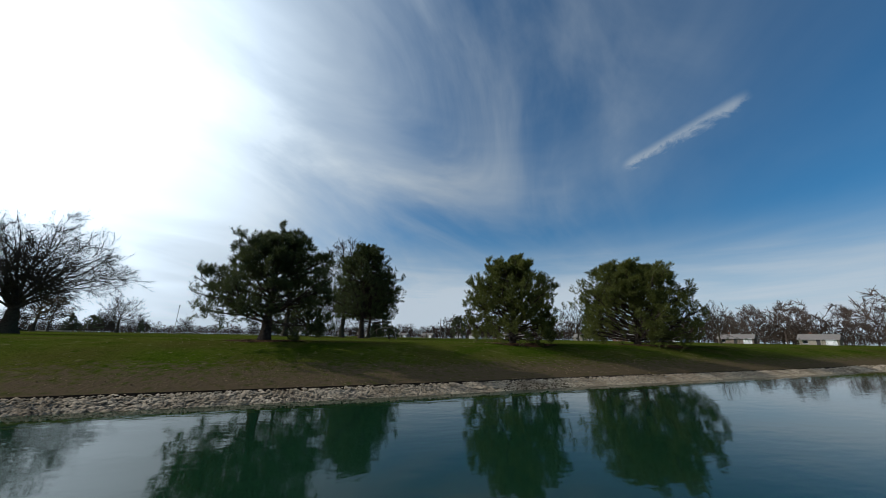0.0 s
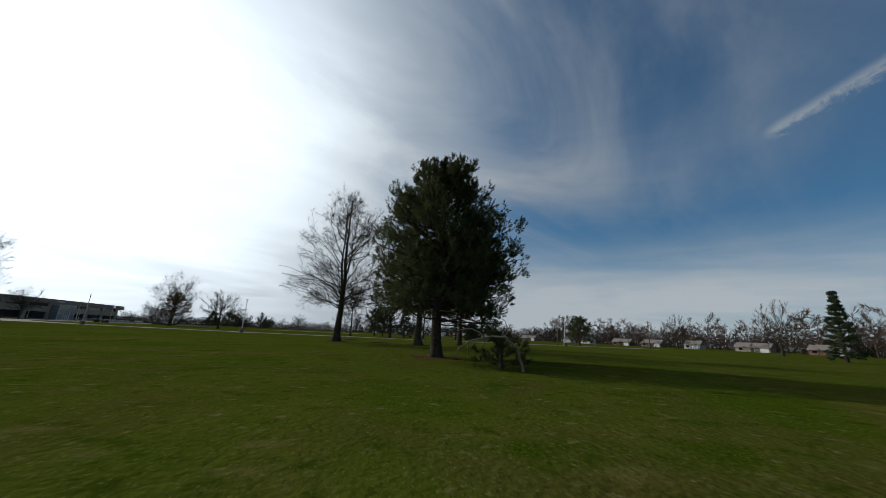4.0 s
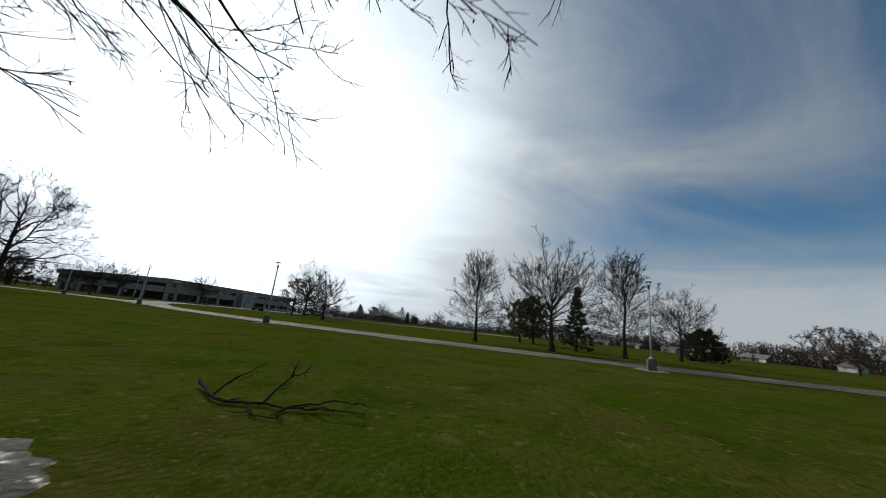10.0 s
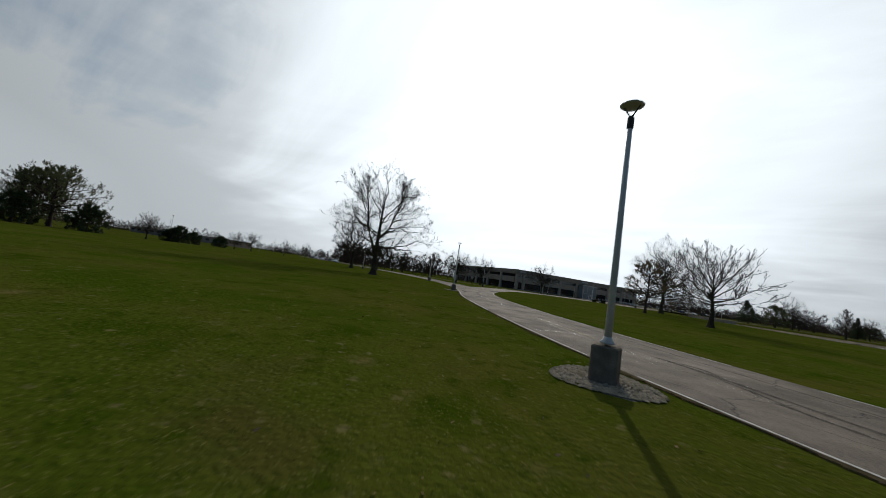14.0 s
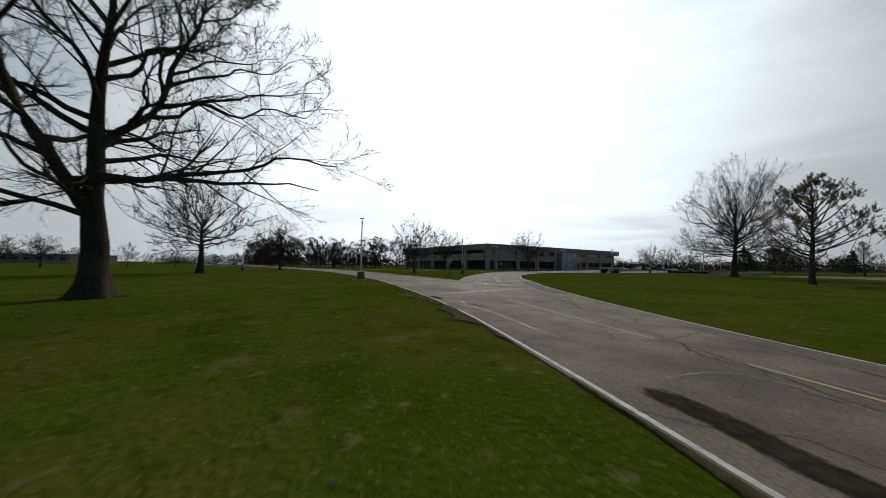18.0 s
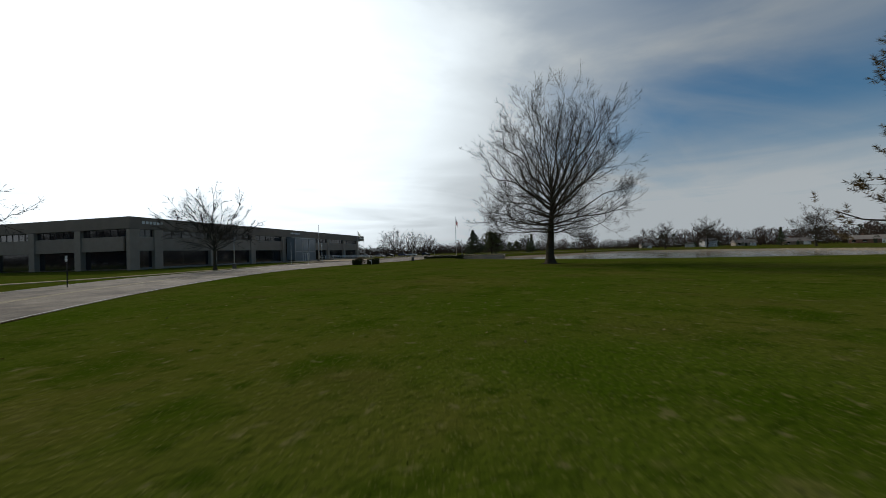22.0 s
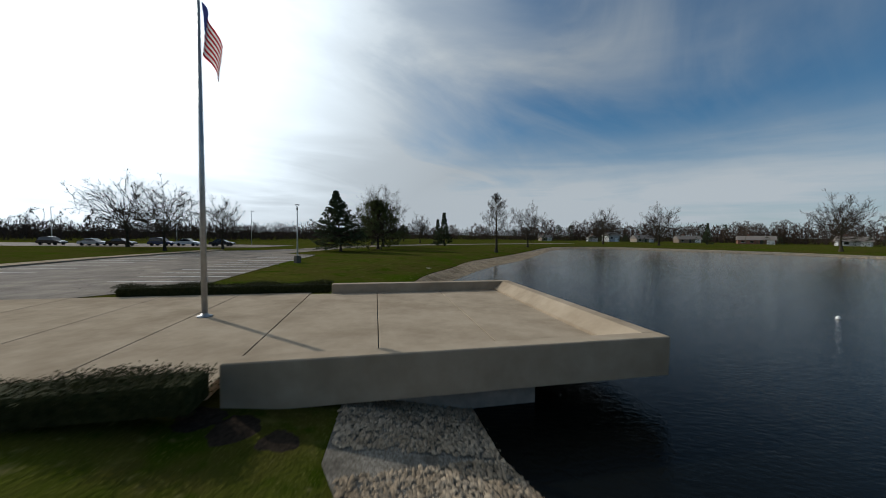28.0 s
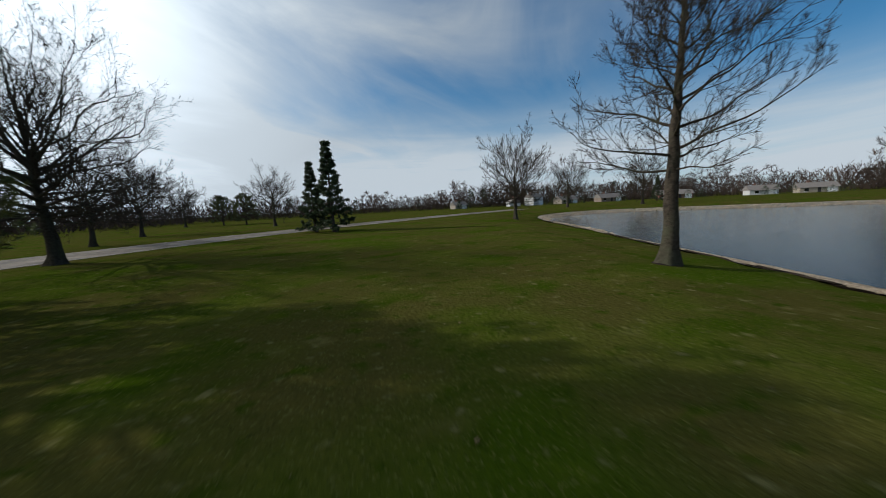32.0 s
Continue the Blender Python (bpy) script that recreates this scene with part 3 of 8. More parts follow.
SOUTH_EDGE = smooth_line([(62, 77.5), (45, 70), (25, 63.5), (12, 60), (0, 57), (-10, 55.3), (-20, 54.3), (-32, 53.8), (-40, 54.3), (-50, 55.6), (-57, 56.85), (-60, 57.75),
                          (-68, 59.8), (-77, 61.7), (-90, 62.6), (-97, 62.8)], 1.0)
BRANCH_S = smooth_line([(-97, 62.8), (-115, 62.3), (-145, 57.5), (-178, 48), (-230, 30)], 2.0)
BRANCH_N = smooth_line([(-232, 37), (-180, 55.5), (-150, 64.5), (-123, 68.4), (-107, 69.6), (-94, 70.2)], 2.0)
WEST_EDGE = smooth_line([(-94, 70.2), (-99, 72.8), (-111, 80.8), (-123, 89.8), (-130, 95.5), (-136, 103), (-140, 112), (-144, 122), (-147.5, 128)], 1.0)
KERB_LINE = [(-150, 141), (-151.5, 149), (-147.2, 150.5), (-146, 156), (-148.5, 165), (-153.5, 168), (-156, 183), (-158, 194), (-158, 212)]
DRIVE_W = smooth_line([(-158, 212), (-152, 217), (-149.5, 222), (-148.5, 229), (-146, 238), (-139, 248), (-130, 258), (-117, 268.5), (-98, 282.5), (-73, 298)], 1.5)
DRIVE_E = smooth_line([(-70, 292), (-95, 277), (-114, 263), (-126, 253), (-134, 243.5), (-139.5, 235), (-142.5, 227), (-143.5, 216), (-144.5, 209)], 1.5)
LOT_E = [(-144, 206), (-139.5, 204.8), (-138.7, 201), (-138, 193.5), (-136, 183.5), (-135, 178.5), (-135.3, 176.8), (-138.6, 172.2), (-139.2, 162.3), (-138.6, 159.5),
         (-132.8, 158.5), (-132, 154), (-131, 149), (-130.4, 143)]
NORTH_EDGE = smooth_line([(-130.4, 143), (-130.6, 128), (-129.3, 117), (-126, 109), (-121, 101), (-116, 94.8), (-110, 89.1), (-105, 84.95), (-98, 80.15), (-93.5, 77.8), (-91, 76.35), (-84, 72.2),
                          (-77, 68.7), (-70, 65.6), (-63, 63.4), (-55, 61.8), (-44, 60.5), (-32, 60.2), (-20, 60.9), (-10, 62), (0, 63.6), (12, 66.4), (25, 70), (45, 77), (59, 84)], 1.0)
road_outline = [tuple(p) for p in np.vstack([SOUTH_EDGE, BRANCH_S[1:], BRANCH_N, WEST_EDGE[1:], KERB_LINE, DRIVE_W[1:], DRIVE_E, LOT_E, NORTH_EDGE[1:]])]
ROAD_Z = 0.0
road = sheet("road", road_outline, ROAD_Z, M["asphalt"], "worn grey-brown asphalt drive and car park with cracks", "road", 0.2)


def ribbon(name, line, off0, off1, z, mat, parent, label=""):
    p = np.asarray(line, float)
    d = np.gradient(p, axis=0)
    d /= np.linalg.norm(d, axis=1)[:, None]
    nrm = np.stack([-d[:, 1], d[:, 0]], 1)
    a, b = p + nrm * off0, p + nrm * off1
    n = len(p)
    v = np.vstack([np.c_[a, np.full(n, z)], np.c_[b, np.full(n, z)]])
    i = np.arange(n - 1)
    f = np.stack([i, i + 1, i + 1 + n, i + n], 1)
    if off1 < off0:
        f = f[:, ::-1]
    return part(name, mesh_from(name, v, f, mat), parent, label)


def worn_mat(name, base, var, scale=5.0, lo=0.30, hi=0.75, rough=0.88, bump=0.3, most=1.0):
    """Paint or dirt that has worn off in flecks: solid along its middle, broken toward its sides."""
    mat = material(name, base, rough, var=var, scale=scale, bump=bump, bump_scale=60, detail=10)
    nt = mat.node_tree
    nd, ln = nt.nodes, nt.links
    at = nd.new("ShaderNodeAttribute")
    at.attribute_name = "fade"
    geo = [k for k in nd if k.bl_idname == "ShaderNodeNewGeometry"][0]
    total = at.outputs["Fac"]
    for sc, amount in ((scale * 1.6, 0.9), (scale * 0.35, 0.5)):
        nz = nd.new("ShaderNodeTexNoise")
        nz.inputs["Scale"].default_value, nz.inputs["Detail"].default_value, nz.inputs["Roughness"].default_value = sc, 8, 0.65
        ln.new(geo.outputs["Position"], nz.inputs["Vector"])
        k = nd.new("ShaderNodeMath")
        k.operation = "MULTIPLY_ADD"
        k.inputs[1].default_value, k.inputs[2].default_value = amount, -0.5 * amount
        ln.new(nz.outputs[0], k.inputs[0])
        ad = nd.new("ShaderNodeMath")
        ln.new(total, ad.inputs[0]), ln.new(k.outputs[0], ad.inputs[1])
        total = ad.outputs[0]
    mr = nd.new("ShaderNodeMapRange")
    mr.interpolation_type = "SMOOTHSTEP"
    mr.inputs["From Min"].default_value, mr.inputs["From Max"].default_value, mr.inputs["To Max"].default_value = lo, hi, most
    ln.new(total, mr.inputs["Value"])
    tr, mx = nd.new("ShaderNodeBsdfTransparent"), nd.new("ShaderNodeMixShader")
    ln.new(mr.outputs[0], mx.inputs[0]), ln.new(tr.outputs[0], mx.inputs[1]), ln.new(nd["Principled BSDF"].outputs[0], mx.inputs[2])
    ln.new(mx.outputs[0], [k for k in nd if k.bl_idname == "ShaderNodeOutputMaterial"][0].inputs["Surface"])
    return mat


M["edge_paint"] = worn_mat("worn_white_edge_paint", (0.60, 0.58, 0.53), (0.33, 0.31, 0.27), 6.0, 0.36, 0.82)
M["centre_paint"] = worn_mat("worn_yellow_centre_paint", (0.44, 0.36, 0.18), (0.26, 0.22, 0.14), 5.0, 0.30, 0.70)
# the pale base also paints sun glare onto tar-sealed seams
M["wear_glare"] = worn_mat("pale_seam_wear_and_glare", (0.30, 0.255, 0.20), (0.17, 0.145, 0.112), 4.0, 0.42, 1.1, 0.42, most=0.65)
M["dark_wear"] = worn_mat("dark_worn_asphalt", (0.040, 0.034, 0.027), (0.075, 0.063, 0.050), 3.0, 0.42, 1.15, most=0.75)
M["dark_grit"] = worn_mat("dark_edge_grit", (0.026, 0.022, 0.017), (0.060, 0.050, 0.038), 7.0, 0.28, 0.78, 0.95, 0.9)
M["new_asphalt"] = worn_mat("dark_newer_asphalt", (0.040, 0.037, 0.034), (0.060, 0.055, 0.050), 2.0, 0.25, 0.6)
M["scuff"] = worn_mat("pale_scuffed_asphalt", (0.22, 0.188, 0.15), (0.15, 0.128, 0.10), 3.0, 0.45, 1.25, most=0.45)


def stroke(name, pts, w, mat, label="", z=0.0, full=False, jitter=0.0, seed=0):
    """A worn stroke on the asphalt, w wide; full: solid nearly to its sides."""
    line = smooth_line(pts, max(0.12, w * 0.4)) if len(pts) < 40 else np.asarray(pts, float)
    if jitter:
        line = line + np.cumsum(np.random.default_rng(seed).normal(size=line.shape) * jitter, axis=0)
    d = np.gradient(line, axis=0)
    d /= np.maximum(np.linalg.norm(d, axis=1), 1e-6)[:, None]
    nrm = np.stack([-d[:, 1], d[:, 0]], 1)
    n = len(line)
    ends = np.clip(np.minimum(np.arange(n), n - 1 - np.arange(n)) / max(2.0, 0.12 * n), 0, 1)
    rows, fade = [], []
    for o, fd in ((-0.5, 0.45 if full else 0.0), (-0.25, 1.0 if full else 0.62), (0.0, 1.0), (0.25, 1.0 if full else 0.62), (0.5, 0.45 if full else 0.0)):
        rows.append(np.c_[line + nrm * (o * w), np.full(n, ROAD_Z + 0.006 + z)])
        fade.append(fd * ends if not full else fd * np.minimum(1, ends * 3))
    V = np.stack(rows, 1).reshape(-1, 3)
    i, j = np.meshgrid(np.arange(n - 1), np.arange(4), indexing="ij")
    a = (i * 5 + j).ravel()
    me = mesh_from(name, V, np.stack([a, a + 5, a + 6, a + 1], 1)[:, ::-1], M[mat])
    me.attributes.new("fade", "FLOAT", "POINT").data.foreach_set("value", np.stack(fade, 1).ravel().astype(np.float32))
    return part(name, me, road, label)


def worn_edges(lines, seed):
    """White edge lines broken into the stretches that still hold paint."""
    rg = np.random.default_rng(seed)
    for line in lines:
        fine = resample(line, 0.3)
        d = np.gradient(fine, axis=0)
        d /= np.linalg.norm(d, axis=1)[:, None]
        fine = fine + np.stack([-d[:, 1], d[:, 0]], 1) * -0.10
        # no paint is left where the edge has broken away
        gone = ((fine[:, 1] < 63) & (((fine[:, 0] > -81.6) & (fine[:, 0] < -78.6)) | ((fine[:, 0] > -68.5) & (fine[:, 0] < -64.0))))
        i = 0
        while i < len(fine) - 3:
            k = int(rg.integers(14, 90))
            seg = fine[i:i + k][~gone[i:i + k]]
            if len(seg) > 4:
                stroke("edge_line", resample(seg, 0.3) if len(seg) >= 40 else seg, 0.06 + 0.03 * rg.random(), "edge_paint", "worn white edge line", full=True)
            i += k + int(rg.integers(1, 6))


worn_edges((SOUTH_EDGE, BRANCH_S, BRANCH_N, WEST_EDGE, NORTH_EDGE, DRIVE_W, DRIVE_E), 15)


# ---- trees ----
def unit(a):
    return a / np.maximum(np.linalg.norm(a, axis=-1, keepdims=True), 1e-9)


def tubes(P, Rr, sides):
    """Tubes along N polylines P (N, m, 3) with radii (N, m)."""
    N, m, _ = P.shape
    T = np.empty_like(P)
    T[:, 1:-1] = P[:, 2:] - P[:, :-2]
    T[:, 0], T[:, -1] = P[:, 1] - P[:, 0], P[:, -1] - P[:, -2]
    T = unit(T)
    ref = np.where(np.abs(T[..., 2:3]) > 0.9, np.array([1.0, 0, 0]), np.array([0, 0, 1.0]))
    A = unit(np.cross(T, ref))
    B = np.cross(T, A)
    k = np.arange(sides) * math.tau / sides
    V = P[:, :, None] + Rr[:, :, None, None] * (A[:, :, None] * np.cos(k)[:, None] + B[:, :, None] * np.sin(k)[:, None])
    base = (np.arange(N) * m * sides)[:, None, None] + (np.arange(m - 1) * sides)[None, :, None]
    a = base + np.arange(sides)
    b = base + (np.arange(sides) + 1) % sides
    F = np.stack([a, b, b + sides, a + sides], -1).reshape(-1, 4)
    return V.reshape(-1, 3), F


def sprout(rng, P, Rr, per, lo, hi, angle, length, ratio, m, wobble, lift, taper=0.25, az_up=0.0):
    """Children along polylines. length: array per parent or scalar; angle in degrees at lo and hi."""
    N, pm, _ = P.shape
    pi = np.repeat(np.arange(N), per)
    n = len(pi)
    u = lo + (hi - lo) * rng.random(n)
    s = u * (pm - 1)
    i = np.minimum(s.astype(int), pm - 2)
    fr = (s - i)[:, None]
    O = P[pi, i] * (1 - fr) + P[pi, i + 1] * fr
    T = unit(P[pi, i + 1] - P[pi, i])
    R0 = (Rr[pi, i] * (1 - fr[:, 0]) + Rr[pi, i + 1] * fr[:, 0]) * ratio
    rv = unit(rng.normal(size=(n, 3)) + np.array([0, 0, az_up]))
    side = unit(rv - T * (rv * T).sum(1, keepdims=True))
    k = (u - lo) / max(hi - lo, 1e-6)
    ang = np.radians(angle[0] + (angle[1] - angle[0]) * k + rng.normal(size=n) * 7)[:, None]
    D = T * np.cos(ang) + side * np.sin(ang)
    L = (np.asarray(length)[pi] if np.ndim(length) else length) * (0.6 + 0.55 * rng.random(n)) * (1.0 - 0.45 * k)
    return bend(rng, O, D, L, R0, m, wobble, lift, taper)


def bend(rng, O, D, L, R0, m, wobble, lift, taper):
    n = len(O)
    Q = np.empty((n, m, 3))
    Q[:, 0] = O
    d = D.copy()
    for j in range(1, m):
        d = unit(d + rng.normal(size=(n, 3)) * wobble + np.array([0, 0, 1.0]) * (lift if np.ndim(lift) == 0 else np.asarray(lift)[:, None]))
        Q[:, j] = Q[:, j - 1] + d * (L / (m - 1))[:, None]
    rr = R0[:, None] * np.linspace(1, taper, m)[None, :]
    return Q, rr


def fitted(sets, radius, height):
    """Scales branch sets to a crown of that radius and height."""
    Q = np.vstack([p.reshape(-1, 3) for p in sets])
    fr = radius / np.percentile(np.hypot(Q[:, 0], Q[:, 1]), 98.5)
    fz = height / np.percentile(Q[:, 2], 99.6)
    return [p * np.array([fr, fr, fz]) for p in sets], fz


def slivers(P, width):
    """Flat two-triangle strips for the finest twigs: P (N, 2, 3)."""
    D = P[:, 1] - P[:, 0]
    ref = np.random.default_rng(len(P)).normal(size=D.shape)
    w = unit(np.cross(D, ref)) * width
    V = np.stack([P[:, 0] - w, P[:, 0] + w, P[:, 1] + w * 0.4, P[:, 1] - w * 0.4], 1).reshape(-1, 3)
    return V, np.arange(len(V)).reshape(-1, 4)


ENVELOPE = {"oak": ((0, 0.10, 0.25, 0.5, 0.75, 0.92, 1), (0.78, 1.0, 1.0, 0.90, 0.70, 0.44, 0.08)),
            "fan": ((0, 0.12, 0.3, 0.45, 0.65, 0.82, 0.94, 1), (0.66, 0.90, 1.0, 0.98, 0.82, 0.60, 0.34, 0.06)),
            "vase": ((0, 0.12, 0.35, 0.6, 0.82, 0.94, 1), (0.8, 1.0, 1.0, 0.88, 0.6, 0.34, 0.06)),
            "spread": ((0, 0.12, 0.3, 0.5, 0.7, 0.86, 0.95, 1), (0.78, 1.0, 0.98, 0.92, 0.76, 0.52, 0.30, 0.06)),
            "oval": ((0, 0.10, 0.25, 0.45, 0.7, 0.88, 0.96, 1), (0.6, 0.95, 1.0, 0.92, 0.76, 0.52, 0.32, 0.06)), "dome": ((0, 0.12, 0.35, 0.6, 0.82, 0.94, 1), (0.86, 1.0, 1.0, 0.88, 0.62, 0.38, 0.1)),
            "young": ((0, 0.15, 0.35, 0.5, 0.7, 0.88, 1), (0.62, 0.95, 1.0, 0.90, 0.60, 0.30, 0.05))}
# leader's top, stretch of trunk that bears limbs, limb slope at its foot and top, how much a limb arches, thickness share
HABIT = {"oak": (0.95, 0.86, 8, 64, 12, 0.21), "fan": (0.56, 0.66, 8, 84, -8, 0.34), 
         "spread": (0.80, 0.70, 2, 78, 4, 0.34), "oval": (0.86, 0.72, 12, 72, -6, 0.24), "vase": (0.42, 0.6, 14, 84, 14, 0.36), "dome": (0.34, 0.6, 16, 80, 18, 0.25), "young": (1.0, 0.9, 14, 62, -10, 0.22)}


def strips(P, width):
    """Flat strips along N polylines for the finest twigs."""
    N, m, _ = P.shape
    ref = np.random.default_rng(N).normal(size=(N, 1, 3))
    w = unit(np.cross(P[:, -1:] - P[:, :1], ref)) * (np.linspace(1, 0.45, m) * width)[None, :, None]
    V = np.stack([P - w, P + w], 2).reshape(-1, 3)
    b = (np.arange(N) * m * 2)[:, None] + (np.arange(m - 1) * 2)[None, :]
    F = np.stack([b, b + 1, b + 3, b + 2], -1).reshape(-1, 4)
    return V, F


def grow(rng, tips, roots, root_len, dirs, alpha, turn_cost):
    """Links each tip to the branch node that reaches it cheapest: returns nodes and parents."""
    n0, n = len(roots), len(tips)
    P = np.empty((n0 + n, 3))
    Dn = np.empty((n0 + n, 3))
    length = np.empty(n0 + n)
    par = np.full(n0 + n, -1)
    P[:n0], Dn[:n0], length[:n0] = roots, dirs, root_len
    for k in range(n):
        m = n0 + k
        v = tips[k] - P[:m]
        d = np.sqrt((v * v).sum(1)) + 1e-6
        cosv = (v * Dn[:m]).sum(1) / d
        fall = np.maximum(-v[:, 2] / d - 0.12, 0)
        cost = d * (1 + turn_cost * (1 - cosv) + 1.2 * fall) + alpha * length[:m]
        i = int(np.argmin(cost))
        P[m], par[m] = tips[k], i
        Dn[m] = unit(0.55 * Dn[i] + v[i] / d[i])
        length[m] = length[i] + d[i]
    return P, par


def arc(O, C, T, m):
    """Curves from O to T drawn toward C: (N, m, 3)."""
    t = np.linspace(0, 1, m)[None, :, None]
    return O[:, None] * (1 - t) ** 2 + 2 * C[:, None] * t * (1 - t) + T[:, None] * t * t


def crook(rng, P, amount):
    """Bends and kinks along branches, in proportion to their length."""
    N, m, _ = P.shape
    L = np.linalg.norm(P[:, -1] - P[:, 0], axis=1)[:, None, None]
    t = np.linspace(0, 1, m)[None, :, None]
    a, b = rng.normal(size=(N, 1, 3)), rng.normal(size=(N, 1, 3))
    w = np.sin(t * math.pi * (1.5 + rng.random((N, 1, 1)))) * a + np.sin(t * math.pi * (3 + 3 * rng.random((N, 1, 1)))) * b * 0.6
    kink = np.cumsum(rng.normal(size=P.shape) * 0.16, axis=1)
    kink -= kink[:, :1]
    return P + L * amount * (w * np.minimum(t * 3, 1) + kink)


def tree_meshes(name, seed, height, radius, trunk_r, clear, habit="oak", n=(38, 9, 6, 5, 2), bark="bark", fine=0.009, skew=(0, 0), low=None, limbs=14, rough=1.0, leaves=0, stems=0, twist=0.022, droop=0.0, floor=0.0):
    """Trunk, limbs, branches and twigs of a bare tree inside the habit's envelope: oak (straight leader, low limbs droop), fan (limbs rise from one place), spread (stems beside a leader, wide low limbs), vase (wide and arching), dome (few long arching limbs), young."""
    rng = np.random.default_rng(seed)
    low = clear * 0.75 if low is None else low

    def clears(P):
        """Branches that stay above the browsing height once out from the trunk."""
        return ~((np.hypot(P[..., 0], P[..., 1]) > 1.2) & (P[..., 2] < floor)).any(1)
    ek, er = ENVELOPE[habit]
    lead, span, e0, e1, bow, share = HABIT[habit]
    top = max(lead * height, clear * 1.02)
    m = 16
    tp = np.zeros((m, 3))
    tp[:, :2] = np.cumsum(rng.normal(size=(m, 2)) * 0.0035 * top, axis=0)
    tp[:, :2] -= np.linspace(0, 1, m)[:, None] * tp[-1:, :2] * 0.5
    tp[:, 2] = np.linspace(0, 1, m) * top - 0.1
    tp[:, :2] += np.array(skew) * np.maximum(tp[:, 2:] - clear, 0) * 0.5
    zc = np.clip((tp[:, 2] - clear) / max(top - clear, 0.1), 0, 1)
    prof = trunk_r * (1.0 - 0.22 * np.minimum(np.maximum(tp[:, 2], 0) / clear, 1)) * (1 - 0.90 * zc ** 0.75)
    S, SR, saz = [tp], [prof], [None]
    for k in range(stems):
        # stems that rise beside or instead of the leader
        a = seed + k * math.tau / stems + rng.normal() * 0.25
        z0 = clear + ((0.10 if habit == "oak" else 0.01) + 0.16 * k) * (height - clear)
        O = np.array([np.interp(z0, tp[:, 2], tp[:, i]) for i in range(3)])
        zt = height * (0.80 + 0.10 * rng.random()) if habit != "oak" else height * (0.92 - 0.08 * k)
        q = radius * (0.24 if habit == "oak" else 0.42) * (0.85 + 0.3 * rng.random())
        T = np.array([q * math.cos(a) + skew[0] * (zt - clear), q * math.sin(a) + skew[1] * (zt - clear), zt])
        C = O + np.array([math.cos(a), math.sin(a), 0]) * q * (0.75 if habit == "oak" else 0.9) + np.array([0, 0, (zt - z0) * 0.34])
        c = crook(rng, arc(O[None], C[None], T[None], m), 0.02)[0]
        r0 = min(np.interp(z0, tp[:, 2], prof) * 0.72, trunk_r * 0.62)
        S.append(c), SR.append(r0 * (1 - 0.86 * np.linspace(0, 1, m) ** 0.85)), saz.append(a)
    # limbs: foot, slope and reach to the envelope
    n1 = n[0]
    f = (np.arange(n1) + rng.random(n1)) / n1
    f = f ** {"oak": 1.75, "young": 0.9}.get(habit, 1.0)
    O, az, lr = np.empty((n1, 3)), np.empty(n1), np.empty(n1)
    for i in range(n1):
        j = i % (stems + 1) if stems and f[i] > (0.25 if habit == "oak" else 0.0) else 0
        c, r = S[j], SR[j]
        z = clear + (top - clear) * span * f[i] if j == 0 else c[0, 2] + (c[-1, 2] - c[0, 2]) * (0.08 + 0.80 * f[i])
        O[i] = [np.interp(z, c[:, 2], c[:, q]) for q in range(3)]
        lr[i] = np.interp(z, c[:, 2], r)
        az[i] = i * 2.4 + seed + rng.normal() * 0.25 if saz[j] is None else saz[j] + rng.normal() * 1.5
    slope = np.degrees(np.arcsin(np.sin(np.radians(e0)) + (np.sin(np.radians(e1)) - np.sin(np.radians(e0))) * f)) if habit in ("fan", "vase", "spread", "dome") else e0 + (e1 - e0) * f ** 0.9
    el = np.radians(slope + rng.normal(size=n1) * (7 if habit != "oak" else 11))
    D = np.stack([np.cos(az) * np.cos(el), np.sin(az) * np.cos(el), np.sin(el)], 1)
    s = np.linspace(0.15, 1.25 * max(height, radius), 160)
    W = O[:, None] + D[:, None] * s[None, :, None]
    kz = (W[..., 2] - low) / (height - low)
    off = np.maximum(W[..., 2:] - clear, 0) * np.array(skew)
    q = W[..., :2] - off
    wa = np.arctan2(q[..., 1], q[..., 0])
    lobe = 1 + rough * (0.12 * np.sin(2 * wa + seed) + 0.09 * np.sin(3 * wa - 2 * seed + 4 * kz) + 0.06 * np.sin(5 * wa + 9 * kz + seed))
    ok = (np.hypot(q[..., 0], q[..., 1]) < radius * np.interp(np.clip(kz, 0, 1), ek, er) * lobe) & (kz < 1) & (W[..., 2] > low * 0.6)
    first = np.where(ok.all(1), len(s) - 1, np.argmin(ok, axis=1))
    L = np.maximum(s[first] * (0.74 + 0.20 * rng.random(n1)), 0.16 * radius)
    rise = np.radians(bow) * (1 - 0.6 * f)
    D0 = np.stack([np.cos(az) * np.cos(el + rise), np.sin(az) * np.cos(el + rise), np.sin(el + rise)], 1)
    P1 = crook(rng, arc(O, O + D0 * (L * 0.5)[:, None], O + D * L[:, None], 15), twist)
    r1 = np.minimum(trunk_r * share * (L / L.max()) ** 0.9, lr * 0.72)[:, None] * (1 - 0.88 * np.linspace(0, 1, 15) ** 0.8)[None]
    r1 = np.maximum(r1, fine * 1.5)
    P1, r1, L = P1[clears(P1)], r1[clears(P1)], L[clears(P1)]
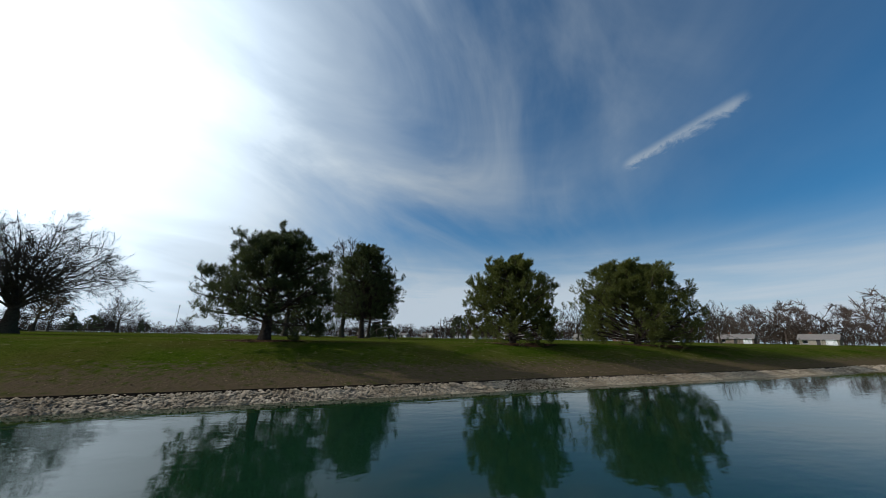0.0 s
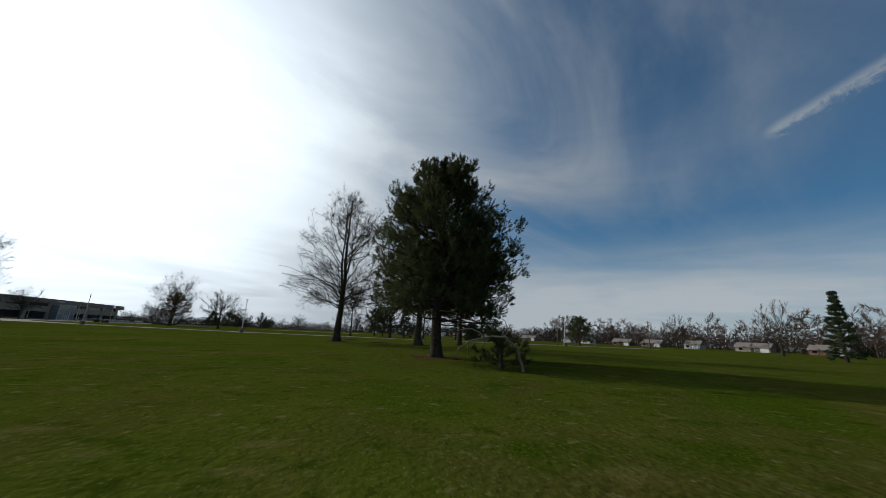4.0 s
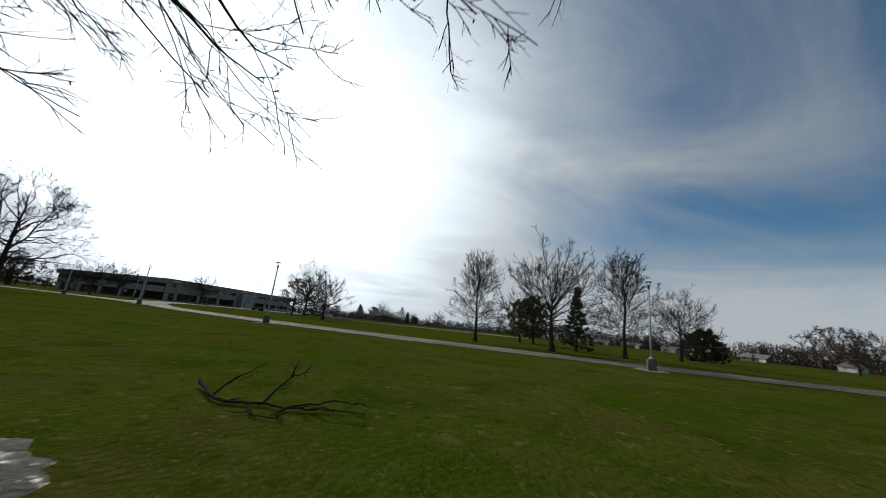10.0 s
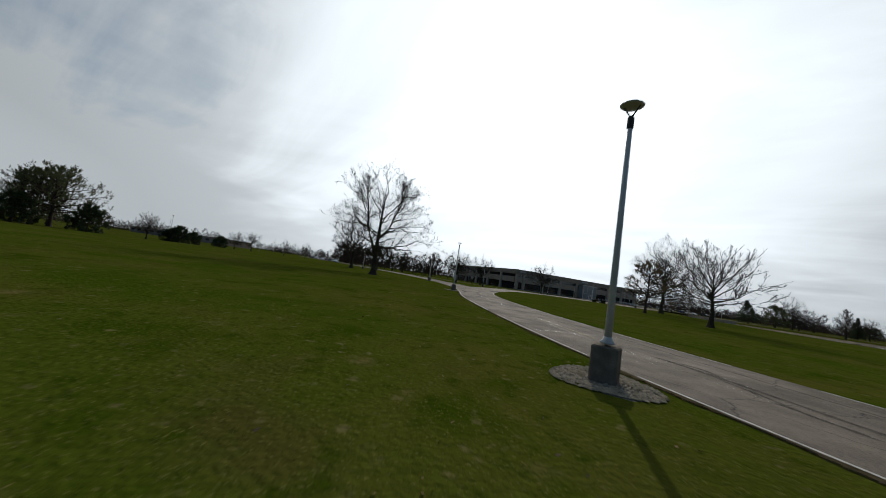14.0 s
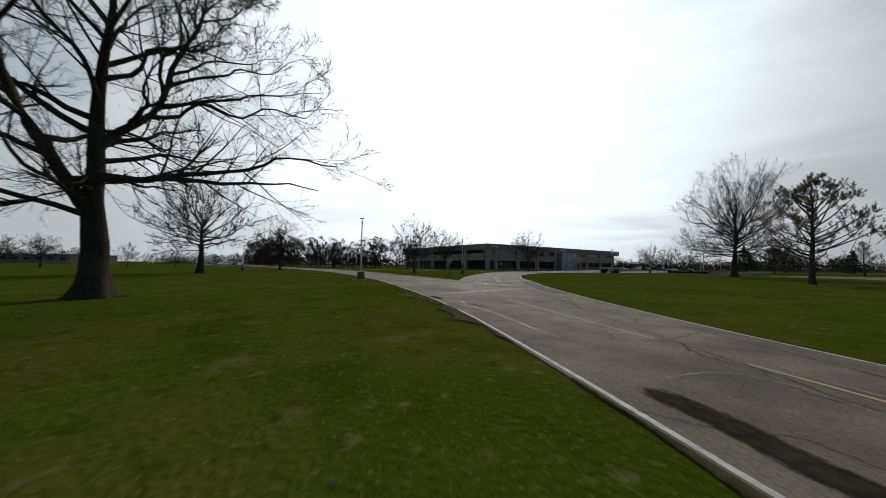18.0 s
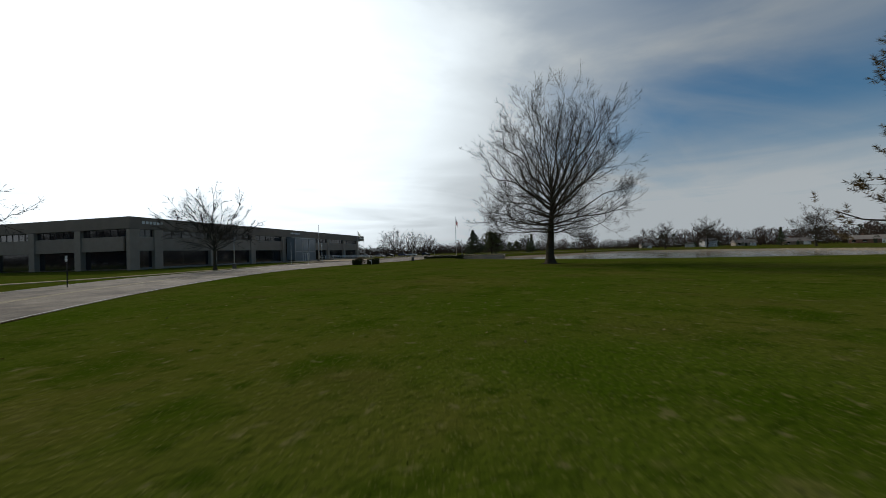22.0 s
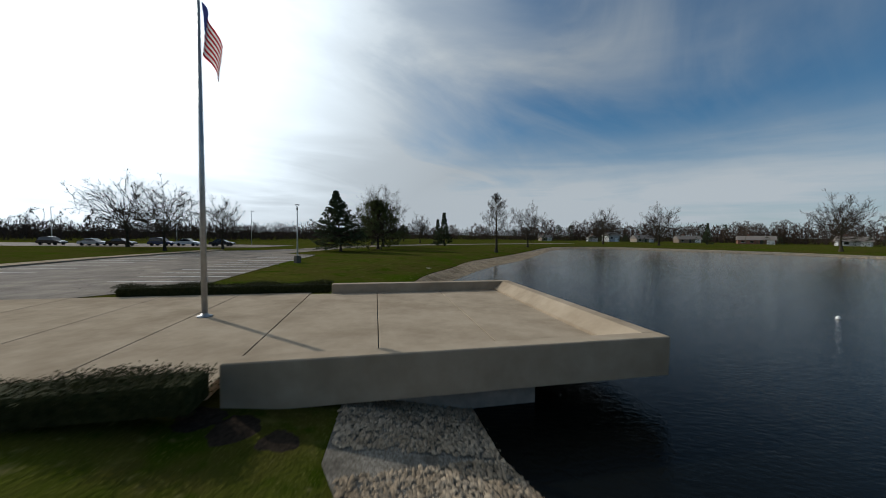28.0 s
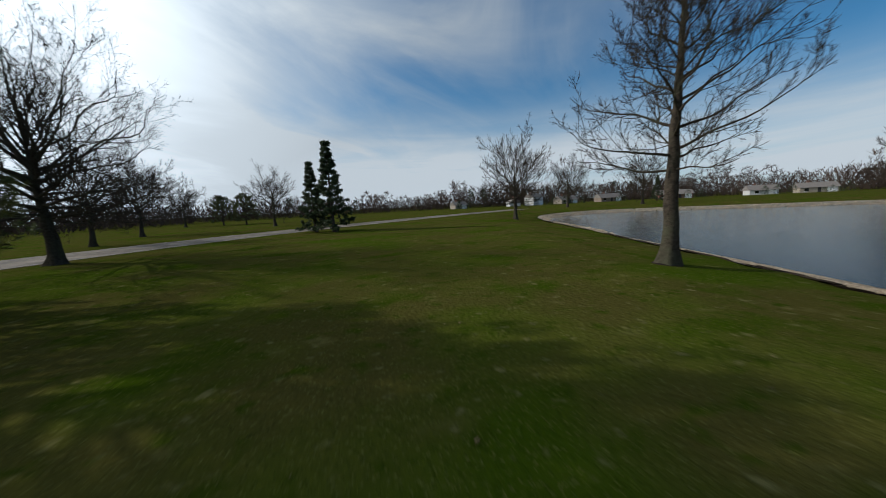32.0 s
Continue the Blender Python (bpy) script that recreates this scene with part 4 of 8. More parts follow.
    if stems:
        # the leader's and stems' own tops branch like limbs
        P1 = np.concatenate([P1, np.array([np.stack([np.interp(np.linspace(0.5, 1, 15), np.linspace(0, 1, m), c[:, q]) for q in range(3)], 1) for c in S[1:]])])
        r1 = np.concatenate([r1, np.array([np.interp(np.linspace(0.5, 1, 15), np.linspace(0, 1, m), r) for r in SR[1:]])])
        L = np.r_[L, np.linalg.norm(P1[len(L):, -1] - P1[len(L):, 0], axis=1)]
    up = {"oak": 0.02, "young": 0.10, "fan": 0.07, "spread": 0.03, "oval": 0.06, "vase": 0.0, "dome": 0.0}[habit] - droop
    P2, r2 = sprout(rng, P1, r1, n[1], 0.14, 0.98, (50, 30), np.maximum(L * 0.50, np.minimum(0.12 * radius, L * 0.7)), 0.52, 8, 0.075, up, 0.22, 0.3)
    P2, r2 = P2[clears(P2)], r2[clears(P2)]
    L2 = np.linalg.norm(P2[:, -1] - P2[:, 0], axis=1)
    r2 = np.maximum(r2, fine * 1.15)
    P3, r3 = sprout(rng, P2, r2, n[2], 0.12, 1.0, (46, 28), np.maximum(L2 * 0.58, np.minimum(0.075 * radius, L2 * 0.9)), 0.55, 4, 0.09, up, 0.3, 0.2)
    P3, r3 = P3[clears(P3)], r3[clears(P3)]
    L3 = np.linalg.norm(P3[:, -1] - P3[:, 0], axis=1)
    r3 = np.maximum(r3, fine * 0.9)
    A, ra = sprout(rng, P3, r3, n[3], 0.08, 1.0, (44, 24), np.maximum(L3 * 0.75, np.minimum(0.06 * radius, L3)), 0.6, 3, 0.09, up * 0.6, 0.4)
    A, ra = A[clears(A)], ra[clears(A)]
    vs, fs = strips(A, fine)
    tips = A[:, -1]
    if not n[4]:
        v2, f2 = strips(P3, fine * 1.1)
        fs = np.vstack([fs, f2 + len(vs)])
        vs = np.vstack([vs, v2])
    if n[4]:
        B, rb = sprout(rng, A, ra, n[4], 0.2, 1.0, (40, 24), np.maximum(np.linalg.norm(A[:, -1] - A[:, 0], axis=1) * 0.7, 0.035 * radius), 0.6, 2, 0.1, up * 0.5, 0.5)
        v2, f2 = strips(B, fine * 0.7)
        fs = np.vstack([fs, f2 + len(vs)])
        vs = np.vstack([vs, v2])
        tips = B[:, -1]
    # trunk with root flare
    fl = resample(np.c_[tp, prof], 0.3)
    h = fl[:, 2]
    rad_t = fl[:, 3] * (1 + 0.75 * np.exp(-np.maximum(h, 0) / 0.38))
    V, F = tubes(fl[None, :, :3], rad_t[None], 18)
    ctr = np.repeat(fl[:, :2], 18, axis=0)
    a = np.tile(np.arange(18) * math.tau / 18, len(fl))
    zz = np.maximum(V[:, 2], 0)
    ridge = 1 + 0.16 * np.exp(-zz / 0.7) * np.sin(a * 5 + seed) + 0.035 * np.sin(a * 3 + zz * 1.3 + seed) + 0.02 * np.sin(a * 7 - zz * 2.9)
    V[:, :2] = ctr + (V[:, :2] - ctr) * ridge[:, None]
    out = {"trunk": mesh_from(name + "_trunk", V, F, M[bark], True)}
    out["main"] = [mesh_from(name + "_stem", *tubes(c[None], r[None], 12), M[bark], True) for c, r in zip(S[1:], SR[1:])]
    order = np.argsort(-r1[:n1, 0])
    big, rest = order[:limbs], order[limbs:]
    out["main"] += [mesh_from(name + "_limb", *tubes(P1[k][None], r1[k][None], 8), M[bark], True) for k in big]
    Vs, Fs, o = [], [], 0
    for P, r, sides in ((P1[rest], r1[rest], 6), (P2, r2, 4), (P3, r3, 3)):
        if len(P) and (n[4] or sides > 3):
            v, g = tubes(P, r, sides)
            Vs.append(v), Fs.append(g + o)
            o += len(v)
    out["limb"] = mesh_from(name + "_limbs", np.vstack(Vs), np.vstack(Fs), M[bark], True)
    if leaves:
        # a few curled dead leaves still hang on the low twigs
        c = tips[tips[:, 2] < low + 0.45 * (height - low)]
        c = c[rng.permutation(len(c))[:leaves]]
        u, w = unit(rng.normal(size=c.shape)) * 0.05, unit(rng.normal(size=c.shape)) * 0.035
        v3 = np.stack([c, c + u * 0.5 + w - [0, 0, 0.03], c + u - [0, 0, 0.07], c + u * 0.5 - w - [0, 0, 0.03]], 1).reshape(-1, 3)
        fs = np.vstack([fs, np.arange(len(v3)).reshape(-1, 4) + len(vs)])
        vs = np.vstack([vs, v3])
    out["twigs"] = mesh_from(name + "_twigs", vs, fs, M["twig"])
    return out


def bare_tree(x, y, meshes, label, turn=0.0, scale=1.0, group="bare trees on the lawn"):
    ob = thing("bare_tree", (x, y, gz(x, y) - 0.02), label, "tree", group, turn=turn)
    ob.scale = (scale, scale, scale)
    part("trunk", meshes["trunk"], ob)
    for me in meshes["main"]:
        part("limb", me, ob)
    tagged(part("branch_mass", meshes["limb"], ob), kind="stuff")
    tagged(part("twig_mass", meshes["twigs"], ob), kind="stuff")
    return ob


def tuft_mesh(P, D, rng, needles, length, spread, width):
    """Needle tufts at P pointing along D: thin triangles round each shoot."""
    n = len(P)
    D = unit(D)
    ref = np.where(np.abs(D[:, 2:3]) > 0.9, np.array([1.0, 0, 0]), np.array([0, 0, 1.0]))
    A = unit(np.cross(D, ref))
    B = np.cross(D, A)
    az = rng.random((n, needles)) * math.tau
    al = (rng.random((n, needles)) - 0.6) * length * 1.1
    sp = np.radians(spread) * (0.5 + 0.7 * rng.random((n, needles)))
    side = A[:, None] * np.cos(az)[..., None] + B[:, None] * np.sin(az)[..., None]
    dirn = D[:, None] * np.cos(sp)[..., None] + side * np.sin(sp)[..., None]
    root = P[:, None] + D[:, None] * al[..., None]
    ln = length * (0.75 + 0.5 * rng.random((n, needles)))[..., None]
    tip = root + dirn * ln
    w = np.cross(dirn, D[:, None]) + 1e-6
    w = unit(w) * width
    V = np.stack([root - w, root + w, tip], 2).reshape(-1, 3)
    F = np.arange(len(V)).reshape(-1, 3)
    return V, F


def brush_mesh(P, D, rng, needles, shoot, length, width):
    """Needle brushes: shoots that end at P along D, bristling on all sides and forward at the tip."""
    n = len(P)
    D = unit(D)
    ref = np.where(np.abs(D[:, 2:3]) > 0.9, np.array([1.0, 0, 0]), np.array([0, 0, 1.0]))
    A = unit(np.cross(D, ref))
    B = np.cross(D, A)
    az = rng.random((n, needles)) * math.tau
    u = rng.random((n, needles))
    sp = np.radians(72 - 48 * u ** 2 + rng.normal(size=u.shape) * 8)
    side = A[:, None] * np.cos(az)[..., None] + B[:, None] * np.sin(az)[..., None]
    dirn = D[:, None] * np.cos(sp)[..., None] + side * np.sin(sp)[..., None]
    root = P[:, None] + D[:, None] * ((u - 1) * shoot * (0.8 + 0.4 * rng.random((n, 1))))[..., None]
    tip = root + dirn * (length * (0.75 + 0.4 * rng.random((n, needles))))[..., None]
    w = unit(np.cross(dirn, rng.normal(size=dirn.shape))) * width
    V = np.stack([root - w, root + w, tip], 2).reshape(-1, 3)
    return V, np.arange(len(V)).reshape(-1, 3)


def pine_meshes(name, seed, height, radius, trunk_r, clear, shape="round", mat="needles", counts=(70, 8, 5), needle=0.15, keep=None, extra=None, needles=16, width=0.010, bend_up=0.06, boughs=10, shoot=0.32, inner=0.40):
    """Trunk, limbs and needle foliage of a pine or spruce. shape: round, tall or cone. keep: which points may carry foliage."""
    rng = np.random.default_rng(seed)
    m = 12
    zs = np.linspace(0, 1, m)
    tp = np.zeros((1, m, 3))
    tp[0, :, :2] = np.cumsum(rng.normal(size=(m, 2)) * 0.004 * height, axis=0)
    tp[0, 0, :2] = 0
    tp[0, :, 2] = zs * height * 0.93 - 0.1
    prof = trunk_r * (1 - 0.93 * zs)
    fl = resample(np.c_[tp[0], prof], 0.25)
    V, F = tubes(fl[None, :, :3], (fl[:, 3] * (1 + 0.5 * np.exp(-np.maximum(fl[:, 2], 0) / 0.3)))[None], 16)
    a = np.tile(np.arange(16) * math.tau / 16, len(fl))
    ctr = np.repeat(fl[:, :2], 16, axis=0)
    V[:, :2] = ctr + (V[:, :2] - ctr) * (1 + 0.07 * np.sin(a * 5 + seed) * np.exp(-np.maximum(V[:, 2], 0)) + 0.03 * np.sin(a * 4 + V[:, 2] * 3))[:, None]
    out = {"trunk": mesh_from(name + "_trunk", V, F, M["pine_bark"], True)}
    n1, sub, per3 = counts
    c = clear / height
    k = (np.arange(n1) + 0.5) / n1
    u = c + (0.97 - c) * k
    az = np.arange(n1) * 2.4 + rng.normal(size=n1) * 0.3
    if extra:
        # more boughs within a sector: count, height shares, bearings
        ne, (k0, k1), (a0, a1) = extra
        k = np.r_[k, k0 + (k1 - k0) * rng.random(ne)]
        az = np.r_[az, np.radians(a0 + (a1 - a0) * rng.random(ne))]
        n1 += ne
        u = c + (0.97 - c) * k
    if shape == "cone":
        # boughs in whorls, drooping low down
        whorls = 15
        k = np.clip((np.floor(k * whorls) + 0.5) / whorls + rng.normal(size=n1) * 0.006, 0, 0.99)
        u = c + (0.97 - c) * k
        el, env, lf = np.radians(-13 + 40 * k), (1 - k) ** 1.12 + 0.008, 0.07
    elif shape == "tall":
        el, env, lf = np.radians(-4 + 46 * k), np.clip(0.78 + 0.80 * k - 1.34 * k * k, 0.1, 1.2), bend_up
    else:
        el, env, lf = np.radians(-3 + 58 * k), np.sqrt(np.clip(1 - (0.9 * k) ** 2, 0, 1)), bend_up
    el = el + rng.normal(size=n1) * (0.05 if shape == "cone" else 0.10)
    L = radius * env * ((0.88 + 0.2 * rng.random(n1)) if shape == "cone" else (0.78 + 0.44 * rng.random(n1)))
    s = u * (m - 1)
    i = np.minimum(s.astype(int), m - 2)
    fr = (s - i)[:, None]
    O = tp[0, i] * (1 - fr) + tp[0, i + 1] * fr
    D = np.stack([np.cos(az) * np.cos(el), np.sin(az) * np.cos(el), np.sin(el)], 1)
    P1, r1 = bend(rng, O, D, L, np.minimum(np.maximum(0.016 * L, 0.012), trunk_r * 0.5), 7, 0.10, lf, 0.25)
    P2, r2 = sprout(rng, P1, r1, sub, 0.28 if shape == "cone" else inner, 1.0, (58, 32), np.maximum(L * 0.36, 0.25), 0.55, 4, 0.14, 0.06 if shape != "cone" else -0.02, 0.4)
    if shape == "cone":
        # sprays lie flat along their bough
        P2[..., 2] = P2[:, :1, 2] + 0.3 * (P2[..., 2] - P2[:, :1, 2]) - 0.02
    l2 = np.repeat(np.maximum(L * 0.36, 0.25), sub)
    P3, r3 = sprout(rng, P2, r2, per3, 0.25 if shape == "cone" else 0.5, 1.0, (55, 34), np.maximum(l2 * 0.42, needle * 1.3), 0.7, 3, 0.14, 0.10 if shape != "cone" else 0.0, 0.5)
    if shape == "cone":
        P3[..., 2] = P3[:, :1, 2] + 0.45 * (P3[..., 2] - P3[:, :1, 2])
    (P1, P2, P3), fz = fitted([P1, P2, P3], radius, height * 0.975)
    if shape == "round":
        zm, first = height * 0.42, keep

        def keep(T):
            q = np.hypot(T[:, 0], T[:, 1]) / radius
            z = np.where(T[:, 2] > zm, (T[:, 2] - zm) / (height - zm), (zm - T[:, 2]) / (zm * 1.7))
            ok = q * q + z * z < 1.0 + 0.10 * np.sin(3 * np.arctan2(T[:, 1], T[:, 0]) + seed) + 0.06 * np.sin(T[:, 2] * 4)
            return ok & first(T) if first else ok
    if keep is not None:
        P1, r1 = P1[keep(P1[:, -1])], r1[keep(P1[:, -1])]
        k2 = keep(P2[:, -1])
        P2, r2 = P2[k2], r2[k2]
        P3 = P3[keep(P3[:, -1])]
    big = np.argsort(-r1[:, 0])[:boughs]
    out["main"] = [mesh_from(name + "_bough", *tubes(P1[k][None], r1[k][None], 6), M["pine_bark"], True) for k in big]
    small = np.setdiff1d(np.arange(len(P1)), big)
    Va, Fa = tubes(P1[small], r1[small], 6)
    Vb, Fb = tubes(P2, np.maximum(r2, 0.006), 3)
    out["limb"] = mesh_from(name + "_limbs", np.vstack([Va, Vb]), np.vstack([Fa, Fb + len(Va)]), M["pine_bark"], True)
    ends = [(P1[:, -1], P1[:, -1] - P1[:, -2]), (P2[:, -1], P2[:, -1] - P2[:, -2]), (P3[:, -1], P3[:, -1] - P3[:, -2])]
    if shape == "cone":
        ends.append((P3[:, 1], P3[:, -1] - P3[:, -2]))
    T = np.vstack([e[0] for e in ends])
    Dd = unit(np.vstack([e[1] for e in ends])) + (np.array([0, 0, 0.45]) if shape != "cone" else np.array([0, 0, -0.05]))
    if shape == "cone":
        V, F = tuft_mesh(T, Dd, rng, needles, needle, 66, width)
    else:
        V, F = brush_mesh(T, Dd + [0, 0, 0.35], rng, needles, shoot, needle, width)
    out["foliage"] = mesh_from(name + "_foliage", V, F, M[mat])
    return out


def conifer(x, y, meshes, label, name="pine_tree", turn=0.0, scale=1.0, group="conifers in the park"):
    ob = thing(name, (x, y, gz(x, y) - 0.02), label, "tree", group, turn=turn)
    ob.scale = (scale, scale, scale)
    part("trunk", meshes["trunk"], ob)
    for me in meshes["main"]:
        part("bough", me, ob)
    tagged(part("branch_mass", meshes["limb"], ob), kind="stuff")
    tagged(part("needle_foliage", meshes["foliage"], ob), kind="stuff")
    return ob

# pines on the bank of the south pond
pA = pine_meshes("pine_a", 11, 5.1, 3.2, 0.20, 1.0, "round", "needles", (76, 8, 7), 0.145, needles=34, width=0.0085, shoot=0.22, inner=0.38)
conifer(-4.55, -15.2, pA, "spreading dark green pine with low boughs beside the pond")
pC = pine_meshes("pine_c", 12, 5.1, 3.0, 0.16, 0.25, "round", "needles_sunlit", (100, 8, 7), 0.15, needles=30, width=0.0095, shoot=0.22, inner=0.36)
conifer(7.87, -14.1, pC, "rounded sunlit-green pine on the pond bank")
pD = pine_meshes("pine_d", 13, 6.1, 4.4, 0.18, 0.25, "round", "needles_sunlit", (116, 9, 7), 0.17, needles=26, width=0.012, shoot=0.25, inner=0.36)
conifer(18.3, -12.9, pD, "broad sunlit-green pine with boughs to the ground")
pB = pine_meshes("pine_b", 14, 11.2, 4.3, 0.29, 1.9, "tall", "needles", (180, 9, 6), 0.135, extra=(100, (0.10, 0.48), (0, 140)), keep=lambda T: ((T[:, 2] > 2.35) | ((T[:, 0] > 2.2) & (T[:, 1] < 0.5))) & (T[:, 0] > -3.5) & (T[:, 1] > -3.6), bend_up=0.03, needles=30, width=0.0125, shoot=0.25, inner=0.34)
conifer(1.52, 8.8, pB, "tall dark pine with a bare rough trunk in a mulch ring")

# pin oaks
oakL = tree_meshes("oak_l", 21, 16.8, 7.2, 0.36, 3.2, "oak", (70, 8, 4, 4, 1), low=3.3, floor=3.1, leaves=70, rough=0.6, fine=0.0095, stems=2)
oakM = tree_meshes("oak_m", 22, 16.8, 6.9, 0.36, 3.9, "oak", (66, 8, 4, 4, 1), low=2.9, floor=2.7, leaves=60, skew=(0.05, 0.0), rough=0.6, fine=0.0095, stems=2)
oakR = tree_meshes("oak_r", 23, 11.2, 5.2, 0.25, 3.1, "oak", (56, 7, 4, 4, 1), low=2.4, leaves=40, fine=0.0095)
bare_tree(-8.5, 26.95, oakL, "bare oak with a dark flared trunk and spreading limbs", turn=160)
bare_tree(0.07, 26.65, oakM, "bare oak with a stout grey trunk and drooping low limbs")
bare_tree(4.8, 32.27, oakR, "smaller bare oak with a slim trunk")
fanS = tree_meshes("maple_s", 24, 19.3, 8.8, 0.48, 3.0, "spread", (46, 10, 5, 4, 2), fine=0.010, rough=1.1, stems=2, low=2.4, twist=0.035, droop=0.01)
bare_tree(-83.1, 49.1, fanS, "large bare maple with a forked grey trunk")
fanB = tree_meshes("maple_b", 25, 20.6, 10.2, 0.46, 3.4, "fan", (42, 13, 5, 4, 2), rough=0.4, fine=0.0095, skew=(0.06, 0.02), low=3.0)
bare_tree(-99.64, 125.83, fanB, "great bare maple fanning out beside the pond")
domeL = tree_meshes("dome", 26, 9.2, 6.4, 0.42, 1.6, "dome", (27, 16, 6, 4, 2), fine=0.010, low=1.3, rough=0.15, droop=0.03)
bare_tree(-23.5, 1.2, domeL, "wide domed bare tree with fine drooping twigs")
young = tree_meshes("young", 27, 11.1, 4.2, 0.25, 2.9, "young", (44, 9, 5, 4, 1), fine=0.0075, low=2.7, twist=0.028)
bare_tree(-112.0, 221.78, young, "young bare tree with a dark trunk at the pond edge")
vase = tree_meshes("locust", 28, 11.6, 7.6, 0.2, 2.6, "vase", (26, 8, 4, 3, 0), fine=0.019, low=3.2, limbs=5)
mid = tree_meshes("mid_oak", 29, 15.0, 5.9, 0.28, 2.4, "oval", (40, 9, 5, 3, 0), fine=0.017, limbs=5, rough=0.5)
mid3 = tree_meshes("mid_hickory", 36, 13.8, 6.6, 0.32, 2.6, "fan", (30, 9, 4, 3, 0), fine=0.020, limbs=6, rough=1.0, low=2.2)
mid2 = tree_meshes("mid_maple", 30, 13.6, 6.8, 0.27, 2.2, "fan", (30, 9, 5, 4, 0), fine=0.015, limbs=5, rough=0.5)
for i, (x, y, me, sc) in enumerate([(-17.3, 71.5, mid, 0.82), (-7.7, 67.9, mid2, 0.98), (-0.3, 73, mid, 0.85), (8.7, 89.3, mid2, 0.85), (-59.9, 91.3, mid3, 0.9), (-118, 44, mid3, 1.15),
                                    (-143.8, 51.6, mid2, 0.9), (-136.5, 237.2, fanB, 0.69), (-142.6, 252, mid2, 0.8), (-145.4, 267, mid2, 0.85), (-131, 276.4, mid2, 0.8), (-98.5, 253, mid2, 0.95),
                                    (-61.5, 287, mid2, 1.1), (-46.8, 276.8, mid2, 1.15), (-26.6, 240, mid2, 1.1), (-161.6, 218, mid2, 0.75), (-153.6, 306, mid2, 0.9)]):
    bare_tree(x, y, me, "bare deciduous tree with fine grey twigs", turn=i * 77, scale=sc)
for i, (x, y, sc) in enumerate([(-121.8, 74.5, 0.85), (-152, 93, 1.0), (-172, 88, 1.0), (-143.6, 115.3, 1.0), (-182.5, 221.5, 1.2), (-164.9, 209.6, 0.95)]):
    bare_tree(x, y, vase, "bare spreading locust tree near the offices", turn=i * 61 + 20, scale=sc)

pP = pine_meshes("pine_p", 31, 11.2, 5.1, 0.26, 2.4, "round", "needles_dry", (50, 6, 3), 0.20, needles=26, width=0.018, bend_up=0.08, shoot=0.36, inner=0.45)
conifer(-82.2, 103.3, pP, "sparse pine with browned needle tufts and bare limbs", turn=40)
spF = pine_meshes("spruce_f", 32, 10.4, 4.5, 0.2, 1.2, "cone", "spruce", (190, 12, 3), 0.18, needles=10, width=0.018)
leaning = conifer(-139.3, 215.1, spF, "dense dark conical spruce leaning beside the drive", "spruce_tree")
leaning.matrix_basis = leaning.matrix_basis @ pose(0, 0, 0, 0, -4.5, 0)
pF = pine_meshes("pine_f", 33, 10.4, 5.2, 0.27, 2.0, "round", "needles", (84, 8, 7), 0.19, needles=26, width=0.014, bend_up=0.0, shoot=0.34)
conifer(-134.9, 224.2, pF, "dark flat-tiered pine with a bare lower trunk")
spG = pine_meshes("spruce_g", 34, 10.1, 2.3, 0.2, 0.7, "cone", "spruce", (84, 6, 3), 0.26, needles=9, width=0.036, boughs=3)
pG = pine_meshes("pine_g", 35, 10.4, 4.6, 0.27, 2.0, "round", "needles", (62, 6, 5), 0.24, needles=14, width=0.042, boughs=4, shoot=0.5)
for x, y, sc in ((-122, 249.6, 0.9), (-123.8, 251, 0.72), (-5.4, 78.5, 0.85), (57, 35, 0.95), (-12, 300, 0.9)):
    conifer(x, y, spG, "dark narrow spruce on the lawn", "spruce_tree", turn=x * 7, scale=sc)
for x, y, sc in ((-12.7, 92.4, 0.85), (-15.5, 95, 0.8), (40.4, 78.6, 0.76), (-146, 306, 0.7), (-140, 300, 0.7)):
    conifer(x, y, pG, "dark spreading pine on the lawn", turn=x * 9, scale=sc)


# ---- lamps ----
M["lamp_grey"] = material("weathered_grey_lamp_metal", (0.40, 0.39, 0.37), 0.5, metal=0.0, var=(0.5, 0.49, 0.46), scale=5)
M["base_concrete"] = material("stained_brown_concrete", (0.10, 0.088, 0.072), 0.92, var=(0.17, 0.15, 0.122), scale=3.5, bump=0.3, bump_scale=40)
lamp_base = Soup().box((0, 0, 0.31), (0.50, 0.50, 0.82), 0.03).mesh("lamp_base", M["base_concrete"])
lamp_pole = Soup().tube([(0, 0, 0.74), (0, 0, 5.45)], [0.075, 0.05], 10).lathe([(0.14, 0.76), (0.14, 0.80), (0.09, 0.84), (0.08, 0.9)], 12).mesh("lamp_pole", M["pole"], True)
lamp_collar = Soup().lathe([(0.055, 5.32), (0.07, 5.34), (0.07, 5.56), (0.05, 5.6)], 10).mesh("lamp_collar", M["dark_metal"])
lamp_head = Soup().lathe([(0.05, 5.81), (0.22, 5.825), (0.245, 5.845), (0.21, 5.87), (0.12, 5.89), (0.05, 5.90)], 20).mesh("lamp_head", M["lamp_grey"], True)
lamp_arm = Soup().tube([(0, 0, 5.56), (0.16, 0, 5.84)], 0.016, 6).tube([(0, 0, 5.56), (-0.16, 0, 5.84)], 0.016, 6).mesh("lamp_arms", M["dark_metal"])


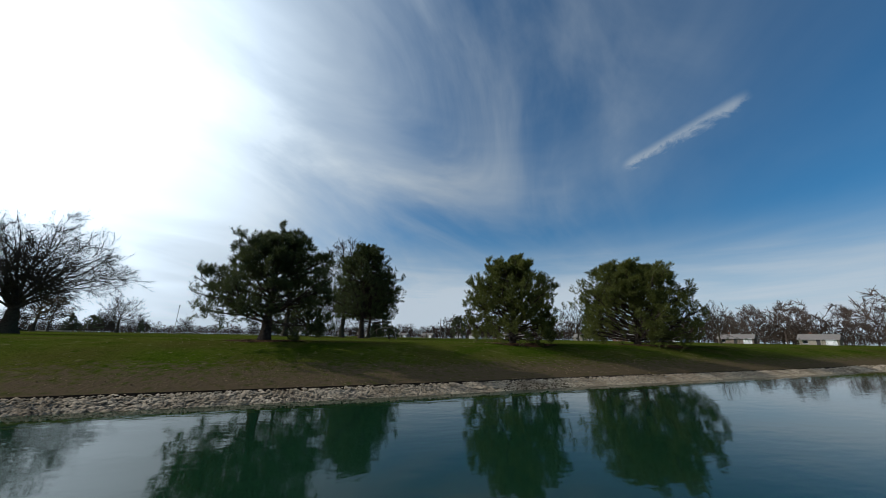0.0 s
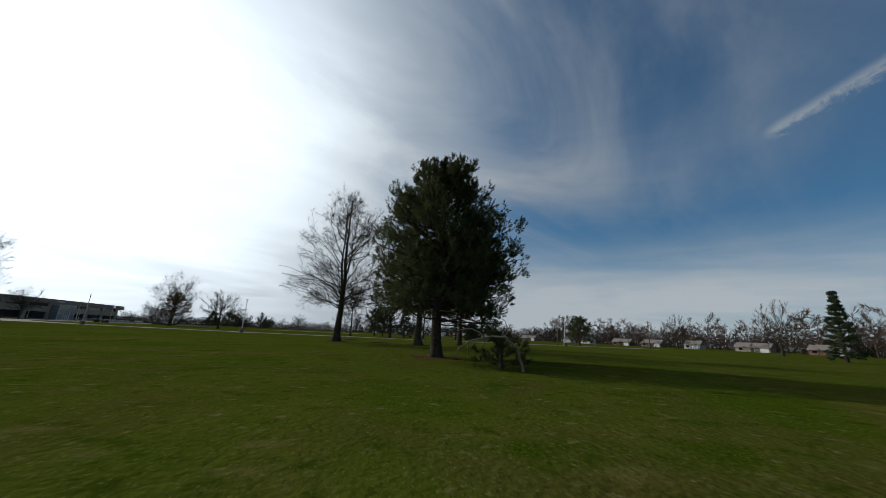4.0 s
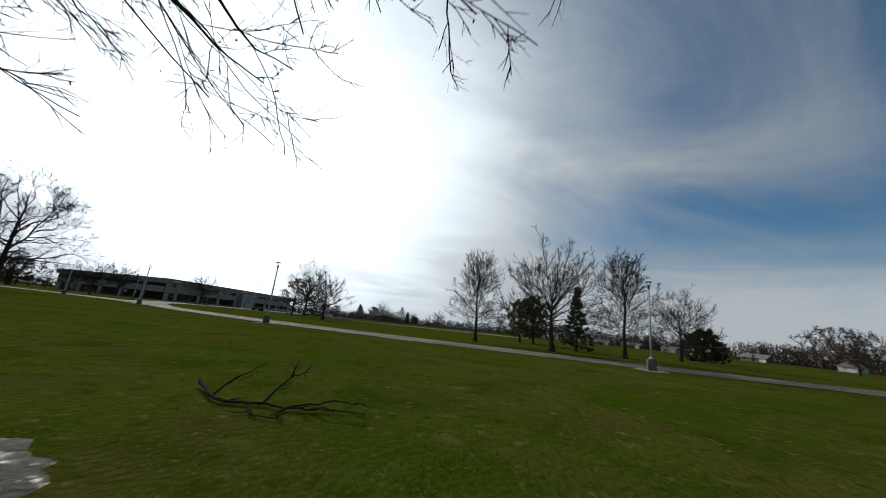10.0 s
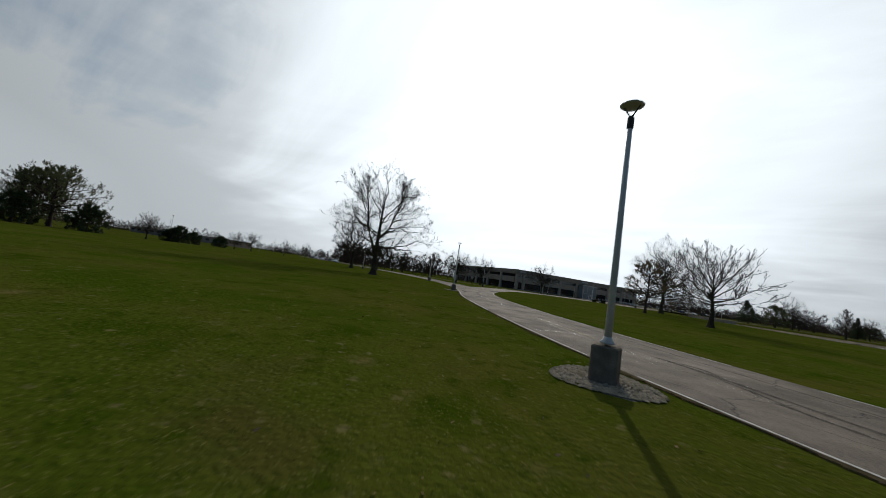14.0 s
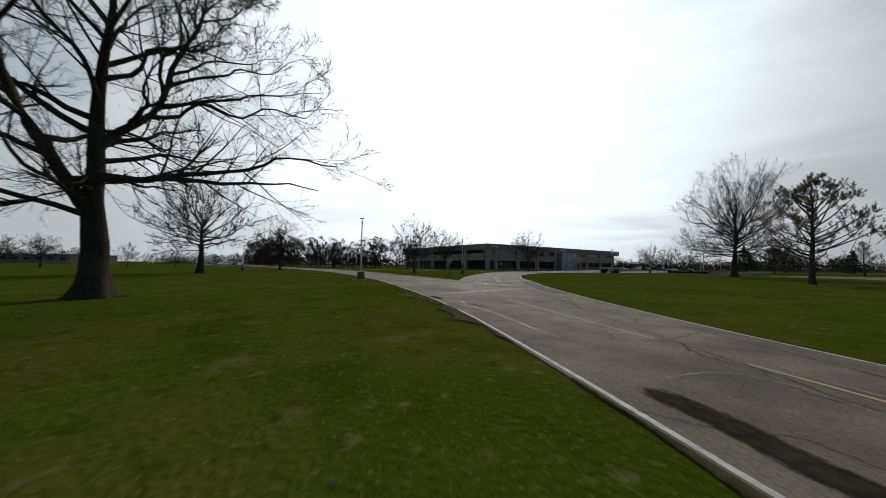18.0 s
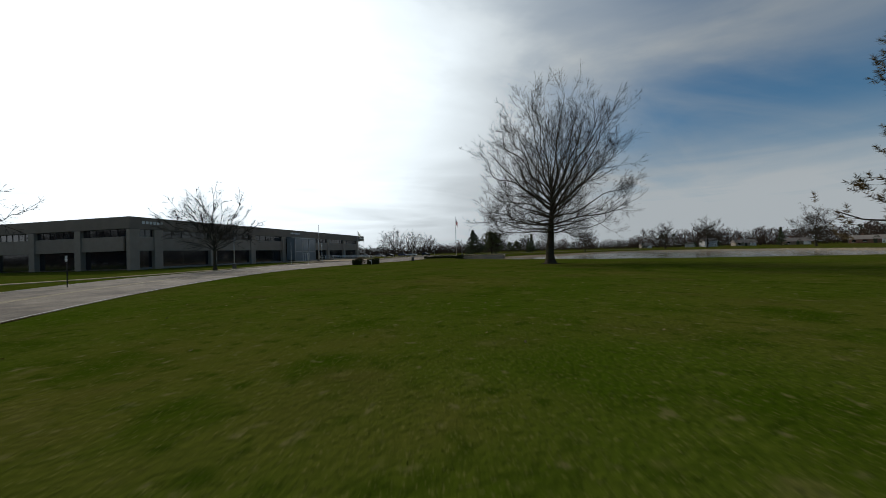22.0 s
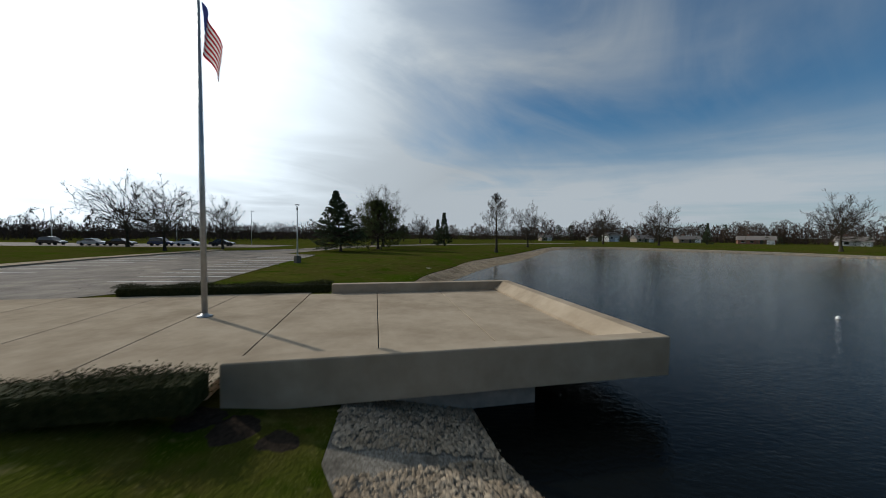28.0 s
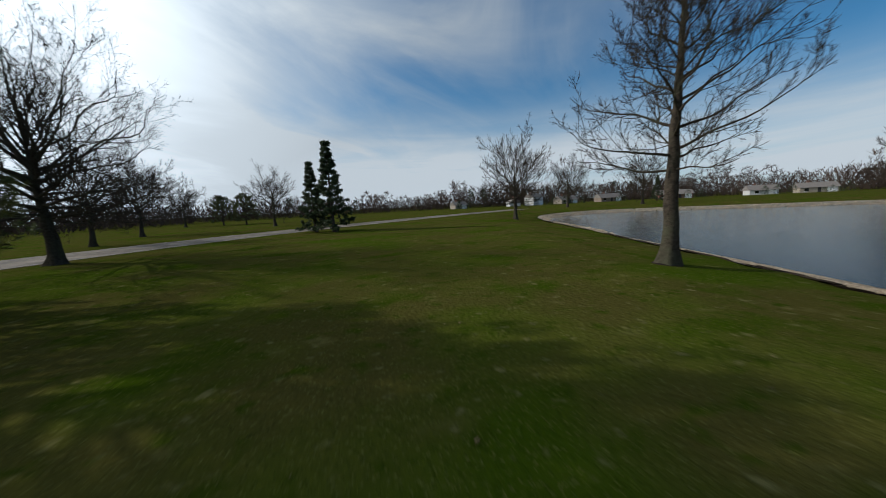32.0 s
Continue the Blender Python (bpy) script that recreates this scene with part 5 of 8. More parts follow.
def street_lamp(x, y, label="grey lamp post with a dark disc head on a concrete base", turn=0.0):
    ob = thing("lamp_post", (x, y, gz(x, y)), label, "lamp post", "lamp posts along the drive", turn=turn)
    part("base", lamp_base, ob, "square concrete base")
    part("pole", lamp_pole, ob)
    part("collar", lamp_collar, ob)
    part("bracket", lamp_arm, ob)
    part("head", lamp_head, ob, "dark shallow domed lamp head")
    return ob


LAMPS = [(-0.6, 55.56), (-32.23, 52.68), (-65.46, 58.46), (-98.23, 61.7), (-113.73, 80.02), (-128.9, 145.5), (-136.2, 192.3), (30, 62.5), (-145, 119), (-160, 150.9), (-165, 176), (-130, 47)]
lamps = [street_lamp(x, y, turn=i * 40) for i, (x, y) in enumerate(LAMPS)]
# a traffic sign strapped to the lamp at the junction, its bare back toward the lawn
M["sign_back"] = material("bare_sign_back", (0.36, 0.35, 0.33), 0.55, var=(0.29, 0.28, 0.265), scale=6)
part("sign_plate", Soup().box((0.0, 0.088, 1.6), (0.42, 0.012, 0.56), 0.003).mesh("lamp_sign_plate", M["sign_back"]), lamps[2], "bare grey back of a traffic sign")

# ---- office building ----
def office():
    ob = thing("office_building", (-168.3, 116.0, -0.05), "long two-storey grey concrete office building with ribbon windows", "building", turn=102.1)
    LEN, DEP, TOP = 90.6, 64.0, 9.45
    # core walls set back behind the columns
    core = Soup()
    for x0, x1, y0, y1 in ((0.9, LEN - 3.4, 0.9, 1.2), (0.9, LEN - 3.4, DEP - 1.2, DEP - 0.9), (0.9, 1.2, 1.2, DEP - 1.2), (LEN - 3.7, LEN - 3.4, 1.2, DEP - 1.2)):
        core.box(((x0 + x1) / 2, (y0 + y1) / 2, TOP / 2 - 0.2), (x1 - x0, y1 - y0, TOP - 0.5))
    part("core_wall", core.mesh("office_core", M["fascia"]), ob)
    part("roof", Soup().box((LEN / 2, DEP / 2, TOP - 0.45), (LEN - 0.6, DEP - 0.6, 0.3)).mesh("office_roof", M["concrete_dark"]), ob)
    cols = [0.6, 4.6, 16.1, 27.5, 39.0, 50.6, 62.2, 73.4, 84.6]
    fas = Soup()
    for c, s in (((LEN / 2, 0.15, 8.4), (LEN, 0.3, 2.1)), ((LEN / 2, DEP - 0.15, 8.4), (LEN, 0.3, 2.1)), ((0.15, DEP / 2, 8.4), (0.3, DEP - 0.6, 2.1)), ((LEN - 0.15, DEP / 2, 8.4), (0.3, DEP - 0.6, 2.1))):
        fas.box(c, s, 0.02)
    part("fascia", fas.mesh("office_fascia", M["fascia"]), ob, "dark grey parapet band")
    part("soffit", Soup().box((LEN / 2, DEP / 2, 7.42), (LEN - 0.7, DEP - 0.7, 0.12)).mesh("office_soffit", M["concrete_dark"]), ob)
    col_me = Soup().box((0, 0, 3.6), (1.5, 0.9, 7.4), 0.03).mesh("office_column", M["panel_light"])
    span, win, low, mul = {}, {}, {}, Soup().box((0, 0, 0), (0.06, 0.1, 1.25)).mesh("office_mullion", M["dark_metal"])

    def bay(x, y, w, turn):
        """One bay: ribbon window above, spandrel panel, recessed glazing below."""
        key = round(w, 1)
        if key not in span:
            span[key] = Soup().box((0, 0, 4.72), (w, 0.3, 2.55), 0.03).mesh("office_spandrel", M["panel"])
            win[key] = Soup().box((0, 0, 6.65), (w, 0.06, 1.3)).mesh("office_window", M["glass_dark"])
            low[key] = Soup().box((0, 0, 1.85), (w, 0.06, 3.2)).mesh("office_glazing", M["glass_dark"])
        holder = pose(x, y, 0, 0, 0, turn)
        for nm, me, off in (("spandrel", span[key], 0.35), ("window", win[key], 0.55), ("lower_window", low[key], 0.8)):
            p = part(nm, me, ob)
            p.matrix_basis = holder @ pose(0, off, 0)
        n = max(2, int(w / 1.7))
        for k in range(1, n):
            p = part("mullion", mul, ob)
            p.matrix_basis = holder @ pose(-w / 2 + w * k / n, 0.5, 6.65)

    for c in cols:
        part("column", col_me, ob).matrix_basis = pose(c + 0.2, 0.46, 0)
    for a, b in zip(cols[:-1], cols[1:]):
        if a == 39.0:
            continue
        bay((a + b) / 2 + 0.2, 0, b - a - 1.5, 0)
    south = [0.6, 12.4, 24.2, 36.0, 47.8, 59.6]
    for c in south[1:]:
        part("column", col_me, ob).matrix_basis = pose(0.46, c, 0, 0, 0, 90)
    for a, b in zip(south[:-1], south[1:]):
        bay(0, (a + b) / 2 + (0.1 if a > 1 else 0.35), b - a - 1.6, -90)
    # glazed entrance box
    ent = Soup().box((45.0, -1.2, 6.95), (10.0, 3.6, 0.35), 0.02)
    for x in (40.1, 43.3, 46.6, 49.9):
        ent.box((x, -2.9, 3.4), (0.18, 0.18, 6.8))
    ent.box((45, -2.9, 3.0), (9.8, 0.12, 0.2)).box((45, -2.9, 0.2), (9.8, 0.2, 0.4))
    part("entrance_frame", ent.mesh("entry_frame", M["metal"]), ob, "pale metal entrance frame")
    pane = Soup().box((0, 0, 0), (3.0, 0.03, 3.5)).mesh("entry_pane", M["glass_entry"])
    pane2 = Soup().box((0, 0, 0), (3.0, 0.03, 2.45)).mesh("entry_pane_low", M["glass_entry"])
    for x in (41.7, 44.95, 48.25):
        part("pane", pane, ob, "entrance glass pane, reflections painted as a pale colour").matrix_basis = pose(x, -2.88, 4.95)
        part("pane", pane2, ob).matrix_basis = pose(x, -2.88, 1.65)
    side = Soup().box((0, 0, 0), (0.03, 2.6, 6.2)).mesh("entry_side", M["glass_entry"])
    for x in (40.1, 49.9):
        part("pane", side, ob).matrix_basis = pose(x, -1.4, 3.6)
    door = Soup().box((0, 0, 1.3), (0.08, 0.06, 2.3)).box((0.9, 0, 1.3), (0.08, 0.06, 2.3)).box((0.45, 0, 2.45), (0.98, 0.06, 0.08)).mesh("entry_door", M["white"])
    for x in (43.6, 44.7, 45.8):
        part("door_frame", door, ob).matrix_basis = pose(x, -3.0, 0)
    # raised company letters, unreadable at this distance: plain bars
    bar = Soup().box((0, 0, 0), (0.42, 0.06, 0.5), 0.01).mesh("sign_bar", M["white"])
    for x0, n in ((2.2, 6), (42.2, 7), (86.6, 6)):
        for k in range(n):
            part("sign_bar", bar, ob).matrix_basis = pose(x0 + k * 0.62, -0.04, 8.5)
    # low plinth
    part("plinth", Soup().box((LEN / 2 - 1, 1.0, 0.15), (LEN - 4, 0.5, 0.5)).mesh("office_plinth", M["concrete_dark"]), ob)
    return ob


office()

# flat roofs of the works behind the trees to the south-west
shed = thing("low_building", (-300, -78, 0), "long low dark industrial building in the distance", "building", turn=62)
part("wall", Soup().box((0, 0, 2.0), (90, 20, 4.0)).mesh("shed_wall", M["fascia"]), shed)
part("roof", Soup().box((0, 0, 4.15), (91, 21, 0.3)).mesh("shed_roof", M["concrete_dark"]), shed)
for k in range(14):
    part("window", Soup().box((-42 + k * 6.4, -10.05, 2.3), (3.2, 0.1, 1.4)).mesh("shed_window", M["glass_dark"]), shed)

# ---- paving beside the offices ----
WALK_LINE = smooth_line([(-166, 66.5), (-150, 78), (-140, 90), (-138.5, 99), (-142, 112), (-146.5, 123), (-149.2, 130)], 1.5)
sheet("pavement_south", [tuple(p) for p in np.vstack([WALK_LINE + [-0.8, 0.3], (WALK_LINE + [0.8, -0.3])[::-1]])], 0.03, M["concrete"], "pale concrete footpath across the lawn", "pavement", 0.12)
sheet("pavement_offices", [(-149.4, 130), (-151.8, 141), (-153.3, 149.5), (-172, 147), (-174.5, 165.5), (-155.3, 169.8), (-158, 183), (-160, 194), (-160, 213), (-158.02, 213),
                           (-158.02, 194), (-156.02, 183), (-153.52, 168), (-148.52, 165), (-146.02, 156), (-147.22, 150.5), (-151.52, 149), (-150.02, 141), (-147.6, 130)], 0.14, M["concrete"],
      "pale concrete apron and kerb before the offices", "pavement", 0.25)
sheet("far_parking", [(-255, 218), (-168, 224), (-160, 226), (-158, 238), (-168, 240), (-262, 238)], 0.02, M["asphalt"], "sunlit distant car park beyond the lawn", "road", 0.1)
sheet("west_parking", [(-330, -10), (-235, 24), (-232, 37), (-240, 52), (-345, 20)], 0.02, M["asphalt"], "distant car park west of the drive", "road", 0.1)


def mark(name, pts, w, mat, label="", z=ROAD_Z + 0.013):
    return ribbon(name, resample(pts, 0.6), w / 2, -w / 2, z, M[mat], road, label)


# bay lines of the car park
for k in range(5):
    y = 148.2 + 2.72 * k
    mark("bay_line", [(-131.0 - 0.35 * k, y + 0.4), (-136.9 - 0.35 * k, y - 1.0)], 0.13, "bay_white", "white parking bay line")
for k in range(12):
    x, y = -135.4 - 0.33 * k, 178.9 + 2.25 * k
    mark("bay_line", [(x, y + 0.1), (x - 5.6, y - 0.7)], 0.13, "bay_white")
for k in range(7):
    mark("bay_line", [(-148.3 - 0.33 * k, 131 + 2.7 * k), (-143.0 - 0.33 * k, 132.2 + 2.7 * k)], 0.13, "bay_white")
for k in range(8):
    mark("bay_line", [(-155.6 - 0.25 * k, 181 + 2.7 * k), (-150.2 - 0.25 * k, 182.2 + 2.7 * k)], 0.13, "bay_white")
# centre lines, worn markings and pale sun-glared seams at the junction
CENTRE = smooth_line([(-90.4, 72.4), (-92.3, 73.4), (-94.9, 74.85), (-100.5, 78.2), (-106.5, 82), (-113, 86.5), (-121, 93.5), (-127.5, 101.5), (-132.5, 112), (-134.5, 122)], 0.6)
for o in (-0.14, 0.14):
    for a, b in ((0, 9), (10, 24), (25, len(CENTRE))):
        q = CENTRE[a:b]
        stroke("centre_line", [tuple(p) for p in q + np.array([0.5, 0.86]) * o], 0.10, "centre_paint", "worn double yellow line", full=True)
for pts in ([(-78.1, 64.8), (-76.9, 64.6), (-75.8, 64.38), (-75.1, 64.24), (-72, 63.6), (-70.2, 63.3)], [(-68.8, 63.0), (-67.0, 62.6), (-64.6, 61.9)], [(-57.2, 59.7), (-56.3, 59.48), (-55.7, 59.24), (-53, 58.75)], [(-44, 57.6), (-38, 57.1)]):
    stroke("centre_line", pts, 0.08, "centre_paint", "worn yellow line", full=True)
SEAMS = [([(-78.62, 62.01), (-78.5, 62.2), (-78.22, 62.56), (-77.94, 62.56), (-77.15, 62.46), (-76.9, 62.42)], 0.09),
         ([(-81.64, 62.5), (-81.53, 63.64), (-81.75, 64.8), (-81.95, 65.6), (-82.25, 66.66), (-82.5, 67.8), (-83.2, 69.4)], 0.22), ([(-81.4, 62.7), (-81.3, 63.7), (-81.45, 64.7), (-81.7, 66.3)], 0.10),
         ([(-86.8, 64.3), (-86.75, 65.5), (-86.85, 66.4), (-86.94, 67.9)], 0.12), ([(-86.9, 67.5), (-87.0, 68.8), (-86.95, 69.7), (-86.75, 70.4), (-86.4, 72.0)], 0.42), ([(-87.7, 67.5), (-87.25, 68.3), (-87.3, 69.1), (-87.7, 69.6), (-88.6, 69.8), (-91.2, 70.0)], 0.30),
         ([(-86.0, 66.54), (-85.45, 66.72), (-84.1, 66.47), (-83.04, 66.4), (-82.71, 66.21)], 0.10), ([(-82.8, 66.0), (-82.48, 66.37)], 0.08), ([(-85.1, 66.2), (-82.4, 65.71), (-82.4, 64.86)], 0.07), ([(-82.66, 65.25), (-82.81, 65.68)], 0.09),
         ([(-84.94, 65.78), (-83.13, 65.69), (-82.08, 65.68)], 0.14), ([(-91.5, 63.4), (-91.7, 64.7), (-91.4, 66.7), (-91.9, 68.7)], 0.08), ([(-102, 66.3), (-97.8, 66.5), (-91.0, 66.4)], 0.12),
         ([(-77.6, 61.95), (-75.6, 62.3), (-71.6, 61.55), (-70.3, 61.5)], 0.06), ([(-82.4, 65.3), (-79.0, 65.6), (-75.5, 65.8)], 0.07), ([(-74.9, 63.45), (-73.5, 63.1), (-72.4, 63.6), (-74.0, 64.4), (-75.3, 64.0)], 0.06),
         ([(-68.7, 60.6), (-68.75, 61.8), (-68.4, 62.35), (-67.89, 62.38), (-65.6, 61.44)], 0.08), ([(-59.76, 57.7), (-59.57, 58.67), (-59.39, 59.64)], 0.09), ([(-65.3, 61.1), (-61.9, 60.2), (-60.86, 60.3), (-59.26, 60.02)], 0.08),
         ([(-64.5, 61.4), (-61.84, 60.91)], 0.08), ([(-63.8, 61.7), (-64.6, 63.2), (-62.6, 62.7), (-61.1, 61.6), (-60.6, 60.3)], 0.06), ([(-42.7, 57.0), (-37.4, 56.4), (-34.0, 56.45), (-31.5, 56.3), (-30.2, 56.36)], 0.09), ([(-34.5, 54.5), (-34.3, 56.4)], 0.07), ([(-69.3, 63.45), (-66.5, 62.6), (-63.8, 61.8), (-60.5, 60.75)], 0.12), ([(-67.4, 63.5), (-64.5, 62.6), (-62.2, 61.75)], 0.10), ([(-38.6, 54.1), (-38.8, 56.0), (-38.95, 57.6), (-39.2, 60.3)], 0.12),
         ([(-38.5, 57.3), (-37.2, 56.8), (-36.1, 56.55), (-34.6, 56.75)], 0.10), ([(-44.2, 57.65), (-42.2, 57.55), (-40.2, 57.3)], 0.13), ([(-53.5, 59.1), (-51.5, 58.8), (-49.5, 58.4)], 0.13), ([(-36.2, 56.6), (-34.8, 57.05), (-33.4, 57.5), (-31.5, 56.75)], 0.08)]
for k, (pts, w) in enumerate(SEAMS):
    stroke("seam", pts, 1.5 * w, "wear_glare", "pale seam, wear and sun glare in its colour", 0.001, jitter=0.006, seed=k)
DARKS = [([(-82.3, 65.65), (-81.67, 65.59), (-80.9, 65.6), (-80.35, 65.55), (-79.6, 65.3)], 0.34), ([(-87.0, 69.9), (-86.3, 69.67), (-85.4, 69.51), (-84.75, 69.45), (-84.0, 69.48), (-83.2, 69.4)], 0.34),
         ([(-82.69, 65.12), (-82.68, 64.7), (-82.53, 64.36), (-82.4, 63.8)], 0.30), ([(-82.1, 65.9), (-82.05, 66.67), (-82.2, 68.0)], 0.40), ([(-82.6, 68.75), (-80.8, 68.65), (-79.6, 68.3), (-78.6, 68.1)], 0.22),
         ([(-76.75, 65.0), (-76.78, 66.2), (-76.4, 67.5)], 0.26), ([(-76.4, 64.7), (-76.5, 65.8), (-76.25, 67.6)], 0.20), ([(-82.3, 68.5), (-79.4, 67.8), (-77.4, 67.2), (-76.0, 66.3), (-74.4, 65.8)], 0.12),
         ([(-77.3, 63.6), (-76.9, 63.45), (-76.7, 63.9), (-76.0, 64.6)], 0.7), ([(-77.1, 62.6), (-76.5, 62.45), (-75.6, 62.7)], 0.45), ([(-75.0, 64.1), (-75.3, 63.67), (-75.37, 63.4), (-75.0, 63.1)], 0.16),
         ([(-86.44, 70.76), (-85.67, 70.1), (-85.19, 69.61)], 0.16), ([(-85.2, 69.6), (-84.86, 69.87), (-84.67, 70.3), (-84.59, 70.69)], 0.12), ([(-84.6, 70.7), (-85.0, 71.05), (-85.54, 71.31), (-86.3, 71.3)], 0.14),
         ([(-82.48, 70.7), (-82.6, 70.2), (-82.4, 69.9)], 0.5), ([(-97.8, 73.3), (-97.4, 74.4), (-96.9, 75.3), (-95.6, 76.4), (-94.8, 78.4)], 0.14), ([(-91.5, 73.9), (-91.2, 74.65), (-90.6, 76.0)], 0.12),
         ([(-60.8, 60.1), (-59.7, 60.11), (-59.2, 60.5), (-58.9, 62.0)], 0.18), ([(-63.7, 58.6), (-62.4, 58.95)], 0.40), ([(-36.0, 57.0), (-34.5, 57.3), (-31.2, 56.9), (-29.7, 56.8), (-28.8, 57.2)], 0.42), ([(-44, 58.9), (-40, 59.2), (-34, 58.6), (-27, 58.9)], 0.16),
         ([(-35.1, 56.9), (-34.8, 57.45), (-34.1, 57.65), (-33.2, 57.2)], 0.34), ([(-33.4, 57.0), (-32.2, 56.8), (-31.2, 56.3), (-29.8, 56.2)], 0.30)]
for k, (pts, w) in enumerate(DARKS):
    stroke("dark_patch", pts, 1.35 * w, "dark_wear", "dark broken asphalt", 0.002, jitter=0.006, seed=40 + k)
# flat dark strokes mark the hollows; no depth is modelled
for pts, w in (([(-80.3, 62.15), (-79.6, 62.12), (-79.0, 62.15), (-78.5, 62.1)], 0.5), ([(-68.8, 60.5), (-68.2, 60.55), (-67.6, 60.45), (-67.0, 60.2), (-66.2, 60.2), (-65.0, 59.95)], 0.62), ([(-63.9, 59.3), (-62.9, 59.1)], 0.25)):
    stroke("broken_edge", pts, w, "dark_grit", "dark crumbled hollow at the road edge", 0.003)
north = NORTH_EDGE[(NORTH_EDGE[:, 0] < -78.5) & (NORTH_EDGE[:, 0] > -91.4)]
d = np.gradient(north, axis=0)
d /= np.linalg.norm(d, axis=1)[:, None]
stroke("patching", [tuple(p) for p in north + np.stack([-d[:, 1], d[:, 0]], 1) * -0.68][::2], 1.05, "new_asphalt", "strip of darker newer asphalt along the edge", -0.002, full=True)
rng = np.random.default_rng(8)
for k in range(26):
    x, y = -84.6 + 2.6 * rng.random(), 69.9 + 1.7 * rng.random()
    e = 0.2 + 0.5 * rng.random()
    stroke("scuff", [(x - e, y + 0.42 * e), (x, y + 0.06 * rng.normal()), (x + e, y - 0.42 * e)], 0.08 + 0.22 * rng.random(), "scuff", "pale scuffed streak", 0.004 + 0.0002 * k)
# brushed streaks where wheels turn at the junction
TURNS = ([(-87.0, 67.0), (-87.0, 67.7), (-87.0, 68.4), (-87.0, 69.2), (-86.95, 69.75), (-86.75, 70.4), (-86.45, 72.0)],
         [(-88.6, 67.4), (-88.1, 67.8), (-87.6, 68.3), (-87.4, 69.06), (-87.6, 69.7), (-88.3, 70.4), (-89.6, 71.5)])
for k in range(36):
    o, a = rng.normal() * 0.30, int(rng.integers(0, 3))
    pts = [(x + o + 0.04 * rng.normal(), y + 0.2 * o + 0.04 * rng.normal()) for x, y in TURNS[k % 2][a:a + 5]]
    stroke("scuff", pts, 0.05 + 0.15 * rng.random(), "scuff", "pale brushed tyre streak", 0.0045 + 0.0002 * k, jitter=0.004, seed=70 + k)
stroke("scuff", [(-58.1, 57.92), (-57.7, 58.05), (-57.4, 58.14)], 0.12, "wear_glare", "pale scuffed streak", full=True)
rng = np.random.default_rng(5)
for k, pts in enumerate(([(-98.7, 80.3), (-97.2, 77.6), (-95.3, 75.1), (-94.2, 72.0)], [(-91.5, 75.2), (-89.8, 72.0), (-88.9, 68.2), (-89.6, 64.0)], [(-84.0, 71.4), (-85.2, 69.2), (-87.8, 67.9), (-92, 66.8)],
                         [(-79, 69), (-74.5, 65.4), (-66, 62.0), (-58, 59.9)], [(-73.2, 66.6), (-66, 63.0), (-56, 60.6), (-44, 58.9)], [(-51, 60.8), (-42, 58.3), (-36, 57.7)], [(-104, 84), (-106.5, 81.5), (-110, 80.4)])):
    stroke("sealed_crack", pts, 0.09, "dark_wear", "dark sealed crack", 0.0045, jitter=0.02, seed=80 + k)
# ---- plaza and viewing deck over the north pond ----
U, VV = np.array([-0.976, -0.217]), np.array([-0.217, 0.976])
C0 = np.array([-115.35, 167.6])


def at(u, v):
    return C0 + U * u + VV * v


DECK_Z, WALL_Z = 0.02, 0.47
deck = thing("viewing_deck", (*C0, 0), "pale concrete viewing deck with low parapets over the pond", "deck", turn=math.degrees(math.atan2(U[1], U[0])))
# local x runs inland along the deck, local y away from its axis
D_L, D_W = 25.0, 10.5
for i, (a, b) in enumerate(((0.6, 4.0), (4.0, 7.2), (7.2, 10.4), (10.4, 13.6), (13.6, 16.8), (16.8, 20.4), (20.4, D_L))):
    s = Soup().box(((a + b) / 2, -5.25, DECK_Z - 0.11), (b - a - 0.025, D_W - 0.9 if b < 10.5 else D_W, 0.22), 0.012).mesh("deck_slab", M["concrete"])
    part("slab", s, deck)
part("beam", Soup().box((5.2, -5.25, DECK_Z - 0.37), (10.0, D_W - 0.2, 0.28), 0.02).mesh("deck_beam", M["concrete_dark"]), deck)
for nm, c, s in (("parapet", (5.1, -0.22, -0.02), (10.2, 0.44, 0.98)), ("parapet", (4.7, -D_W + 0.22, 0.1), (9.4, 0.44, 0.74))):
    part(nm, Soup().box(c, s, 0.025).mesh("deck_parapet", M["concrete"]), deck, "low concrete parapet")
# end wall with a sloping inner ledge
prof = [(0.0, -0.51), (0.0, 0.43), (0.04, 0.47), (0.44, 0.47), (0.95, 0.10), (0.95, 0.0), (0.44, -0.51)]
ev = [(x, y, z) for y in (-0.44, -D_W + 0.44) for x, z in prof]
n = len(prof)
ef = [(i, (i + 1) % n, n + (i + 1) % n, n + i) for i in range(n)] + [tuple(range(n - 1, -1, -1)), tuple(range(n, 2 * n))]
part("end_wall", mesh_from("deck_end", ev, ef, M["concrete"]), deck, "end wall with a sloping ledge")
part("pier", Soup().box((6.55, -5.25, -1.1), (6.3, D_W - 1.0, 1.5), 0.03).mesh("deck_pier", M["concrete_dark"]), deck, "damp concrete pier")
part("abutment", Soup().box((9.9, -5.25, -0.75), (0.5, D_W - 0.4, 1.3), 0.02).mesh("deck_abutment", M["concrete_dark"]), deck)


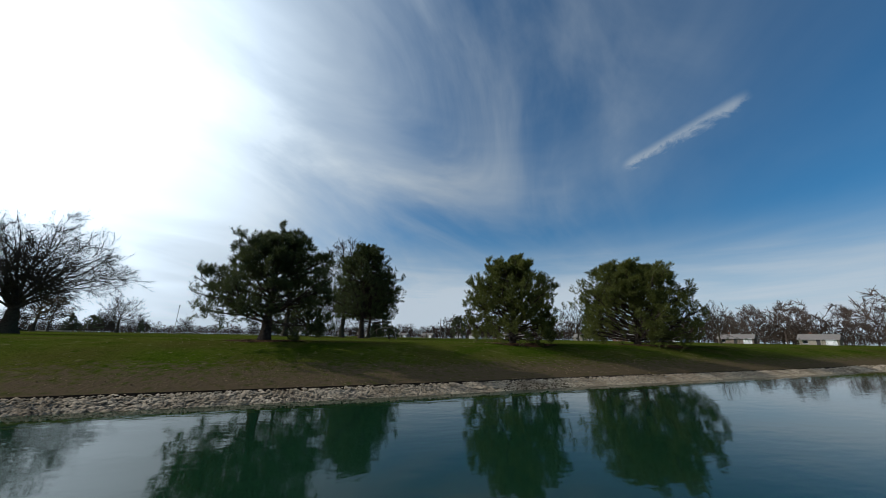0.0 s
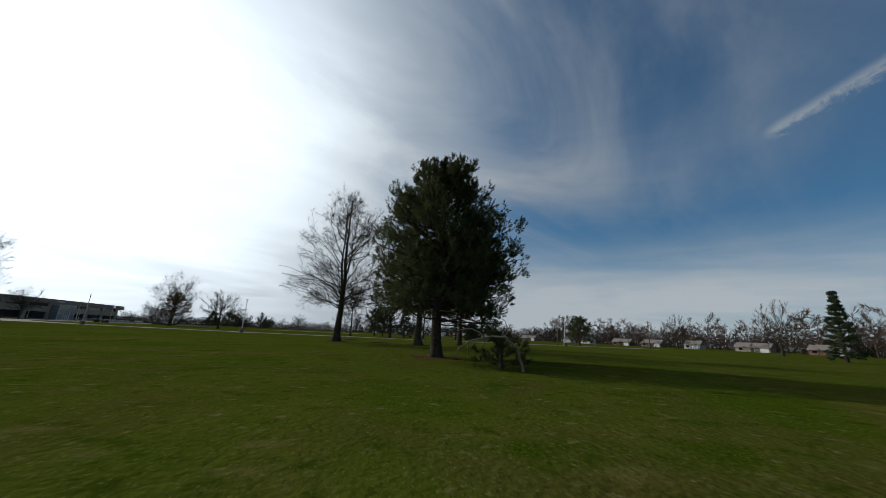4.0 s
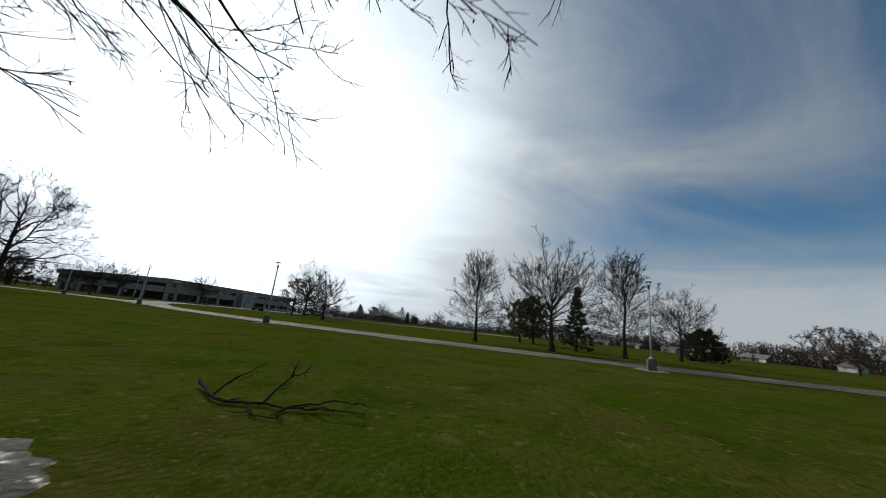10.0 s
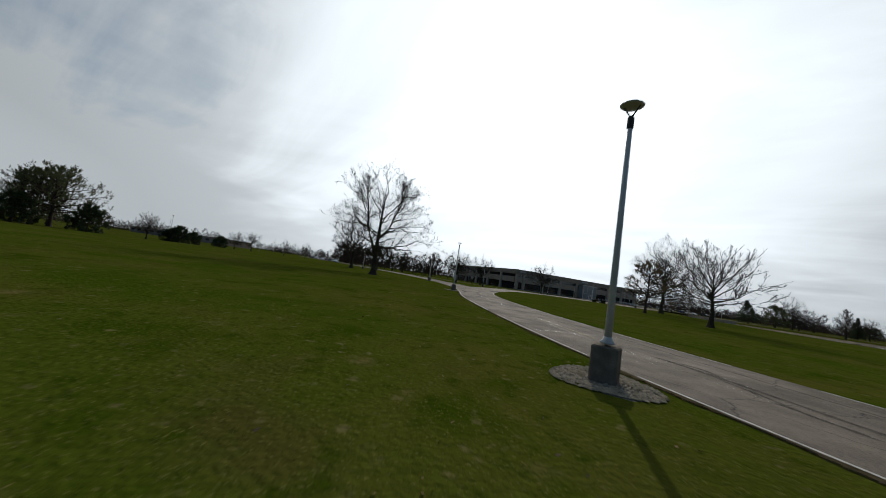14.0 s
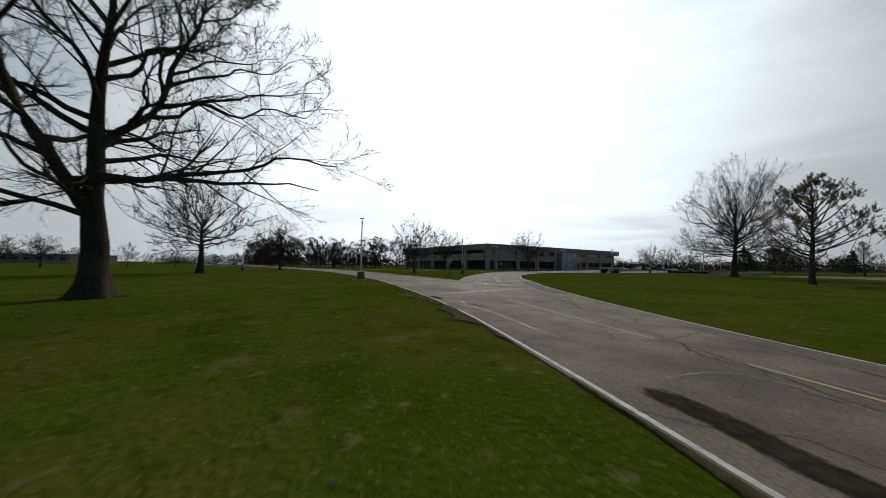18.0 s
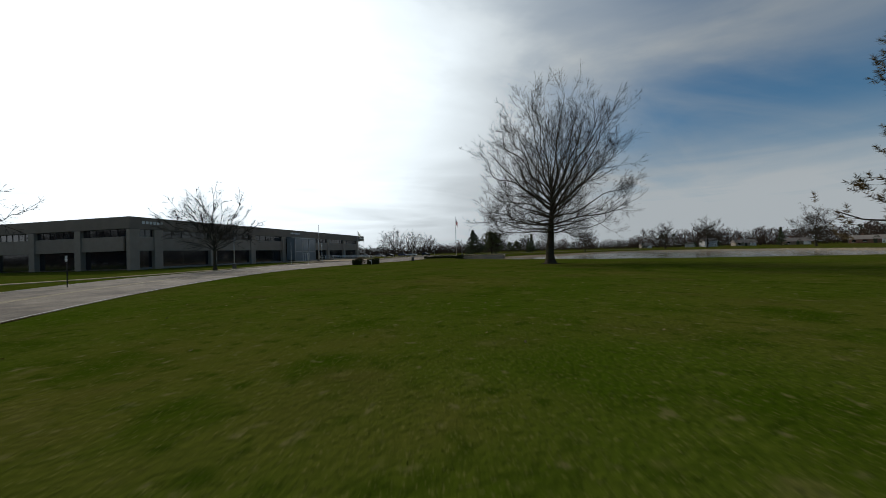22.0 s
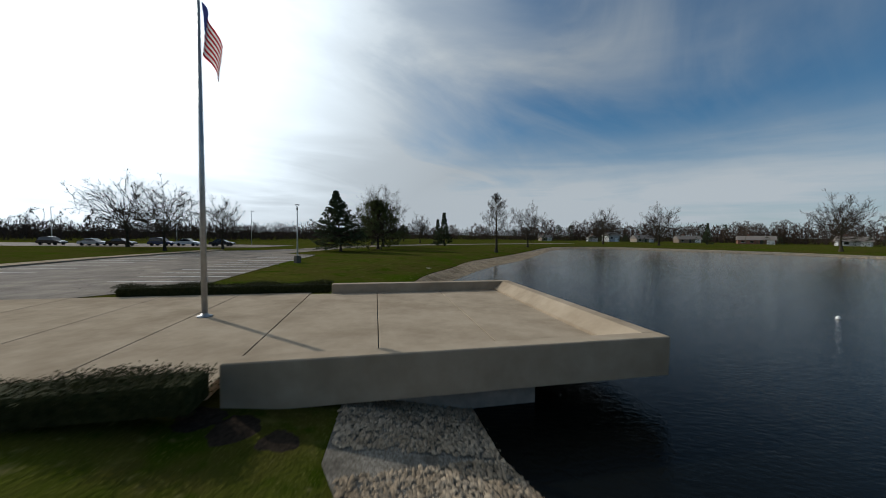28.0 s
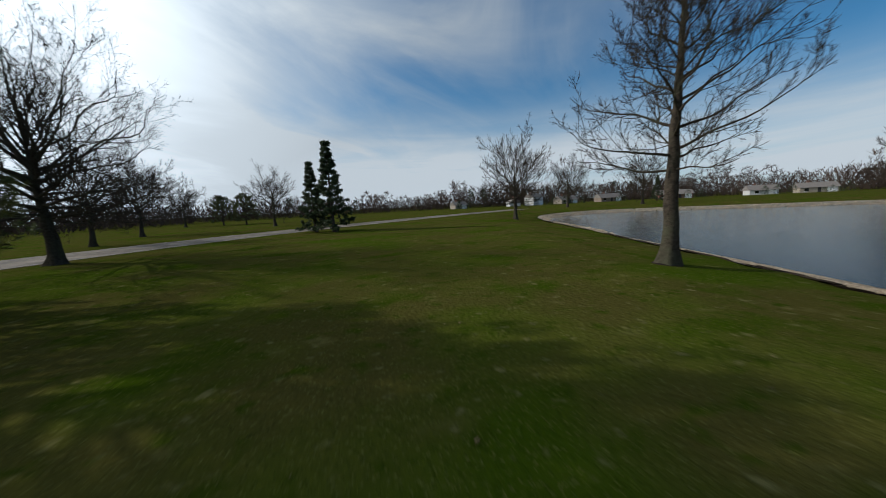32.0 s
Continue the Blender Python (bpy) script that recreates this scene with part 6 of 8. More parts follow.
def hedge_meshes(name, L, W, H, seed, mat="hedge"):
    """A clipped hedge: a twiggy core bristling with small leaves."""
    rg = np.random.default_rng(seed)
    n = int(1500 * (L * W + 2 * H * (L + W)))
    fc = rg.random(n)
    P = np.stack([(rg.random(n) - 0.5) * L, (rg.random(n) - 0.5) * W, rg.random(n) * H], 1)
    top = fc < 0.45
    P[top, 2] = H
    s1 = (~top) & (fc < 0.75)
    P[s1, 1] = np.sign(P[s1, 1]) * W / 2
    s2 = fc >= 0.75
    P[s2, 0] = np.where(rg.random(s2.sum()) < 0.5, 1, -1) * L / 2 if L < 4 else P[s2, 0]
    P += rg.normal(size=P.shape) * 0.05
    P[:, 2] = np.maximum(P[:, 2] + 0.06 * np.sin(P[:, 0] * 2.1 + seed), 0.02)
    d = unit(rg.normal(size=(n, 3)))
    e = unit(np.cross(d, rg.normal(size=(n, 3))))
    r = 0.026 * (0.6 + 0.8 * rg.random(n))[:, None]
    V = np.stack([P - e * r * 0.6, P + e * r * 0.6, P + d * r * 1.6], 1).reshape(-1, 3)
    core = Soup().box((0, 0, H * 0.46), (L - 0.12, W - 0.12, H * 0.92), 0.06)
    return core.mesh(name + "_core", M[mat]), mesh_from(name + "_leaves", V, np.arange(len(V)).reshape(-1, 3), M[mat])


def hedge(x, y, L, W, H, turn, seed, label):
    ob = thing("hedge", (x, y, gz(x, y) - 0.02), label, "hedge", "clipped hedges", turn=turn)
    a, b = hedge_meshes("hedge_%d" % seed, L, W, H, seed)
    part("core", a, ob)
    part("foliage", b, ob)
    return ob


DT = math.degrees(math.atan2(U[1], U[0]))
hx, hy = at(15.4, -0.45)
hedge(hx, hy, 10.3, 0.85, 0.5, DT, 41, "low dark clipped hedge along the plaza edge")
hx, hy = at(14.2, D_W + 0.45)
hedge(hx, hy, 9.4, 0.8, 0.45, DT, 42, "low dark clipped hedge on the far plaza edge")
hedge(-129.2, 128.2, 1.3, 0.9, 0.8, 50, 43, "dark clipped box hedge beside the drive")
hedge(-127.7, 130.4, 1.8, 0.9, 0.8, 50, 44, "dark clipped box hedge beside a white pipe")
pipe = thing("standpipe", (-127.2, 129.3, gz(-127.2, 129.3)), "white bent standpipe before the hedge", "pipe")
part("riser", Soup().tube([(0, 0, -0.05), (0, 0, 0.55), (-0.08, 0, 0.62), (-0.5, 0.1, 0.64)], 0.045, 8).mesh("standpipe", M["white"], True), pipe)
shr = thing("shrub", (-129.8, 129.6, gz(-129.8, 129.6)), "small straw-coloured ornamental shrub", "shrub")
rg = np.random.default_rng(9)
Pq = rg.normal(size=(260, 3)) * 0.05
dq = unit(rg.normal(size=(260, 3)) + [0, 0, 1.6])
V, F = tuft_mesh(Pq + dq * 0.7, dq, rg, 6, 0.5, 20, 0.012)
part("foliage", mesh_from("shrub", V, F, M["needles_dry"]), shr)

# flagpoles
fx, fy = -129.5, 170.63
pole = thing("flagpole", (fx, fy, DECK_Z), "tall silver flagpole on the concrete plaza", "flagpole", "flagpoles")
part("shaft", Soup().tube([(0, 0, 0), (0, 0, 5), (0, 0, 11.1)], [0.095, 0.085, 0.045], 12).mesh("flag_shaft", M["metal"], True), pole)
part("flange", Soup().lathe([(0.24, 0), (0.24, 0.03), (0.13, 0.06), (0.1, 0.12)], 16).mesh("flag_flange", M["metal"], True), pole)
part("finial", Soup().lathe([(0.01, 11.1), (0.07, 11.15), (0.08, 11.2), (0.06, 11.26), (0.01, 11.29)], 10).mesh("flag_finial", M["metal"], True), pole)
part("cleat", Soup().box((0.1, 0, 1.3), (0.05, 0.03, 0.16)).mesh("flag_cleat", M["metal"]), pole)


def flag(x, y, z, h, rows, mats, canton, label, turn, drop=1.1, out=0.45):
    """A limp cloth: rows of stripes that slip down toward the fly."""
    ob = thing("flag", (x, y, z), label, "flag", turn=turn)
    nu = 16

    def cloth(u, v):
        return (0.09 + out * u + 0.06 * math.sin(9 * u + 3 * v), 0.13 * math.sin(7.5 * u + 2.2 * v) * (0.25 + u), -v * h * (1 - 0.18 * u) - drop * u ** 1.15 * (0.55 + 0.45 * math.sin(1.2 + v)))
    for r in range(rows):
        v0, v1 = r / rows, (r + 1) / rows
        start = nu * 2 // 5 if canton and r < rows * 7 / 13 else 0
        cols = list(range(start, nu + 1))
        vs = [cloth(c / nu, v0) for c in cols] + [cloth(c / nu, v1) for c in cols]
        k = len(cols)
        part("stripe", mesh_from("flag_stripe", vs, [(i, i + 1, i + 1 + k, i + k) for i in range(k - 1)], M[mats[r % len(mats)]], True), ob)
    if canton:
        c = nu * 2 // 5
        vs = [cloth(i / nu, j / 6 * 7 / 13) for j in range(7) for i in range(c + 1)]
        part("canton", mesh_from("flag_canton", vs, [(j * (c + 1) + i, j * (c + 1) + i + 1, (j + 1) * (c + 1) + i + 1, (j + 1) * (c + 1) + i) for j in range(6) for i in range(c)], M["flag_blue"], True), ob, "dark blue canton")
    return ob


M["flag_red"] = material("red_flag_cloth", (0.42, 0.03, 0.035), 0.9, var=(0.33, 0.025, 0.03), scale=8)
M["flag_white"] = material("white_flag_cloth", (0.72, 0.70, 0.68), 0.9, var=(0.6, 0.59, 0.57), scale=8)
M["flag_blue"] = material("blue_flag_cloth", (0.03, 0.04, 0.13), 0.9, var=(0.04, 0.05, 0.16), scale=8)
M["flag_green"] = material("green_flag_cloth", (0.16, 0.26, 0.16), 0.9, var=(0.2, 0.3, 0.2), scale=8)
for k in ("flag_red", "flag_white", "flag_blue", "flag_green"):
    let_through(M[k], 0.45)
flag(fx, fy, DECK_Z + 10.75, 1.7, 13, ("flag_red", "flag_white"), True, "limp red and white striped flag with blue canton", 12, 1.4, 0.55)
flag(-164.9, 172.8, 8.9, 1.3, 5, ("flag_white", "flag_white", "flag_green"), False, "limp white and green flag near the offices", 30, 1.0, 0.8)
for x, y, h in ((-164.9, 172.8, 9.2), (-160.3, 151.4, 9.5), (-153.2, 136.5, 4.6), (-152.6, 140.5, 4.6), (-154.5, 146.5, 4.6)):
    p2 = thing("flagpole", (x, y, gz(x, y)), "slim pale pole near the office entrance", "flagpole", "flagpoles")
    part("shaft", Soup().tube([(0, 0, -0.05), (0, 0, h)], [0.06, 0.035], 8).mesh("thin_shaft", M["white"], True), p2)
    part("finial", Soup().lathe([(0.01, h), (0.06, h + 0.05), (0.01, h + 0.1)], 8).mesh("thin_finial", M["metal"], True), p2)

# stepped ramp with white handrails by the entrance
ramp = thing("entrance_ramp", (-168.3, 116.0, 0), "concrete entrance ramp with pale metal handrails", "ramp", turn=102.1)
part("landing", Soup().box((56, -6.5, 0.2), (12, 5.5, 0.5), 0.03).mesh("ramp_landing", M["concrete"]), ramp)
part("incline", mesh_from("ramp_incline", [(62, -9, 0.45), (62, -4, 0.45), (82, -4, 0.08), (82, -9, 0.08), (62, -9, -0.1), (62, -4, -0.1), (82, -4, -0.1), (82, -9, -0.1)],
                          [(0, 3, 2, 1), (0, 4, 7, 3), (1, 2, 6, 5), (2, 3, 7, 6), (0, 1, 5, 4)], M["concrete"]), ramp)
for yy in (-4.1, -6.5, -8.9):
    for zz in (0.95, 0.5):
        part("rail", Soup().tube([(50.5, yy, zz + 0.45), (62, yy, zz + 0.45), (71, yy, zz + 0.28), (73, yy, zz + 0.22), (82, yy, zz + 0.05)], 0.035, 6).mesh("ramp_rail", M["white"], True), ramp)
    for k in range(11):
        xx = 50.5 + k * 3.15
        b = 0.45 if xx < 62 else 0.45 - (xx - 62) * 0.0185
        part("post", Soup().tube([(xx, yy, b - 0.2), (xx, yy, b + 0.95)], 0.035, 6).mesh("ramp_post", M["white"], True), ramp)
for x, y in ((-149.6, 159.3), (-151.4, 168.4)):
    b = thing("bollard", (x, y, 0.14), "short grey concrete bollard light on the kerb", "bollard", "bollards")
    part("post", Soup().lathe([(0.13, 0), (0.13, 0.7), (0.15, 0.74), (0.15, 0.98), (0.08, 1.04)], 12).mesh("bollard_post", M["concrete_dark"]), b)
    part("foot", Soup().box((0, 0, 0.02), (0.45, 0.45, 0.06), 0.01).mesh("bollard_foot", M["concrete_dark"]), b)

# signs
part("sign_plate", Soup().box((0.10, 0, 2.0), (0.02, 0.45, 0.45), 0.004).mesh("sign_small", M["metal"]), lamps[4], "small metal sign plate")
ys = thing("yield_sign", (-103.2, 73.2, gz(-103.2, 73.2)), "grey back of a triangular road sign on a post", "road sign", turn=35)
part("post", Soup().box((0, 0, 1.05), (0.05, 0.05, 2.2)).mesh("yield_post", M["dark_metal"]), ys)
part("plate", mesh_from("yield_plate", [(-0.42, 0.04, 2.25), (0.42, 0.04, 2.25), (0, 0.04, 1.52), (-0.42, 0.06, 2.25), (0.42, 0.06, 2.25), (0, 0.06, 1.52)],
                        [(0, 2, 1), (3, 4, 5), (0, 1, 4, 3), (1, 2, 5, 4), (2, 0, 3, 5)], M["metal"]), ys)
sp = thing("sign_post", (-127.6, 96.2, gz(-127.6, 96.2)), "slim post with a small plate beside the drive", "road sign")
part("post", Soup().box((0, 0, 1.0), (0.05, 0.05, 2.1)).mesh("small_post", M["dark_metal"]), sp)
part("plate", Soup().box((0, -0.04, 1.95), (0.3, 0.02, 0.4), 0.004).mesh("small_plate", M["white"]), sp)

# gravel and mulch rings
def disc(name, x, y, r, h, mat, label, category, seed, ring=28):
    """A low uneven mound on the ground."""
    rg = np.random.default_rng(seed)
    k = np.arange(ring) * math.tau / ring
    w = 1 + 0.10 * np.sin(3 * k + seed) + 0.05 * rg.normal(size=ring)
    V, F = [], []
    for q, hh in ((1.0, -0.05), (0.93, 0.35), (0.6, 0.8), (0.25, 1.0)):
        for a, ww in zip(k, w):
            px, py = x + r * q * ww * math.cos(a), y + r * q * ww * math.sin(a)
            V.append((px, py, gz(px, py) + h * hh))
    for j in range(3):
        F += [(j * ring + i, j * ring + (i + 1) % ring, (j + 1) * ring + (i + 1) % ring, (j + 1) * ring + i) for i in range(ring)]
    F.append(tuple(range(3 * ring, 4 * ring)))
    return tagged(new(name, mesh_from(name, V, F, M[mat], True)), label, category, "beds round trunks and lamps")


for x, y, r, s in ((1.4, 8.7, 1.35, 1), (-4.5, -15.2, 1.5, 2), (7.9, -14.3, 1.9, 3), (18.3, -13.1, 2.5, 4)):
    disc("mulch_bed", x, y, r, 0.025, "mulch", "brown bed of fallen needles under a pine", "mulch", s)
M["soil"] = material("dark_soil", (0.02, 0.016, 0.012), 0.95, var=(0.042, 0.032, 0.023), scale=12, bump=0.6, bump_scale=30)
for x, y, r, s in ((-8.5, 26.95, 1.25, 5), (0.07, 26.65, 1.25, 6), (4.8, 32.27, 0.9, 7), (-83.1, 49.1, 1.0, 8), (-99.64, 125.83, 1.1, 9), (-134.9, 224.2, 1.0, 10), (-112, 221.8, 0.45, 11), (-139.3, 215.1, 0.8, 12)):
    disc("soil_bed", x, y, r, 0.04, "soil", "dark bare soil round a trunk", "soil", s)
for x, y, r, s in ((-125.4, 165.0, 0.42, 13), (-124.6, 164.82, 0.46, 14), (-123.8, 164.62, 0.44, 15)):
    disc("bare_soil", x, y, r, 0.025, "soil", "damp bare soil in the shade of the deck", "soil", s)
M["gravel"] = material("grey_gravel", (0.11, 0.100, 0.086), 0.95, var=(0.25, 0.232, 0.205), scale=35, detail=2, bump=1.0, bump_scale=60)
for i, (x, y) in enumerate(LAMPS[:4]):
    disc("gravel_bed", x, y, 0.9, 0.02, "gravel", "grey gravel ring round a lamp base", "gravel", 20 + i)

# ---- stones along the shores ----
def stones(name, poly, water, width, rise, stretch, n, size, seed, label):
    """Loose stones over a stretch of shoreline: stretch picks (x, y) on the plan."""
    rg = np.random.default_rng(seed)
    seg = np.diff(poly, axis=0)
    ln = np.linalg.norm(seg, axis=1)
    mid = (poly[:-1] + poly[1:]) / 2
    ok = stretch(mid[:, 0], mid[:, 1])
    pr = np.where(ok, ln, 0)
    area = (poly[:-1, 0] * poly[1:, 1] - poly[1:, 0] * poly[:-1, 1]).sum()
    i = rg.choice(len(seg), n, p=pr / pr.sum())
    d = seg[i] / ln[i][:, None]
    nrm = np.stack([d[:, 1], -d[:, 0]], 1) * (1 if area > 0 else -1)
    at0 = poly[i] + seg[i] * rg.random(n)[:, None]
    width = width(at0[:, 0], at0[:, 1]) if callable(width) else width
    off = rg.random(n) * (width + 0.35) - 0.35
    xy = at0 + nrm * off[:, None]
    z = water - 0.06 + np.clip(off / width, -0.2, 1) * rise + 0.02 + 0.03 * rg.random(n)
    ico = np.array([(1, 0, -0.2), (0, 1, -0.2), (-1, 0, -0.2), (0, -1, -0.2), (0.2, 0.1, 0.8)])
    fi = np.array([(0, 1, 4), (1, 2, 4), (2, 3, 4), (3, 0, 4)])
    s = size * (0.55 + 0.9 * rg.random((n, 1, 1)) ** 1.5)
    sq = np.stack([0.8 + 0.6 * rg.random(n), 0.8 + 0.6 * rg.random(n), 0.5 + 0.4 * rg.random(n)], 1)[:, None, :]
    V = ico[None] * s * sq * (0.8 + 0.4 * rg.random((n, 5, 1)))
    a = rg.random(n) * math.tau
    c, sn = np.cos(a)[:, None], np.sin(a)[:, None]
    V = np.stack([V[..., 0] * c - V[..., 1] * sn, V[..., 0] * sn + V[..., 1] * c, V[..., 2]], -1)
    V += np.c_[xy, z][:, None, :]
    F = (np.arange(n) * 5)[:, None, None] + fi[None]
    return tagged(new(name, mesh_from(name, V.reshape(-1, 3), F.reshape(-1, 3), M["stone"])), label, "stones", kind="stuff")


def stone_mat():
    mat = M["stone"]
    nt = mat.node_tree
    b = nt.nodes["Principled BSDF"]
    src = b.inputs["Base Color"].links[0].from_socket
    geo = [k for k in nt.nodes if k.bl_idname == "ShaderNodeNewGeometry"][0]
    hsv = nt.nodes.new("ShaderNodeHueSaturation")
    mr = nt.nodes.new("ShaderNodeMapRange")
    mr.inputs["To Min"].default_value, mr.inputs["To Max"].default_value = 0.62, 1.2
    nt.links.new(geo.outputs["Random Per Island"], mr.inputs["Value"])
    nt.links.new(mr.outputs[0], hsv.inputs["Value"])
    nt.links.new(src, hsv.inputs["Color"])
    nt.links.new(hsv.outputs[0], b.inputs["Base Color"])


stone_mat()
M["stone_bed"] = material("limestone_grit", (0.15, 0.13, 0.10), 0.95, var=(0.36, 0.32, 0.26), scale=22, var2=(0.10, 0.085, 0.065), scale2=2.0, bump=1.0, bump_scale=45, detail=2)


def stone_bed(name, poly, water, width, rise, stretch, label):
    """A strip of grit under the loose stones, from below the water to the grass."""
    ok = stretch(poly[:, 0], poly[:, 1])
    rows = []
    area = (poly[:-1, 0] * poly[1:, 1] - poly[1:, 0] * poly[:-1, 1]).sum()
    d = np.gradient(poly, axis=0)
    d /= np.maximum(np.linalg.norm(d, axis=1), 1e-6)[:, None]
    nrm = np.stack([d[:, 1], -d[:, 0]], 1) * (1 if area > 0 else -1)
    for off in (-0.5, 0.1, 0.35, 0.7, 1.0):
        wide = width(poly[:, 0], poly[:, 1]) if callable(width) else np.full(len(poly), width)
        o = off * wide * (1 if off < 1 else 1 + 0.05 * np.sin(np.arange(len(poly)) * 1.9))
        q = poly + nrm * o[:, None]
        rows.append(np.c_[q, np.full(len(poly), water - 0.10 + (rise + 0.02) * max(off, -0.2) + (0.015 if off < 1 else 0.0))])
    V = np.stack(rows, 1)
    n = len(poly)
    i, j = np.meshgrid(np.flatnonzero(ok[:-1] & ok[1:]), np.arange(4), indexing="ij")
    a = (i * 5 + j).ravel()
    F = np.stack([a, a + 1, a + 6, a + 5], 1)
    if area > 0:
        F = F[:, ::-1]
    return tagged(new(name, mesh_from(name, V.reshape(-1, 3), F[:, ::-1], M["stone_bed"], True)), label, "gravel", kind="structure")


stone_bed("bank_south", POND_1, WATER_1, 0.68, 0.22, lambda x, y: (y > -32) & (x > -50) & (x < 60), "limestone grit along the south pond")
stone_bed("bank_north", POND_2, WATER_2, band, 0.66, lambda x, y: x < 999, "limestone grit along the north pond")
stones("shore_stones", POND_1, WATER_1, 0.68, 0.22, lambda x, y: (y > -30) & (x > -16) & (x < 24), 20000, 0.036, 51, "band of pale broken limestone along the south pond")
stones("shore_stones", POND_1, WATER_1, 0.68, 0.22, lambda x, y: (y > -30) & ((x > -45) & (x < -16) | (x > 24) & (x < 60)), 5000, 0.08, 54, "pale broken limestone along the south pond")
stones("shore_stones", POND_2, WATER_2, band, 0.63, lambda x, y: ((x < -104) & (y < 222) & (y > 183)), 46000, 0.034, 52, "band of pale broken limestone along the north pond")
stones("shore_stones", POND_2, WATER_2, band, 0.62, lambda x, y: ((x < -100) & ((y > 222) | (y < 183))), 20000, 0.042, 55, "pale broken limestone beside the deck")
stones("shore_stones", POND_2, WATER_2, band, 0.62, lambda x, y: (x < -114) & (y > 152) & (y < 170), 12000, 0.042, 56, "dense limestone rubble on the bank beside the deck")
stones("shore_stones", POND_2, WATER_2, 1.6, 0.6, lambda x, y: (x >= -100), 6000, 0.13, 53, "pale broken limestone along the far shore")

# ---- things on and round the water ----
for x, y, h in ((-100.8, 176.5, 0.2),):
    b = thing("buoy", (x, y, WATER_2), "small pale buoy floating on the pond", "buoy", "buoys")
    part("float", Soup().lathe([(0.04, -0.06), (0.10, -0.01), (0.105, 0.035), (0.065, h * 0.6), (0.02, h * 0.75)], 12).mesh("buoy_float", M["white"], True), b)

# fallen branches and a bare patch under the oaks
def fallen_branch(x, y, L, turn, seed):
    rg = np.random.default_rng(seed)
    ob = thing("fallen_branch", (x, y, gz(x, y) + 0.03), "broken dead branch lying on the grass", "branch", "fallen branches", turn=turn)
    P0 = np.zeros((1, 6, 3))
    P0[0, :, 0] = np.linspace(0, L, 6)
    P0[0, :, 1] = np.cumsum(rg.normal(size=6) * 0.06)
    P0[0, :, 2] = 0.02
    r0 = np.linspace(0.035, 0.012, 6)[None]
    P1, r1 = sprout(rg, P0, r0, 7, 0.2, 1.0, (45, 30), L * 0.5, 0.7, 5, 0.12, 0.01, 0.3)
    P1[..., 2] = np.abs(P1[..., 2]) * 0.45 + 0.015
    P2, r2 = sprout(rg, P1, r1, 4, 0.3, 1.0, (45, 30), L * 0.16, 0.7, 3, 0.15, 0.0, 0.4)
    P2[..., 2] = np.abs(P2[..., 2]) * 0.7 + 0.01
    Va, Fa = tubes(P0, r0, 6)
    part("stem", mesh_from("branch_stem", Va, Fa, M["bark"], True), ob)
    Vb, Fb = tubes(P1, np.maximum(r1, 0.006), 4)
    Vc, Fc = tubes(P2, np.maximum(r2, 0.004), 3)
    tagged(part("twig_spray", mesh_from("branch_twigs", np.vstack([Vb, Vc]), np.vstack([Fb, Fc + len(Vb)]), M["bark"]), ob), kind="stuff")
    return ob


def crooked_branch():
    """A long dead branch with side limbs that prop it off the grass."""
    rg = np.random.default_rng(61)
    x, y = -9.8, 33.1
    ob = thing("fallen_branch", (x, y, gz(x, y)), "long crooked dead branch propped on its side limbs", "branch", "fallen branches")
    lines = (((-1.25, 0.45, 0.10), (-0.33, 0.05, 0.06), (0.0, 0.0, 0.05), (0.46, 0.32, 0.05), (0.86, 0.36, 0.05), (1.16, 0.54, 0.06), (1.3, 0.72, 0.07), (1.75, 0.6, 0.04)),
             ((-0.33, 0.05, 0.06), (-0.31, 0.33, 0.27), (-0.30, 0.9, 0.49)), ((0.46, 0.32, 0.05), (0.45, 0.52, 0.21), (0.49, 0.77, 0.40), (0.56, 0.98, 0.45), (0.62, 1.03, 0.60)),
             ((0.49, 0.77, 0.40), (0.47, 0.83, 0.52), (0.49, 0.85, 0.63)), ((0.37, 0.15, 0.04), (0.75, -0.15, 0.03), (1.1, -0.05, 0.03)), ((0.86, 0.36, 0.05), (0.95, 0.1, 0.04), (1.2, 0.02, 0.06)),
             ((1.16, 0.54, 0.06), (1.5, 0.5, 0.12), (2.0, 0.75, 0.10)), ((0.86, 0.36, 0.05), (1.3, 0.9, 0.14), (1.9, 1.15, 0.12)))
    for k, pts in enumerate(lines):
        L = resample(np.array(pts), 0.09)
        L += rg.normal(size=L.shape) * 0.008
        r = np.linspace(0.034 if k == 0 else 0.019, 0.009 if k == 0 else 0.006, len(L))
        V, F = tubes(L[None], r[None], 7)
        part("stem" if k == 0 else "side_limb", mesh_from("dead_stem", V, F, M["bark"], True), ob)
        P1, r1 = sprout(rg, L[None], r[None], 5, 0.3, 1.0, (50, 25), 0.32, 0.7, 4, 0.14, 0.02, 0.35)
        P1[..., 2] = np.abs(P1[..., 2]) * 0.8 + 0.01
        V, F = tubes(P1, np.maximum(r1, 0.0035), 4)
        tagged(part("twig_spray", mesh_from("dead_twigs", V, F, M["bark"]), ob), kind="stuff")


crooked_branch()
fallen_branch(-5.0, 28.0, 1.7, -10, 62)
disc("mud_patch", -9.15, 30.55, 0.62, 0.03, "mud", "wet churned mud patch glinting on the lawn", "mud", 32)
disc("mud_patch", -9.65, 30.75, 0.42, 0.03, "mud", "wet churned mud patch glinting on the lawn", "mud", 33)


